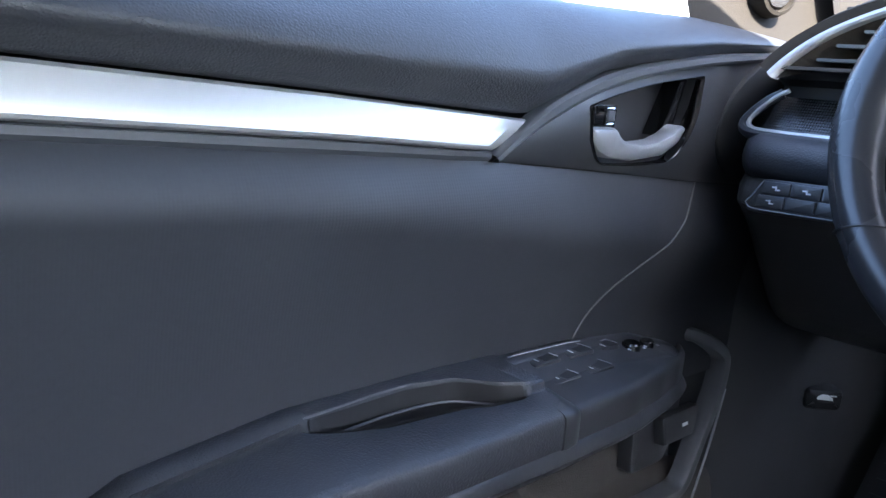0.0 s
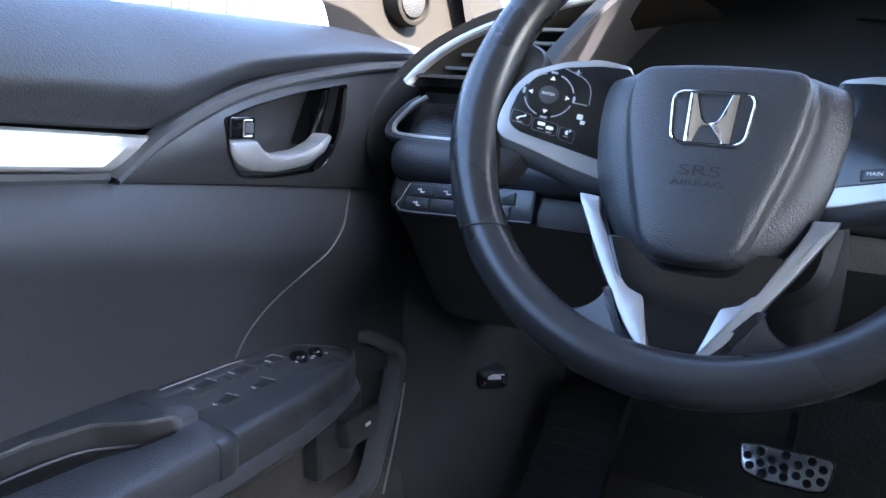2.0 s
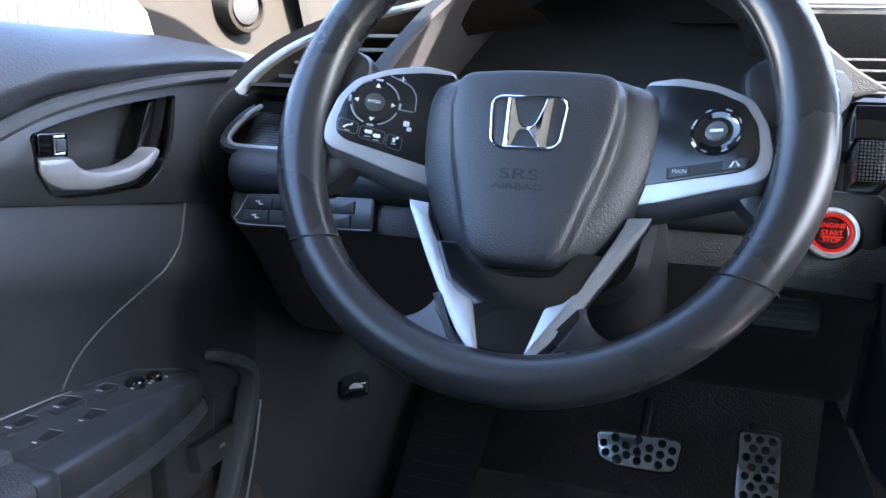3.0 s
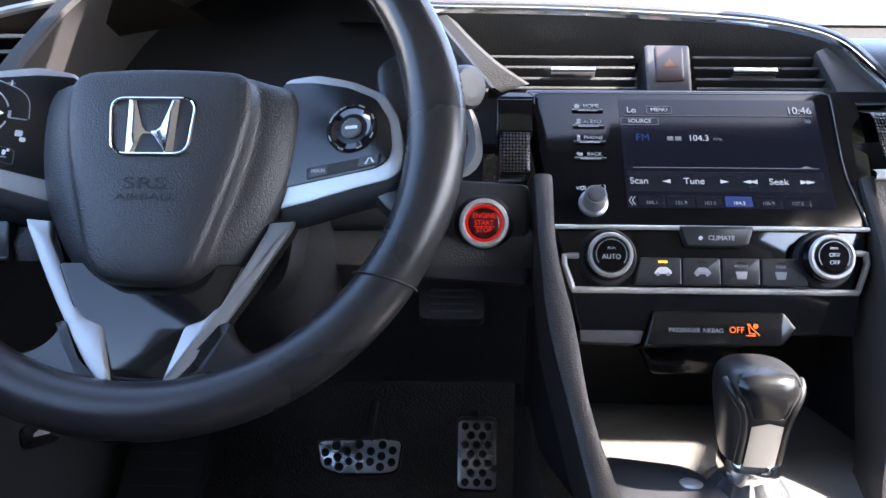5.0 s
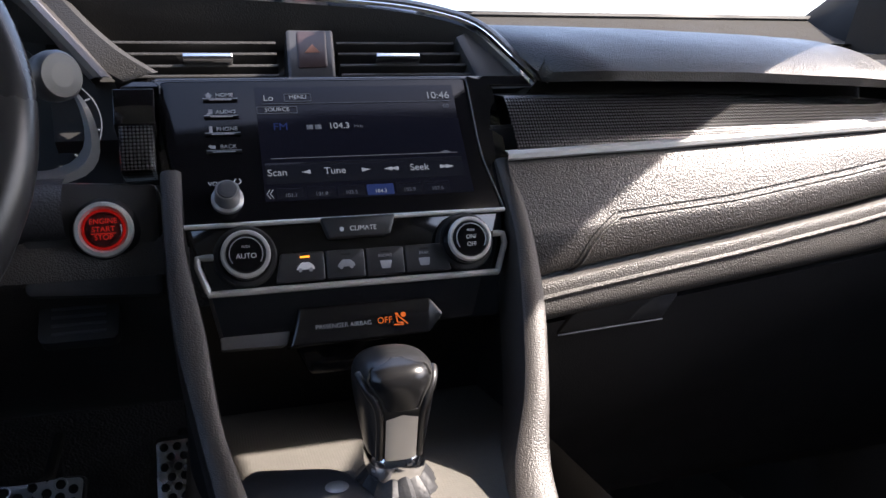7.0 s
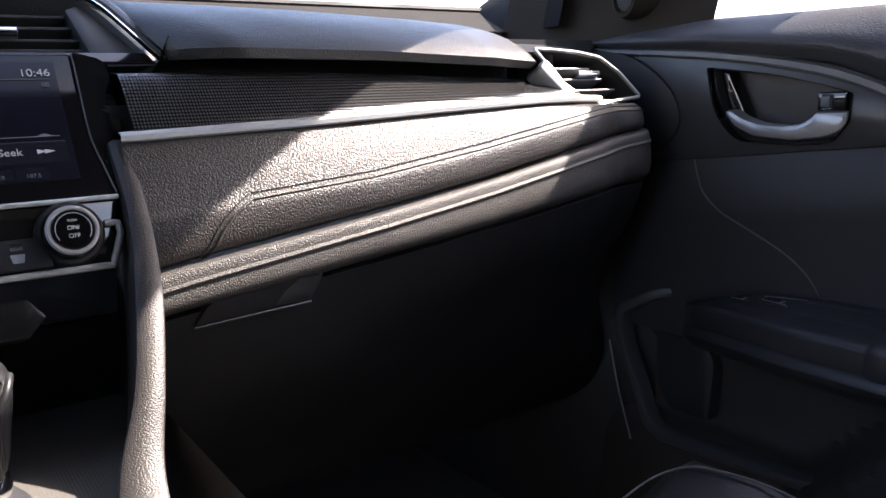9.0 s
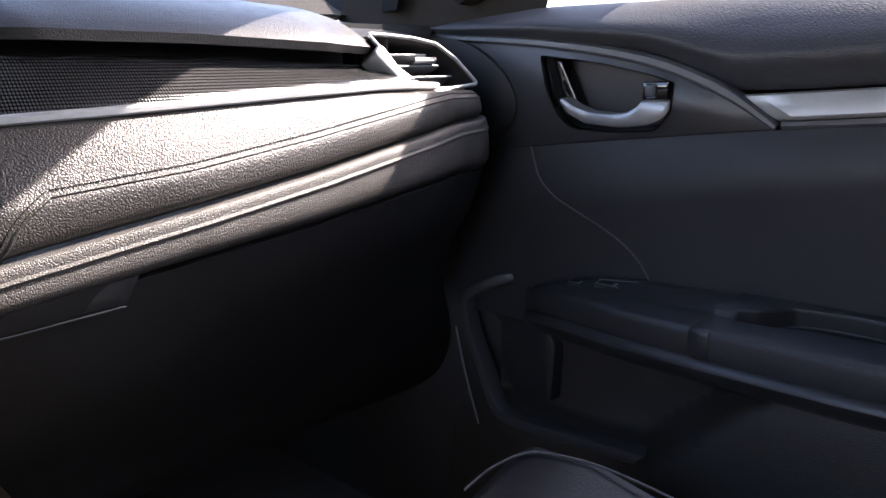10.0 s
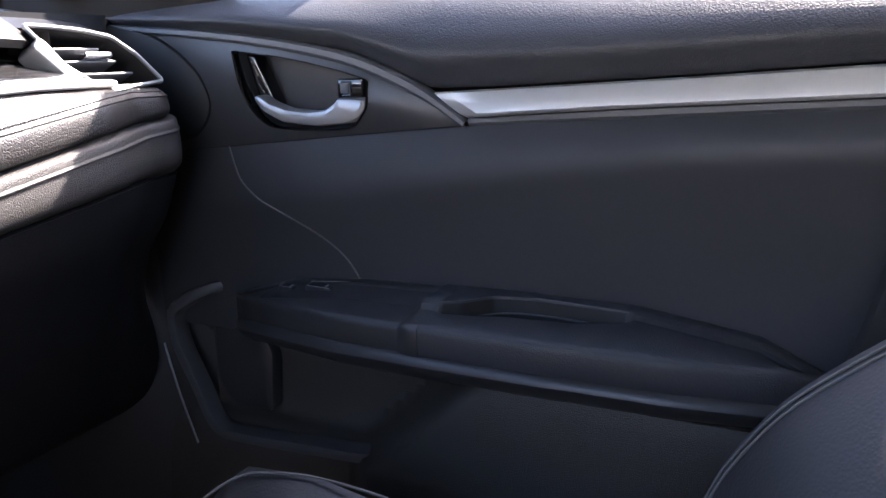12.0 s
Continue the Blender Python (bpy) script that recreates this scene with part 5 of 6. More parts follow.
for i, w in enumerate(("HOME", "AUDIO", "PHONE", "BACK")):
    v = 0.0985 - i * 0.0142
    text(w, SF, -0.0795, v + 0.0042, 0.0043, M_GREYPRINT, unit)
    key = part("hard_key", joined([slab(SF, rect(-0.0825, v, 0.0235, 0.0022), -0.0004, 0.0012, 0.0005)]), M_GLOSS, unit, "slim glossy bar key")
    part("key_light", slab(SF, rect(-0.0825, v - 0.0002, 0.0150, 0.0007), 0.0008, 0.0014, 0.0001), M_GREYPRINT, key)
    part("key_tip", slab(SF, rect(-0.0825, v + 0.0010, 0.0235, 0.0004), 0.0006, 0.0013, 0.0001), M_GREYPRINT, key)
    c = (-0.0905, v + 0.0042)
    if i == 0:
        icon = [(0.0, 0.0024), (0.0024, 0.0003), (0.0017, 0.0003), (0.0017, -0.0018), (-0.0017, -0.0018), (-0.0017, 0.0003), (-0.0024, 0.0003)]
    elif i == 1:
        icon = [(-0.0006, 0.0022), (0.0020, 0.0026), (0.0020, -0.0012), (0.0012, -0.0012), (0.0012, 0.0014), (0.0002, 0.0012), (0.0002, -0.0018), (-0.0018, -0.0018), (-0.0018, -0.0006), (-0.0006, -0.0006)]
    elif i == 2:
        icon = [(-0.0010, 0.0026), (0.0012, 0.0026), (0.0012, -0.0022), (-0.0010, -0.0022)]
    else:
        icon = [(-0.0024, 0.0006), (-0.0006, 0.0022), (-0.0006, 0.0012), (0.0024, 0.0012), (0.0024, -0.0012), (-0.0010, -0.0012), (-0.0010, -0.0004), (0.0014, -0.0004), (0.0014, 0.0003), (-0.0006, 0.0003), (-0.0006, -0.0008)]
    part("key_icon", slab(SF, [(c[0] + a, c[1] + b) for a, b in icon], 0.0001, 0.0005, 0.0001), M_GREYPRINT, key)
text("VOL", SF, -0.0905, 0.0312, 0.0044, M_WHITE, unit)
part("power_mark", tube([SF @ Vector((-0.0755 + 0.0021 * math.cos(a), 0.0325 + 0.0021 * math.sin(a), 0.0006)) for a in np.linspace(2.0, 7.4, 16)], 0.0003, 5), M_WHITE, unit)
vk = part("volume_knob", spun(SF @ Matrix.Translation((-0.083, 0.0186, 0)), [(0.0105, 0.0), (0.0105, 0.003), (0.0085, 0.004), (0.0080, 0.0135), (0.0072, 0.015), (0.005, 0.0153)], 36), M_SPOKE, unit, "silver volume knob")
part("knob_cap", spun(SF @ Matrix.Translation((-0.083, 0.0186, 0)), [(0.0064, 0.0148), (0.0061, 0.0162), (0.004, 0.0166)], 30), M_SATIN, vk, "dark dished cap of the knob")
E0 = 0.0011
text("Lo", SF, -0.0495, 0.0990, 0.0070, M_TXT, screen, E0)
for u, v, w, h, word, sz in ((-0.0285, 0.0995, 0.019, 0.0062, "MENU", 0.0046), (-0.0440, 0.0892, 0.028, 0.0056, "SOURCE", 0.0046)):
    part("menu_box", joined([slab(SF, rect(u, v + h / 2, w, 0.0004), 0.0006, 0.0009, 0.0001), slab(SF, rect(u, v - h / 2, w, 0.0004), 0.0006, 0.0009, 0.0001), slab(SF, rect(u - w / 2, v, 0.0004, h), 0.0006, 0.0009, 0.0001), slab(SF, rect(u + w / 2, v, 0.0004, h), 0.0006, 0.0009, 0.0001)]), M_DIMTXT, screen)
    text(word, SF, u, v, sz, M_TXT, screen, E0)
text("10:46", SF, 0.0765, 0.0992, 0.0086, M_TXT, screen, E0)
text("00", SF, 0.0815, 0.0895, 0.0048, M_DIMTXT, screen, E0)
text("FM", SF, -0.043, 0.0745, 0.0085, M_BLUE, screen, E0)
part("station_bars", joined([slab(SF, rect(u, 0.0741, 0.0046, 0.0036), 0.0006, 0.0009, 0.0001) for u in (-0.0225, -0.0165)]), M_DIMTXT, screen)
text("104.3", SF, -0.0015, 0.0743, 0.0070, M_TXT, screen, E0)
text("MHz", SF, 0.0125, 0.0735, 0.0034, M_DIMTXT, screen, E0)
part("rule", slab(SF, rect(0.0155, 0.0490, 0.135, 0.0005), 0.0006, 0.0009, 0.0001), M_DIMTXT, screen)
part("rule", slab(SF, rect(0.0155, 0.0945, 0.140, 0.0003), 0.0006, 0.0009, 0.0001), M_DIMTXT, screen)
part("chevron", slab(SF, [(0.069, 0.0490), (0.074, 0.0512), (0.079, 0.0490)], 0.0006, 0.0010, 0.0001), M_DIMTXT, screen)
part("button_field", slab(SF, rect(0.0145, 0.0372, 0.142, 0.0165), 0.0003, 0.0007, 0.0001), glow("button_row_glow", (0.02, 0.023, 0.035), 0.06), screen)
for w, u in (("Scan", -0.0487), ("Tune", -0.009), ("Seek", 0.0520)):
    text(w, SF, u, 0.0374, 0.0074, M_TXT, screen, E0)


def arrow(u, v, s, k=1.0):
    return slab(SF, [(u - s * 0.003 * k, v - 0.0016 * k), (u + s * 0.003 * k, v), (u - s * 0.003 * k, v + 0.0016 * k)], 0.0008, 0.0012, 0.0001)


for u, s in ((-0.0290, -1), (0.0130, 1), (0.0290, -1), (0.0335, -1), (0.0705, 1), (0.0750, 1)):
    part("arrow", arrow(u, 0.0374, s), M_TXT, screen)
for i, w in enumerate(("101.1", "101.9", "103.5", "104.3", "105.9", "107.5")):
    u = -0.0410 + i * 0.0207
    on = i == 3
    part("preset_box", slab(SF, rounded(rect(u, 0.0212, 0.0192, 0.0085), 0.0008), 0.0004, 0.0008, 0.0001), M_BLUE if on else glow("preset_glow", (0.02, 0.022, 0.035), 0.05), screen, "lit blue preset box" if on else "")
    text(w, SF, u, 0.0196, 0.0040, M_TXT if on else M_DIMTXT, screen, E0)
for du in (0, 0.0022):
    part("page_mark", tube([SF @ Vector((-0.0565 + du + a, 0.0212 + b, 0.0010)) for a, b in ((0.0016, 0.0034), (-0.0006, 0.0), (0.0016, -0.0034))], 0.0003, 5), M_TXT, screen)

# ---- climate panel details ----
part("chrome_strip", tube([KF @ Vector((u, 0.0, 0.0008)) for u in np.linspace(-0.1115, 0.109, 12)], 0.0017, 8), M_SILVER, climate, "thin silver strip")
cb = part("climate_button", slab(KF, rounded([(-0.0245, 0.001), (0.0275, 0.001), (0.0225, -0.0135), (-0.0195, -0.0135)], 0.002), -0.004, 0.006, 0.002), M_GLASSKEY2, climate, "dark grey climate button")
text("CLIMATE", KF, 0.004, -0.0078, 0.0046, M_WHITE, cb, 0.0063)
part("button_icon", spun(KF @ Matrix.Translation((-0.0105, -0.0078, 0)), [(0.0016, 0.0055), (0.0015, 0.0064)], 10), M_WHITE, cb)
br = [(-0.0945, -0.0205), (-0.1045, -0.0205), (-0.1055, -0.024), (-0.0985, -0.0445), (0.0985, -0.0445), (0.1065, -0.024), (0.1055, -0.017), (0.0975, -0.017)]
brp = spline(br[:2], 4) + spline(br[2:4], 10)[1:] + spline(br[3:5], 30)[1:] + spline(br[4:6], 10)[1:] + spline(br[6:], 4)
part("bracket", tube([KF @ Vector((u, v, 0.001)) for u, v in brp], 0.0023, 8, up=KF.to_3x3() @ Vector((0, 0, 1))), M_SILVER, climate, "satin silver bracket under the dials")
for i in range(4):
    u = -0.0365 + i * 0.0272 if i else -0.0365
    o = [(u - 0.0132, -0.0405), (u + 0.0128, -0.0405), (u + 0.0128, -0.0215), (u - 0.0132, -0.0215)]
    if i == 0:
        o[0], o[3] = (u - 0.0195, -0.0405), (u - 0.0155, -0.0215)
    if i == 3:
        o[1], o[2] = (u + 0.0190, -0.0405), (u + 0.0150, -0.0215)
    b = part("climate_key", slab(KF, rounded(o, 0.0012), -0.004, 0.004, 0.0008), M_GLASSKEY2, climate, "dark grey climate key")
    part("key_lamp", slab(KF, rect(u, -0.0245, 0.0062, 0.0013), 0.0035, 0.0045, 0.0001), glow("amber_lamp", (1.0, 0.32, 0.03), 0.5) if i == 0 else M_BLACK, b, "lit amber lamp" if i == 0 else "")
    if i < 2:
        part("key_icon", slab(KF, rounded([(u - 0.0062, -0.0330), (u + 0.0062, -0.0330), (u + 0.0055, -0.0305), (u + 0.0025, -0.0282), (u - 0.0025, -0.0282), (u - 0.0048, -0.0305)], 0.0008), 0.0038, 0.0044, 0.0001), M_WHITE if i == 0 else M_GREYPRINT, b)
        for q in (-0.0035, 0.0035):
            part("key_icon", spun(KF @ Matrix.Translation((u + q, -0.0332, 0)), [(0.0014, 0.0038), (0.0013, 0.0045)], 10), M_GREYPRINT, b)
    else:
        text("FRONT" if i == 2 else "REAR", KF, u, -0.0275, 0.0030, M_GREYPRINT, b, 0.0043)
        part("key_icon", slab(KF, rounded([(u - 0.0030, -0.0362), (u + 0.0030, -0.0362), (u + 0.0042, -0.0308), (u - 0.0042, -0.0308)], 0.0006), 0.0038, 0.0044, 0.0001), M_GREYPRINT, b)
for u, words in ((-0.0745, (("PUSH", 0.0042, 0.0026), ("AUTO", -0.0018, 0.0054))), (0.0765, (("PUSH", 0.0055, 0.0026), ("ON/", 0.0010, 0.0046), ("OFF", -0.0042, 0.0046)))):
    for w, v, sz in words:
        text(w, KF, u, -0.0210 + v, sz * 0.86, M_WHITE, climate, 0.0169)
    part("dial_skirt", spun(KF @ Matrix.Translation((u, -0.0215, 0)), [(0.0208, -0.003), (0.0205, 0.002), (0.0192, 0.004), (0.0175, 0.004)], 40), M_BLACK, climate, "black skirt of the dial")
    part("dial_line", tube([KF @ Vector((u + 0.0104 * math.cos(a), -0.0210 + 0.0104 * math.sin(a), 0.0166)) for a in np.linspace(-0.6, 3.74, 24)], 0.00035, 5), M_GREYPRINT, climate)
# airbag lamp plate and the shelf under it
AF = axes((CX, -0.118, 0.556), (1, 0, 0), (0, 0.35, 1))
ab = thing("airbag_lamp", AF.translation, "dark angular plate with an amber airbag lamp", "indicator lamp")
part("plate", slab(AF, rounded([(-0.0505, -0.0125), (0.0445, -0.0110), (0.0555, 0.0005), (0.0465, 0.0125), (-0.0425, 0.0125)], 0.002), -0.03, 0.006, 0.002), M_KEYPAD, ab)
text("PASSENGER AIRBAG", AF, -0.0145, -0.001, 0.0042, M_GREYPRINT, ab, 0.0063)
M_AMBER = glow("amber_text", (1.0, 0.20, 0.04), 0.12)
text("OFF", AF, 0.0135, -0.0005, 0.0060, M_AMBER, ab, 0.0063)
part("lamp_icon", joined([spun(AF @ Matrix.Translation((0.0222, 0.0030, 0)), [(0.0011, 0.006), (0.0010, 0.0066)], 10), spun(AF @ Matrix.Translation((0.0266, 0.0024, 0)), [(0.0019, 0.006), (0.0018, 0.0066)], 12)] + [tube([AF @ Vector((u, v, 0.0064)) for u, v in q], 0.0005, 5) for q in (((0.0216, 0.0016), (0.0222, -0.0026), (0.0262, -0.0030)), ((0.0208, 0.0040), (0.0290, -0.0040)), ((0.0196, -0.0040), (0.0262, -0.0042)))]), M_AMBER, ab)
part("gloss_shelf", slab(AF, rounded([(-0.098, 0.016), (0.100, 0.018), (0.096, -0.001), (-0.047, 0.0), (-0.094, 0.0005)], 0.003), -0.05, 0.0, 0.002), M_GLOSS, climate, "glossy black lower edge")
# lighter grey than its neighbours: the sunlight on this corner is painted
part("sunlit_corner", slab(AF, rounded([(-0.094, -0.001), (-0.049, -0.001), (-0.052, -0.0105), (-0.094, -0.0095)], 0.002), -0.03, 0.001, 0.001), M_SATIN, climate, "lower corner of the panel, sunlight put into its grey")
part("cubby_flap", slab(axes((CX - 0.004, -0.085, 0.530), (1, 0, 0), (0, 0.1, 1)), rounded([(-0.030, -0.018), (0.028, -0.018), (0.044, 0.016), (-0.046, 0.016)], 0.004), -0.01, 0.0, 0.002), M_GLASSKEY, console, "dark flap over the cubby")

# ---- shift lever ----
lever = thing("shift_lever", (0.0, -0.21, 0.46), "black leather shift knob with silver plate and chrome collar", "gear lever")


def sect(z, hw, hd, dy=0.0, n=28, p=2.6):
    out = []
    for k in range(n):
        a = 2 * math.pi * k / n
        c, s = math.cos(a), math.sin(a)
        out.append((hw * math.copysign(abs(c) ** (2 / p), c), -0.190 + dy + hd * math.copysign(abs(s) ** (2 / p), s), z))
    return out


KZ = [(0.4945, 0.0160, 0.0160, 0.0), (0.504, 0.0186, 0.0190, 0.0), (0.519, 0.0210, 0.0224, -0.0010), (0.532, 0.0230, 0.0250, -0.0020), (0.543, 0.0238, 0.0260, -0.0025), (0.550, 0.0226, 0.0248, -0.0025), (0.5550, 0.0185, 0.0205, -0.0020), (0.5575, 0.0115, 0.0130, -0.0015), (0.5582, 0.004, 0.005, -0.001)]
KX = -0.0035
kz = spline(KZ, 40)


def knob_front(x, z, out=0.0):
    """A point on the front of the knob, x to the side of its middle."""
    zs = [k[0] for k in kz]
    hw, hd, dy = (float(np.interp(z, zs, [k[i] for k in kz])) for i in (1, 2, 3))
    hw, hd = hw + out, hd + out
    q = max(0.0, 1 - min(1.0, abs(x) / hw) ** 2.6) ** (1 / 2.6)
    return (KX + x, -0.190 + dy - hd * q, z)


part("knob", loft([[(KX + x, y, z) for x, y, z in sect(z, hw, hd, dy, 40)] for z, hw, hd, dy in kz], close_profile=True, cap=True), M_KNOB, lever, "worn black leather knob", sharp=60)
seam_w = tab([(0.5300, 0.0092), (0.532, 0.0102), (0.537, 0.0120), (0.543, 0.0160), (0.548, 0.0185), (0.554, 0.0165), (0.5578, 0.003)])
rows = [[knob_front(seam_w(z) * k, z, 0.0010 * (1 - abs(k) ** 6)) for k in np.linspace(-1, 1, 21)] for z in np.linspace(0.5300, 0.5577, 24)]
part("knob_panel", loft(rows), M_KNOBTOP, lever, "glossy black panel on the knob", sharp=60)
rim_pts = [knob_front(-seam_w(z), z, 0.0003) for z in np.linspace(0.5545, 0.5300, 16)] + [knob_front(x, 0.5297, 0.0003) for x in np.linspace(-0.009, 0.009, 8)] + [knob_front(seam_w(z), z, 0.0003) for z in np.linspace(0.5300, 0.5545, 16)]
part("knob_seam", tube(rim_pts, 0.0008, 6), M_DTHREAD, lever, "dark seam round the knob panel")
part("plate_bed", loft([[knob_front(0.0112 * k, z, 0.0002) for k in np.linspace(-1, 1, 9)] for z in np.linspace(0.4945, 0.5298, 8)]), M_BLACK, lever, "black bed of the plate")
rows = [[knob_front(0.0094 * k, 0.4960 + (0.5275 - 0.0028 * abs(k) - 0.4960) * f, 0.0014) for k in np.linspace(-1, 1, 13)] for f in np.linspace(0, 1, 8)]
part("plate", loft(rows), M_SILVER, lever, "satin silver plate")
for s in (-1, 1):
    part("knob_ridge", tube([knob_front(s * u, z, 0.0) for u, z in spline([(0.0222, 0.549), (0.0185, 0.5415), (0.0140, 0.533), (0.0122, 0.521), (0.0120, 0.508), (0.0118, 0.497)], 24)], 0.0026, 10), M_KNOB, lever, "rounded black ridge of the knob")
part("collar", loft([[(KX + x, y, z) for x, y, z in sect(*q)] for q in ((0.480, 0.0155, 0.0160), (0.4825, 0.0176, 0.0186), (0.489, 0.0182, 0.0192), (0.4955, 0.0176, 0.0184), (0.4980, 0.0160, 0.0165))], close_profile=True, cap=True), M_CHROME, lever, "chrome collar")
boot = []
for z, r in ((0.466, 0.027), (0.473, 0.0255), (0.478, 0.0225), (0.482, 0.019), (0.486, 0.0155)):
    boot.append([(KX + r * (1 + 0.06 * math.sin(k * 2.1)) * math.cos(2 * math.pi * k / 40), -0.190 + r * 1.15 * (1 + 0.06 * math.sin(k * 2.1)) * math.sin(2 * math.pi * k / 40), z) for k in range(40)])
part("boot", loft(boot, close_profile=True), M_SEAT, lever, "creased black leather boot")
part("shift_panel", slab(axes((-0.06, -0.255, 0.474), (1, 0, 0), (0, 1, 0.05)), rounded([(-0.034, -0.10), (0.045, -0.10), (0.042, 0.040), (0.026, 0.082), (-0.026, 0.094), (-0.034, 0.085)], [0.004, 0.004, 0.02, 0.012, 0.006, 0.006]), -0.02, 0.003, 0.003), M_PLASTIC, console, "black gate panel beside the lever")
part("gate_trim", spun(axes((-0.040, -0.197, 0.4775), (1, 0, 0), (0, 1, 0.05)), [(0.0085, -0.002), (0.0085, 0.001), (0.007, 0.0025), (0.004, 0.003)], 24), M_SPOKE, console, "small satin silver disc on the gate")

# ---- pedals ----
def pedal(name, centre, outline, holes, rings, label, tilt):
    f = axes(centre, (1, 0, 0), tilt)
    th = thing(name, centre, label, "pedal")
    o = rounded(outline, 0.007)
    part("plate", slab(f, o, -0.003, 0.0, 0.0012), M_STEEL, th, "brushed steel plate")
    part("pad", slab(f, [(u * 1.06, v * 1.10) for u, v in o], -0.014, -0.003, 0.002), M_RUBBER, th, "black rubber pad")
    for u, v in holes:
        k = f @ Matrix.Translation((u, v, 0))
        stud = part("stud", spun(k, [(0.0050, -0.001), (0.0050, 0.0012), (0.0042, 0.0018), (0.0030, 0.0004)], 16), M_RUBBER, th)
        if (u, v) in rings:
            part("stud_ring", tube([k @ Vector((0.0062 * math.cos(a), 0.0062 * math.sin(a), 0.0004)) for a in np.linspace(0, 2 * math.pi, 18)[:-1]], 0.0009, 6, closed=True), M_STEEL, stud, "bright steel ring")
    part("arm", tube([f @ Vector((0, 0.012, -0.014)), f @ Vector((0, 0.028, -0.08)), f @ Vector((0, 0.085, -0.14))], 0.007, 8), M_BLACK, th)
    return th


BRAKE = [(-0.0412, 0.0023), (-0.0276, 0.0106), (-0.0145, 0.0036), (0.0, 0.0126), (0.0139, 0.0044), (0.0279, 0.0121), (0.0403, 0.0057), (-0.0263, -0.0030), (-0.0003, -0.0021), (0.027, -0.0012), (-0.0229, -0.0145), (-0.0122, -0.0080), (0.0135, -0.0080), (0.0258, -0.0139), (0.0394, -0.0082), (-0.0375, -0.0088), (0.0008, -0.0131)]
pedal("brake_pedal", (-0.3035, 0.238, 0.296), [(-0.0520, 0.0150), (-0.045, -0.0150), (-0.022, -0.0215), (0.030, -0.0210), (0.046, -0.0170), (0.0505, 0.0170), (0.026, 0.0185), (0.0, 0.0172), (-0.028, 0.0180)], BRAKE, [BRAKE[i] for i in (1, 5, 10, 13)], "steel brake pedal with black rubber studs", (0, 0.5, 0.86))
GAS = [(u, 0.0440 - i * 0.0118) for i in range(7) for u in ((-0.015, 0.0, 0.015) if i % 2 == 0 else (-0.0075, 0.0075))]
pedal("gas_pedal", (-0.160, 0.30, 0.262), [(-0.0245, 0.052), (-0.0245, -0.034), (0.0250, -0.036), (0.0250, 0.052)], GAS, GAS[-3::2], "steel accelerator pedal with black rubber studs", (0, 0.5, 0.86))

# ---- footrest ----
rest = thing("footrest", (-0.57, 0.30, 0.12), "smooth black footrest in the driver footwell", "footrest")
part("pad", loft([[(x, 0.20, 0.13), (x, 0.235, 0.165), (x, 0.34, 0.27), (x, 0.37, 0.285), (x, 0.42, 0.28)] for x in np.linspace(-0.625, -0.52, 8)], cap=True), M_GLOVE, rest)
for k in range(6):
    y = 0.245 + k * 0.016
    part("rib", tube([(-0.612, y, 0.175 + k * 0.016), (-0.533, y, 0.175 + k * 0.016)], 0.0007, 6), M_KICK, rest)

# ---- hood release ----
rel = thing("hood_release", (-0.637, 0.15, 0.34), "black hood release lever with a white car mark", "release lever")
RF = axes((-0.640, 0.150, 0.352), (0.75, 0.66, 0), (0, 0.15, 1))
part("lever", slab(RF, rounded([(-0.022, -0.014), (0.022, -0.014), (0.024, 0.014), (-0.024, 0.014)], 0.010), -0.03, -0.001, 0.012), M_GLOVE, rel)
part("mark", joined([slab(RF, rounded([(-0.009, 0.001), (0.009, 0.001), (0.008, 0.0045), (0.003, 0.0075), (-0.003, 0.0075), (-0.008, 0.0045)], 0.001), -0.001, 0.0002, 0.0001), slab(RF, rect(0.009, 0.0065, 0.007, 0.0014), -0.001, 0.0002, 0.0001)]), M_WHITE, rel, "white car symbol")

# ---- steering wheel details ----
LG = WF @ Matrix.Translation((-0.0004, -0.0020, 0.0035))
ringo = rounded([(-0.0218, -0.0178), (0.0222, -0.0178), (0.0252, 0.0170), (-0.0256, 0.0170)], 0.0085, 6)
badge = part("badge", slab(LG, ringo, -0.004, 0.0003, 0.001), M_HUB, wheel, "chrome outlined wheel badge")
part("badge_ring", tube([LG @ Vector((u, v, 0.0010)) for u, v in ringo], 0.0014, 8, closed=True, flat=0.8), M_CHROME, badge)
for s in (-1, 1):
    part("badge_bar", slab(LG, [(s * 0.0152, 0.0162), (s * 0.0105, 0.0162), (s * 0.0078, 0.0070), (s * 0.0052, -0.0005), (s * 0.0028, -0.0030), (0.0, -0.0034), (0.0, -0.0056), (s * 0.0044, -0.0058), (s * 0.0062, -0.0085), (s * 0.0088, -0.0170), (s * 0.0140, -0.0170)], 0.0, 0.0018, 0.0008), M_CHROME, badge)
WIDE = WF @ Matrix.Diagonal((1.75, 1, 1, 1))
text("SRS", WIDE, -0.0007, -0.0375, 0.0098, M_BLACK, hub, 0.0043)
text("AIRBAG", WIDE, -0.0007, -0.0455, 0.0054, M_BLACK, hub, 0.0041)
part("cover_line", slab(WF, rect(-0.0012, -0.0412, 0.030, 0.0006), 0.0028, 0.0036, 0.0001), M_BLACK, hub)
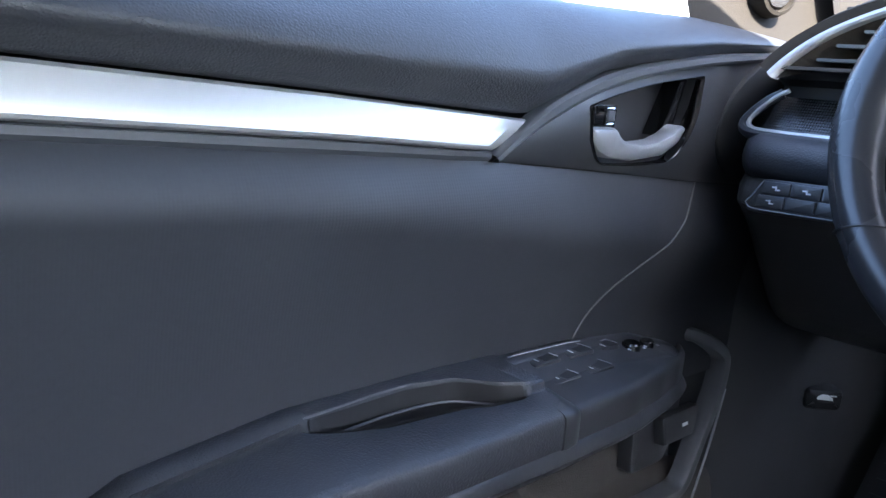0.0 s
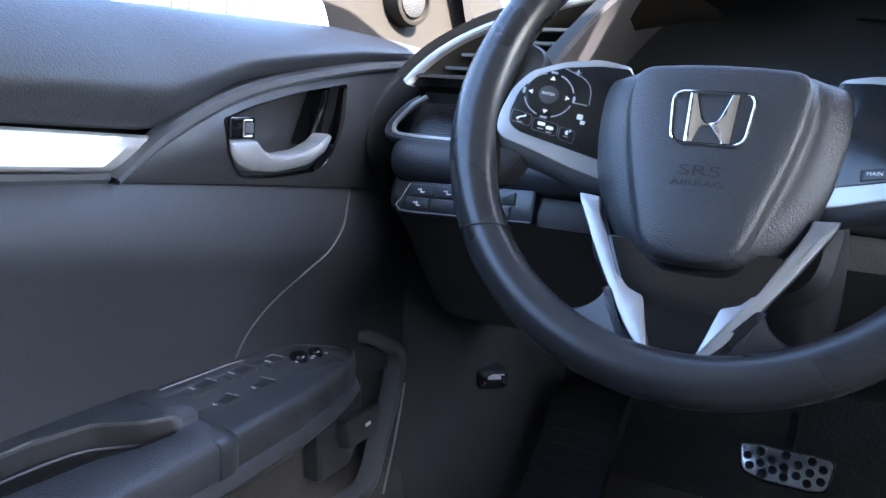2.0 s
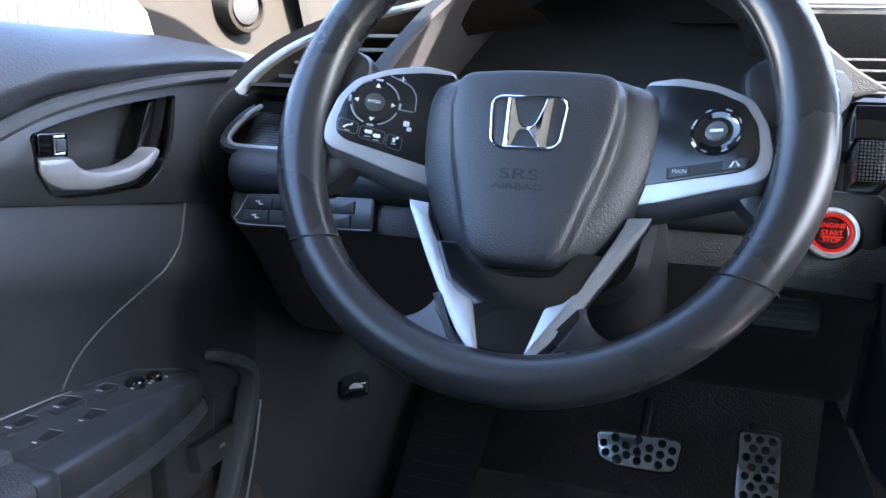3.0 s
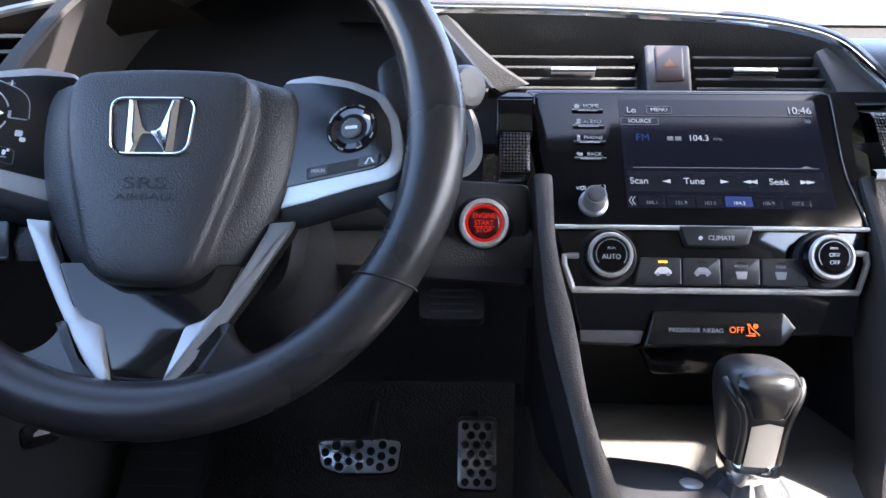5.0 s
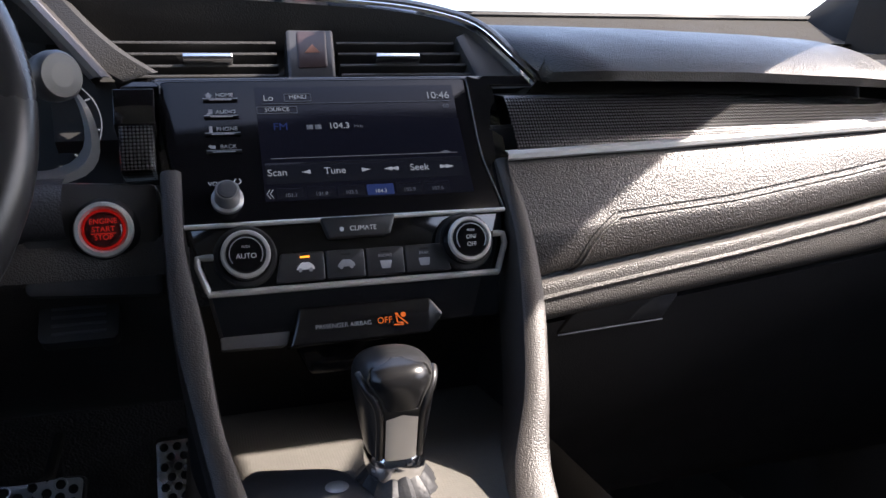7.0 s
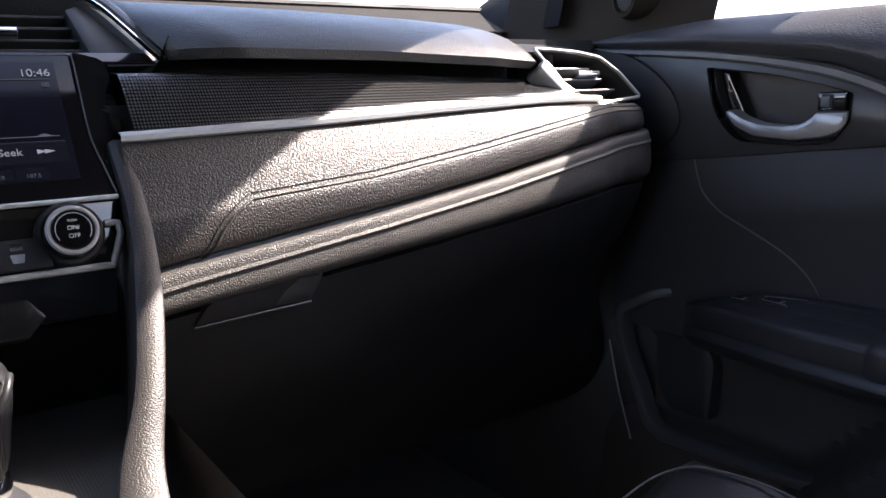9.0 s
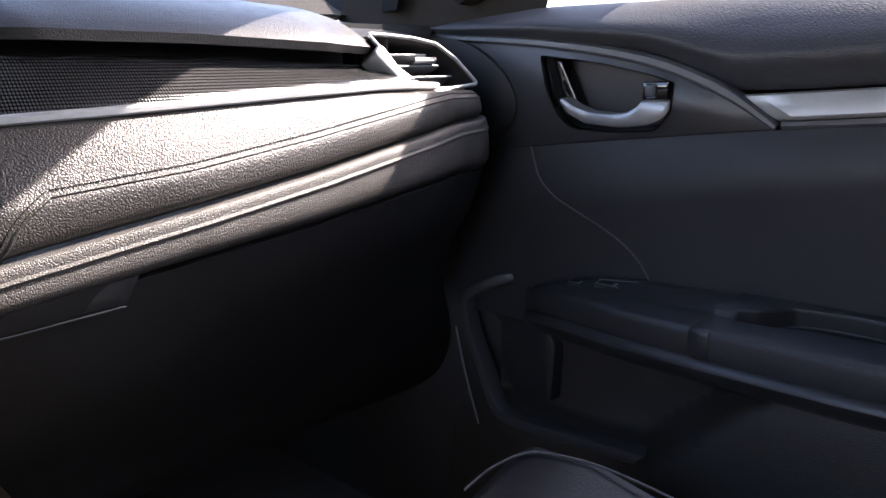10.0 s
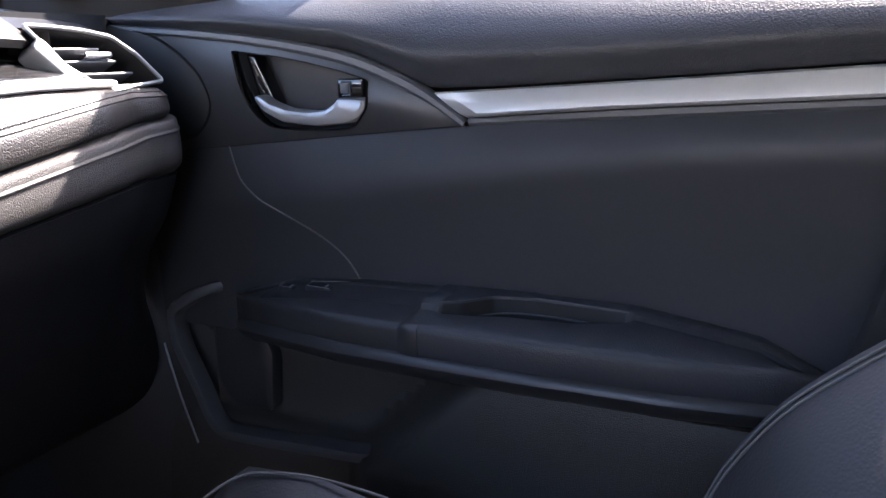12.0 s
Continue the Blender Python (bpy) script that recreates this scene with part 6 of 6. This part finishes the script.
for s in (-1, 1):
    a0 = math.radians(-33.5 if s > 0 else 213.5)
    o = Vector((math.cos(a0), math.sin(a0), 0))
    t = Vector((-math.sin(a0), math.cos(a0), 0))
    c = Vector((0.1655 * math.cos(a0), 0.1655 * math.sin(a0), -0.008))
    part("rim_seam", tube([WF @ (c + o * math.cos(a) * 0.0178 + Vector((0, 0, 1)) * math.sin(a) * 0.0158 + t * s * 0.006 * math.cos(a)) for a in np.linspace(-0.6, math.pi + 0.6, 24)], 0.0007, 6), M_DTHREAD, wheel, "dark leather seam")
for lo, hi in ((12, 58), (122, 168), (-26, 4), (176, 206)):
    n = max(6, int((hi - lo) * 1.1))
    st = []
    for k in range(n):
        a = math.radians(lo + (hi - lo) * k / (n - 1))
        r = 0.1655 - 0.0150
        p = Vector((r * math.cos(a), r * math.sin(a), -0.0045))
        q = Vector(((r + 0.0022) * math.cos(a + 0.012), (r + 0.0022) * math.sin(a + 0.012), 0.0))
        st.append(tube([WF @ p, WF @ q], 0.0005, 5))
    part("rim_stitches", joined(st), M_THREAD, wheel, "grey stitches along the inner rim")
spokes = [o for o in wheel.children if o.name.startswith("spoke") and "root" not in o.name]
lsp, rsp = spokes[0], spokes[1]
D = 0.0012
LF, CL = SPF[-1], (-0.1165, 0.0115)
for a in range(4):
    q = a * math.pi / 2
    part("pad_arc", tube([LF @ Vector((CL[0] + 0.0165 * math.cos(k), CL[1] + 0.0165 * math.sin(k), D)) for k in np.linspace(q + 0.30, q + 1.27, 10)], 0.0005, 5), M_GREYPRINT, lsp)
    c, sn = math.cos(q), math.sin(q)
    u, v = CL[0] + 0.0128 * c, CL[1] + 0.0128 * sn
    part("pad_arrow", slab(LF, [(u + 0.0017 * c, v + 0.0017 * sn), (u - 0.0014 * c - 0.0018 * sn, v - 0.0014 * sn + 0.0018 * c), (u - 0.0014 * c + 0.0018 * sn, v - 0.0014 * sn - 0.0018 * c)], D - 0.0004, D + 0.0004, 0.0001), M_WHITE, lsp)
    u, v = CL[0] + 0.0172 * c, CL[1] + 0.0172 * sn
    part("pad_mark", slab(LF, rounded(rect(u, v, 0.0048 if a % 2 else 0.0016, 0.0016 if a % 2 else 0.0048), 0.0006), D - 0.0004, D + 0.0004, 0.0001), M_GREYPRINT, lsp)
part("pad_dish", spun(LF @ Matrix.Translation((*CL, D)), [(0.0172, -0.001), (0.0150, 0.0004), (0.0100, -0.0002), (0.0072, -0.0004)], 40), M_KEYPAD, lsp, "round black four-way pad")
part("enter_key", spun(LF @ Matrix.Translation((*CL, D)), [(0.0068, -0.001), (0.0066, 0.0010), (0.0054, 0.0014)], 28), M_PLASTIC, lsp)
text("ENTER", LF, CL[0], CL[1], 0.0031, M_WHITE, lsp, D + 0.0016)
# call, voice and display keys in thin outlined fields
for u0, u1, v0, v1 in ((-0.1380, -0.1240, -0.0145, -0.0040), (-0.1225, -0.1050, -0.0180, -0.0070), (-0.1035, -0.0930, -0.0210, -0.0095)):
    part("key_outline", tube([LF @ Vector((u, v, D)) for u, v in rounded([(u0, v0 + 0.002), (u1, v0), (u1, v1 - 0.002), (u0, v1)], 0.002)], 0.00025, 4, closed=True), M_SATIN, lsp)
part("phone_mark", tube([LF @ Vector((-0.1312 + du, -0.0088 + dv, D)) for du, dv in ((-0.0026, -0.0020), (-0.0016, -0.0006), (0.0004, 0.0006), (0.0022, 0.0008), (0.0028, 0.0020))], [0.0009, 0.0006, 0.0005, 0.0006, 0.0009], 6), M_WHITE, lsp)
for u, v, w, h in ((-0.1165, -0.0108, 0.0052, 0.0026), (-0.1105, -0.0128, 0.0050, 0.0026), (-0.1165, -0.0144, 0.0042, 0.0007), (-0.1105, -0.0160, 0.0040, 0.0007), (-0.1312, -0.0126, 0.0040, 0.0006), (-0.0985, -0.0135, 0.0020, 0.0034), (-0.0985, -0.0165, 0.0034, 0.0007), (-0.0965, -0.0118, 0.0016, 0.0020), (-0.0925, -0.0002, 0.0042, 0.0040), (-0.0900, -0.0040, 0.0034, 0.0030), (-0.1010, 0.0322, 0.0040, 0.0007), (-0.1010, 0.0322, 0.0007, 0.0040), (-0.0945, 0.0092, 0.0100, 0.0007)):
    part("key_mark", slab(LF, rounded(rect(u, v, w, h), 0.0010), D - 0.0005, D + 0.0003, 0.0001), M_WHITE if h > 0.001 else M_GREYPRINT, lsp)
part("volume_arc", tube([LF @ Vector((u, v, D)) for u, v in spline([(-0.1100, 0.0335), (-0.0960, 0.0285), (-0.0900, 0.0215), (-0.0885, 0.0100)], 20)], 0.00035, 5), M_GREYPRINT, lsp)
RF2 = SPF[1]
RW = RF2 @ Matrix.Translation((0.1140, 0.0068, D))
dial = part("cruise_ring", spun(RW, [(0.0158, -0.001), (0.0156, 0.0012), (0.0140, 0.0020), (0.0130, 0.0006), (0.0075, -0.0004)], 40), M_GLOSS, rsp, "glossy black cruise ring")
part("cruise_cap", spun(RW, [(0.0066, -0.001), (0.0064, 0.0016), (0.0050, 0.0022)], 30), M_SATIN, dial)
part("cruise_label", slab(RW, rounded(rect(0, 0, 0.0078, 0.0020), 0.0008), 0.0020, 0.0026, 0.0001), M_WHITE, dial)
for a in range(4):
    for k in (-0.36, 0.36):
        q = a * math.pi / 2 + 0.785 + k
        part("ring_mark", tube([RW @ Vector((0.0144 * math.cos(q + e), 0.0144 * math.sin(q + e), 0.0021)) for e in (-0.13, 0.0, 0.13)], 0.0005, 5), M_GREYPRINT, dial)
band_o = [(0.0880, -0.0242), (0.1330, -0.0178), (0.1345, -0.0108), (0.0870, -0.0165)]
strip = part("key_strip", slab(RF2, rounded(band_o, 0.001), -0.004, D + 0.0003, 0.0003), M_BLACK, rsp, "black strip with two keys")
for u0, u1 in ((0.0890, 0.1010), (0.1200, 0.1325)):
    q = lambda u, k: (u, -0.0242 + (u - 0.0880) * 0.142 + 0.0010 + k * 0.0060)
    part("cruise_key", slab(RF2, rounded([q(u0, 0), q(u1, 0), q(u1, 1), q(u0, 1)], 0.001), 0.0, D + 0.0009, 0.0003), M_PLASTIC, strip)
text("MAIN", RF2, 0.0950, -0.0192, 0.0036, M_WHITE, strip, D + 0.0013)
part("lane_mark", joined([slab(RF2, [(0.1235, -0.0170), (0.1250, -0.0168), (0.1266, -0.0130), (0.1258, -0.0130)], D, D + 0.0012, 0.0001), slab(RF2, [(0.1285, -0.0164), (0.1300, -0.0162), (0.1276, -0.0130), (0.1268, -0.0130)], D, D + 0.0012, 0.0001)]), M_WHITE, strip)

# ---- stalks ----
wiper = part("wiper_stalk", tube([(-0.31, -0.095, 0.690), (-0.25, -0.104, 0.706), (-0.186, -0.108, 0.7205)], [0.007, 0.0075, 0.011], 14), M_PLASTIC, column, "black wiper stalk")
part("stalk_cap", spun(axes((-0.1835, -0.1085, 0.7210), (0.75, 0.66, 0.1), (-0.2, -0.1, 1)), [(0.0142, -0.006), (0.0152, 0.0), (0.0148, 0.006), (0.0128, 0.0090), (0.007, 0.0096)], 30), M_SATIN, wiper, "round grey stalk end")
part("turn_stalk", tube([(-0.42, -0.11, 0.665), (-0.455, -0.118, 0.662), (-0.492, -0.125, 0.658)], [0.007, 0.008, 0.009], 12), M_PLASTIC, column, "black turn signal stalk")

# ---- passenger vent and dash end ----
pv = thing("side_vent", (0.59, -0.03, 0.69), "dark outer air vent with chrome surround", "air vent")
PVF = axes((0.59, -0.040, 0.690), (1, -0.02, 0), (0, 0.45, 1))
vo = [(-0.058, 0.040), (-0.035, 0.039), (0.000, 0.036), (0.030, 0.030), (0.052, 0.012), (0.0705, -0.0145), (0.0685, -0.0175), (0.03, -0.021), (0.012, -0.0245), (0.0, -0.0255), (-0.034, 0.002)]
vo = rounded(vo, 0.004)
part("vent_frame", tube([PVF @ Vector((u, v, 0.002)) for u, v in vo], 0.0022, 8, closed=True), M_SPOKE, pv, "satin chrome surround")
part("throat", loft([[PVF @ Vector((u * k - 0.0 * k, v * k, d)) for u, v in vo] for k, d in ((1.0, 0.002), (0.95, -0.012), (0.9, -0.04), (0.2, -0.045))], close_profile=True), M_BLACK, pv)
for k in range(4):
    v = -0.017 + k * 0.0125
    a, b = -0.018 - 0.010 * k, 0.058 - 0.014 * k
    part("vent_slat", slab(PVF, rect((a + b) / 2, v, b - a, 0.0026), -0.026, -0.004, 0.001), M_SATIN, pv, "dark vent slat")
part("vent_tab", slab(PVF, rounded(rect(0.008, 0.012, 0.030, 0.0048), 0.001), -0.01, 0.003, 0.001), M_CHROME, pv, "chrome vent tab")
part("vent_bridge", slab(PVF, rounded([(-0.060, 0.018), (-0.050, 0.028), (-0.044, 0.023), (-0.028, -0.008), (0.004, -0.027), (-0.010, -0.031), (-0.036, -0.014)], 0.004), -0.02, 0.006, 0.003), M_SILVER, pv, "silver bridge between decor and vent")
# end body of the dash next to the passenger door
rows = []
for k, (x, back) in enumerate(((0.545, 0.0), (0.60, 0.004), (0.635, 0.010), (0.660, 0.022), (0.678, 0.045), (0.690, 0.09))):
    rows.append([(x, y + back, z) for y, z in spline([(0.20, 0.775), (0.05, 0.752), (-0.004, 0.738), (-0.022, 0.728), (-0.055, 0.668), (-0.066, 0.662), (-0.078, 0.650), (-0.082, 0.638), (-0.074, 0.624), (-0.068, 0.616), (-0.062, 0.600), (-0.03, 0.55), (0.03, 0.46)], 40)])
part("dash_end", loft([[(x, y + 0.02, z - 0.010) for x, y, z in r if z > 0.7365] for r in rows]), M_PLASTIC, dash, "dark rounded end of the dashboard", sharp=60)
part("dash_end", loft([[(x, y + 0.03, z) for x, y, z in r if z < 0.667] for r in rows]), M_PLASTIC, dash, "dark rounded lower end of the dashboard", sharp=60)
mirror_rows = [[(-p[0], p[1] + (0.03 if p[2] > 0.655 else 0.004), p[2]) for p in r] for r in rows[2:]]
part("dash_end", loft(mirror_rows), M_PLASTIC, dash, "dark rounded end of the dashboard", sharp=60)
for s, (base, P, fr, O, wall, wide, edge) in ((-1, driver), (1, passenger)):
    ring = spline([(0.06, 0.735), (0.0, 0.722), (-0.030, 0.708), (-0.050, 0.694), (-0.068, 0.676), (-0.0775, 0.649), (-0.064, 0.626), (-0.036, 0.610), (0.02, 0.602)], 36)
    part("end_foam", slab(fr, O(rounded(ring, 0.001, 1)), -0.02, 0.0105, 0.002), M_RUBBER, dash, "black foam between dash end and door")
part("end_backing", box(0.50, 0.745, 0.055, 0.075, 0.52, 0.744, 0.004), M_BLACK, dash, "black backing behind the outer vent")
edge_line = tab([(0.40, -0.665), (0.435, -0.673), (0.485, -0.688), (0.535, -0.699), (0.60, -0.712)])
part("rear_edge", loft([[(0.690, edge_line(z), z), (0.684, edge_line(z) - 0.004, z), (0.680, edge_line(z) - 0.02, z), (0.686, -1.18, z)] for z in np.linspace(0.40, 0.60, 12)]), M_RUBBER, passenger[0], "black rear edge of the door panel")
# stitch line and welt on the leather pad
def on_lea(x, z):
    pts = [(y + round_end(x), z) for y, z in f_lea(x)]
    zs = [p[1] for p in pts][::-1]
    ysv = [p[0] for p in pts][::-1]
    return float(np.interp(z, zs, ysv))


path = [(x, STI(x) + 0.002) for x in np.linspace(0.655, 0.192, 122)] + spline([(0.192, STI(0.192) + 0.002), (0.178, 0.606), (0.168, 0.596), (0.160, 0.584), (0.150, 0.574)], 16)[1:]
part("welt", tube([(x, on_lea(x, z) - 0.0002, z) for x, z in path], 0.0012, 6), M_PADDASH, dash, "raised welt")
st = []
for i in range(0, len(path) - 1):
    (xa, za), (xb, zb) = path[i], path[i + 1]
    t = Vector((xb - xa, zb - za)).normalized()
    nn = Vector((-t.y, t.x)) if t.x > 0 else Vector((t.y, -t.x))
    q = [(xa + (xb - xa) * f + nn.x * 0.0042, za + (zb - za) * f + nn.y * 0.0042) for f in (0.1, 0.78)]
    st.append(tube([(x, on_lea(x, z) - 0.0004, z) for x, z in q], 0.0006, 5))
part("stitches", joined(st), M_DTHREAD, dash, "row of dark stitches")
# glovebox handle: recess shade as a black plate, lit end grey, fine lower lip
gh = axes((0.21, -0.103, 0.535), (1, 0.03, 0.12), (0, -0.45, 1))
gx = part("glovebox_handle", slab(gh, rounded([(-0.0690, 0.0045), (-0.0572, 0.0212), (-0.0475, 0.0238), (0.008, 0.0225), (0.0345, 0.0185), (0.0233, -0.0052)], [0.002, 0.006, 0.004, 0.006, 0.004, 0.003]), -0.012, 0.0030, 0.0012), M_BLACK, glove, "black plate painting the shaded glovebox handle recess")
part("handle_scoop", slab(gh, rounded([(-0.0079, 0.0010), (0.0011, 0.0127), (0.0120, 0.0200), (0.0340, 0.0180), (0.0233, -0.0045)], 0.002), 0.0, 0.0038, 0.0012), M_PLASTIC, gx, "grey plate painting the lit end of the handle scoop")
part("handle_lip", tube([gh @ Vector((u, v, 0.0036)) for u, v in ((-0.0690, 0.0042), (-0.0186, -0.0010), (0.0233, -0.0057))], 0.0011, 6), M_PLASTIC, gx, "fine lower lip of the handle")

# ---- passenger seat ----
seat = thing("passenger_seat", (0.37, -0.5, 0.12), "black leather passenger seat with grey stitching", "car seat")


def cushion_row(y, z, k):
    out = []
    for u in np.linspace(-1, 1, 28):
        b = 0.030 * max(0, abs(u) - 0.55) / 0.45
        dz = 0.0 if abs(u) < 0.86 else -0.11 * ((abs(u) - 0.86) / 0.14) ** 1.6
        out.append((0.352 + 0.195 * k * u, y, z + b + dz))
    return out


part("cushion", loft([cushion_row(-0.226, 0.20, 0.84), cushion_row(-0.218, 0.29, 0.89), cushion_row(-0.226, 0.333, 0.92), cushion_row(-0.248, 0.350, 0.955), cushion_row(-0.31, 0.352, 0.985), cushion_row(-0.40, 0.335, 1.0), cushion_row(-0.75, 0.30, 1.0)]), M_SEAT, seat, "padded leather seat cushion", sharp=80)
pip = spline([(0.44, -0.232, 0.3510), (0.470, -0.236, 0.3610), (0.497, -0.250, 0.3690), (0.507, -0.275, 0.3720), (0.5125, -0.33, 0.3735), (0.515, -0.45, 0.362)], 30)
part("cushion_stitch", tube(pip, 0.0011, 6), M_THREAD, seat, "grey stitched piping")
ed = [(-0.575, 0.34), (-0.597, 0.395), (-0.6135, 0.435), (-0.641, 0.477), (-0.672, 0.508), (-0.700, 0.532), (-0.75, 0.575), (-0.80, 0.65), (-0.85, 0.80)]
es = spline(ed, 40)
rows = []
for y, z in es:
    rows.append([(0.555, y - 0.10, z - 0.06), (0.56, y - 0.03, z - 0.01), (0.548, y + 0.001, z + 0.002), (0.530, y - 0.001, z + 0.001), (0.50, y - 0.010, z - 0.006), (0.46, y - 0.028, z - 0.022), (0.40, y - 0.055, z - 0.05), (0.25, y - 0.07, z - 0.07)])
part("backrest", loft(rows), M_SEAT, seat, "black leather backrest bolster", sharp=70)
for o in (0.0, 0.0035):
    part("backrest_stitch", tube([(0.5375 - o * 2, y + 0.0012 - o * 0.3, z + 0.0018 - o * 0.3) for y, z in es], 0.0009, 6), M_THREAD, seat, "grey double stitching")

# ---- beyond the windows ----
mir = thing("side_mirror", (0.895, -0.15, 0.85), "dark side mirror housing outside the passenger window", "side mirror")
rows = []
for k in np.linspace(-1, 1, 21):
    e = max(0.02, 1 - abs(k) ** 3.2) ** (1 / 3.2)
    rows.append([(0.905 + 0.108 * k, -0.165 + 0.055 * e * math.copysign(abs(math.cos(a)) ** 0.6, math.cos(a)), 0.880 + 0.080 * e * math.copysign(abs(math.sin(a)) ** 0.6, math.sin(a))) for a in np.linspace(0, 2 * math.pi, 33)[:-1]])
bm = loft(rows, close_profile=True, cap=True)
part("housing", bm, M_PLASTIC, mir)
part("stalk", tube([(0.84, -0.13, 0.86), (0.80, -0.09, 0.83), (0.77, -0.05, 0.81)], 0.014, 10), M_PLASTIC, mir)

wall_m = mat("white_render_wall", (0.72, 0.72, 0.70), 0.8, mottle=0.15)
bld = thing("shed", (-9, 6, -0.35), "pale shed with dark upright door panels", "building")
part("wall", box(-14.2, -14.0, -6, 22, -0.35, 4.2, 0.01), wall_m, bld)
for i, y in enumerate((7.0, 9.2, 11.4, 13.6)):
    part("door_panel", box(-14.0, -13.95, y, y + 1.5, -0.35, 3.4, 0.01), mat("dark_shutter", (0.07, 0.075, 0.08), 0.5), bld, "dark ribbed shutter")
    for k in range(6):
        part("rib", box(-13.95, -13.9, y + 0.1 + k * 0.25, y + 0.16 + k * 0.25, -0.35, 3.4, 0.005), M_SATIN, bld)
lawn = bmesh.new()
bmesh.ops.create_grid(lawn, x_segments=2, y_segments=2, size=1)
for v in lawn.verts:
    v.co = Vector((9 + v.co.x * 5.5, v.co.y * 60, -0.34))
tagged(part("lawn", lawn, mat("green_lawn", (0.09, 0.17, 0.03), 0.9, mottle=0.5)), "green mown lawn beside the parking ground", "lawn", kind="structure")
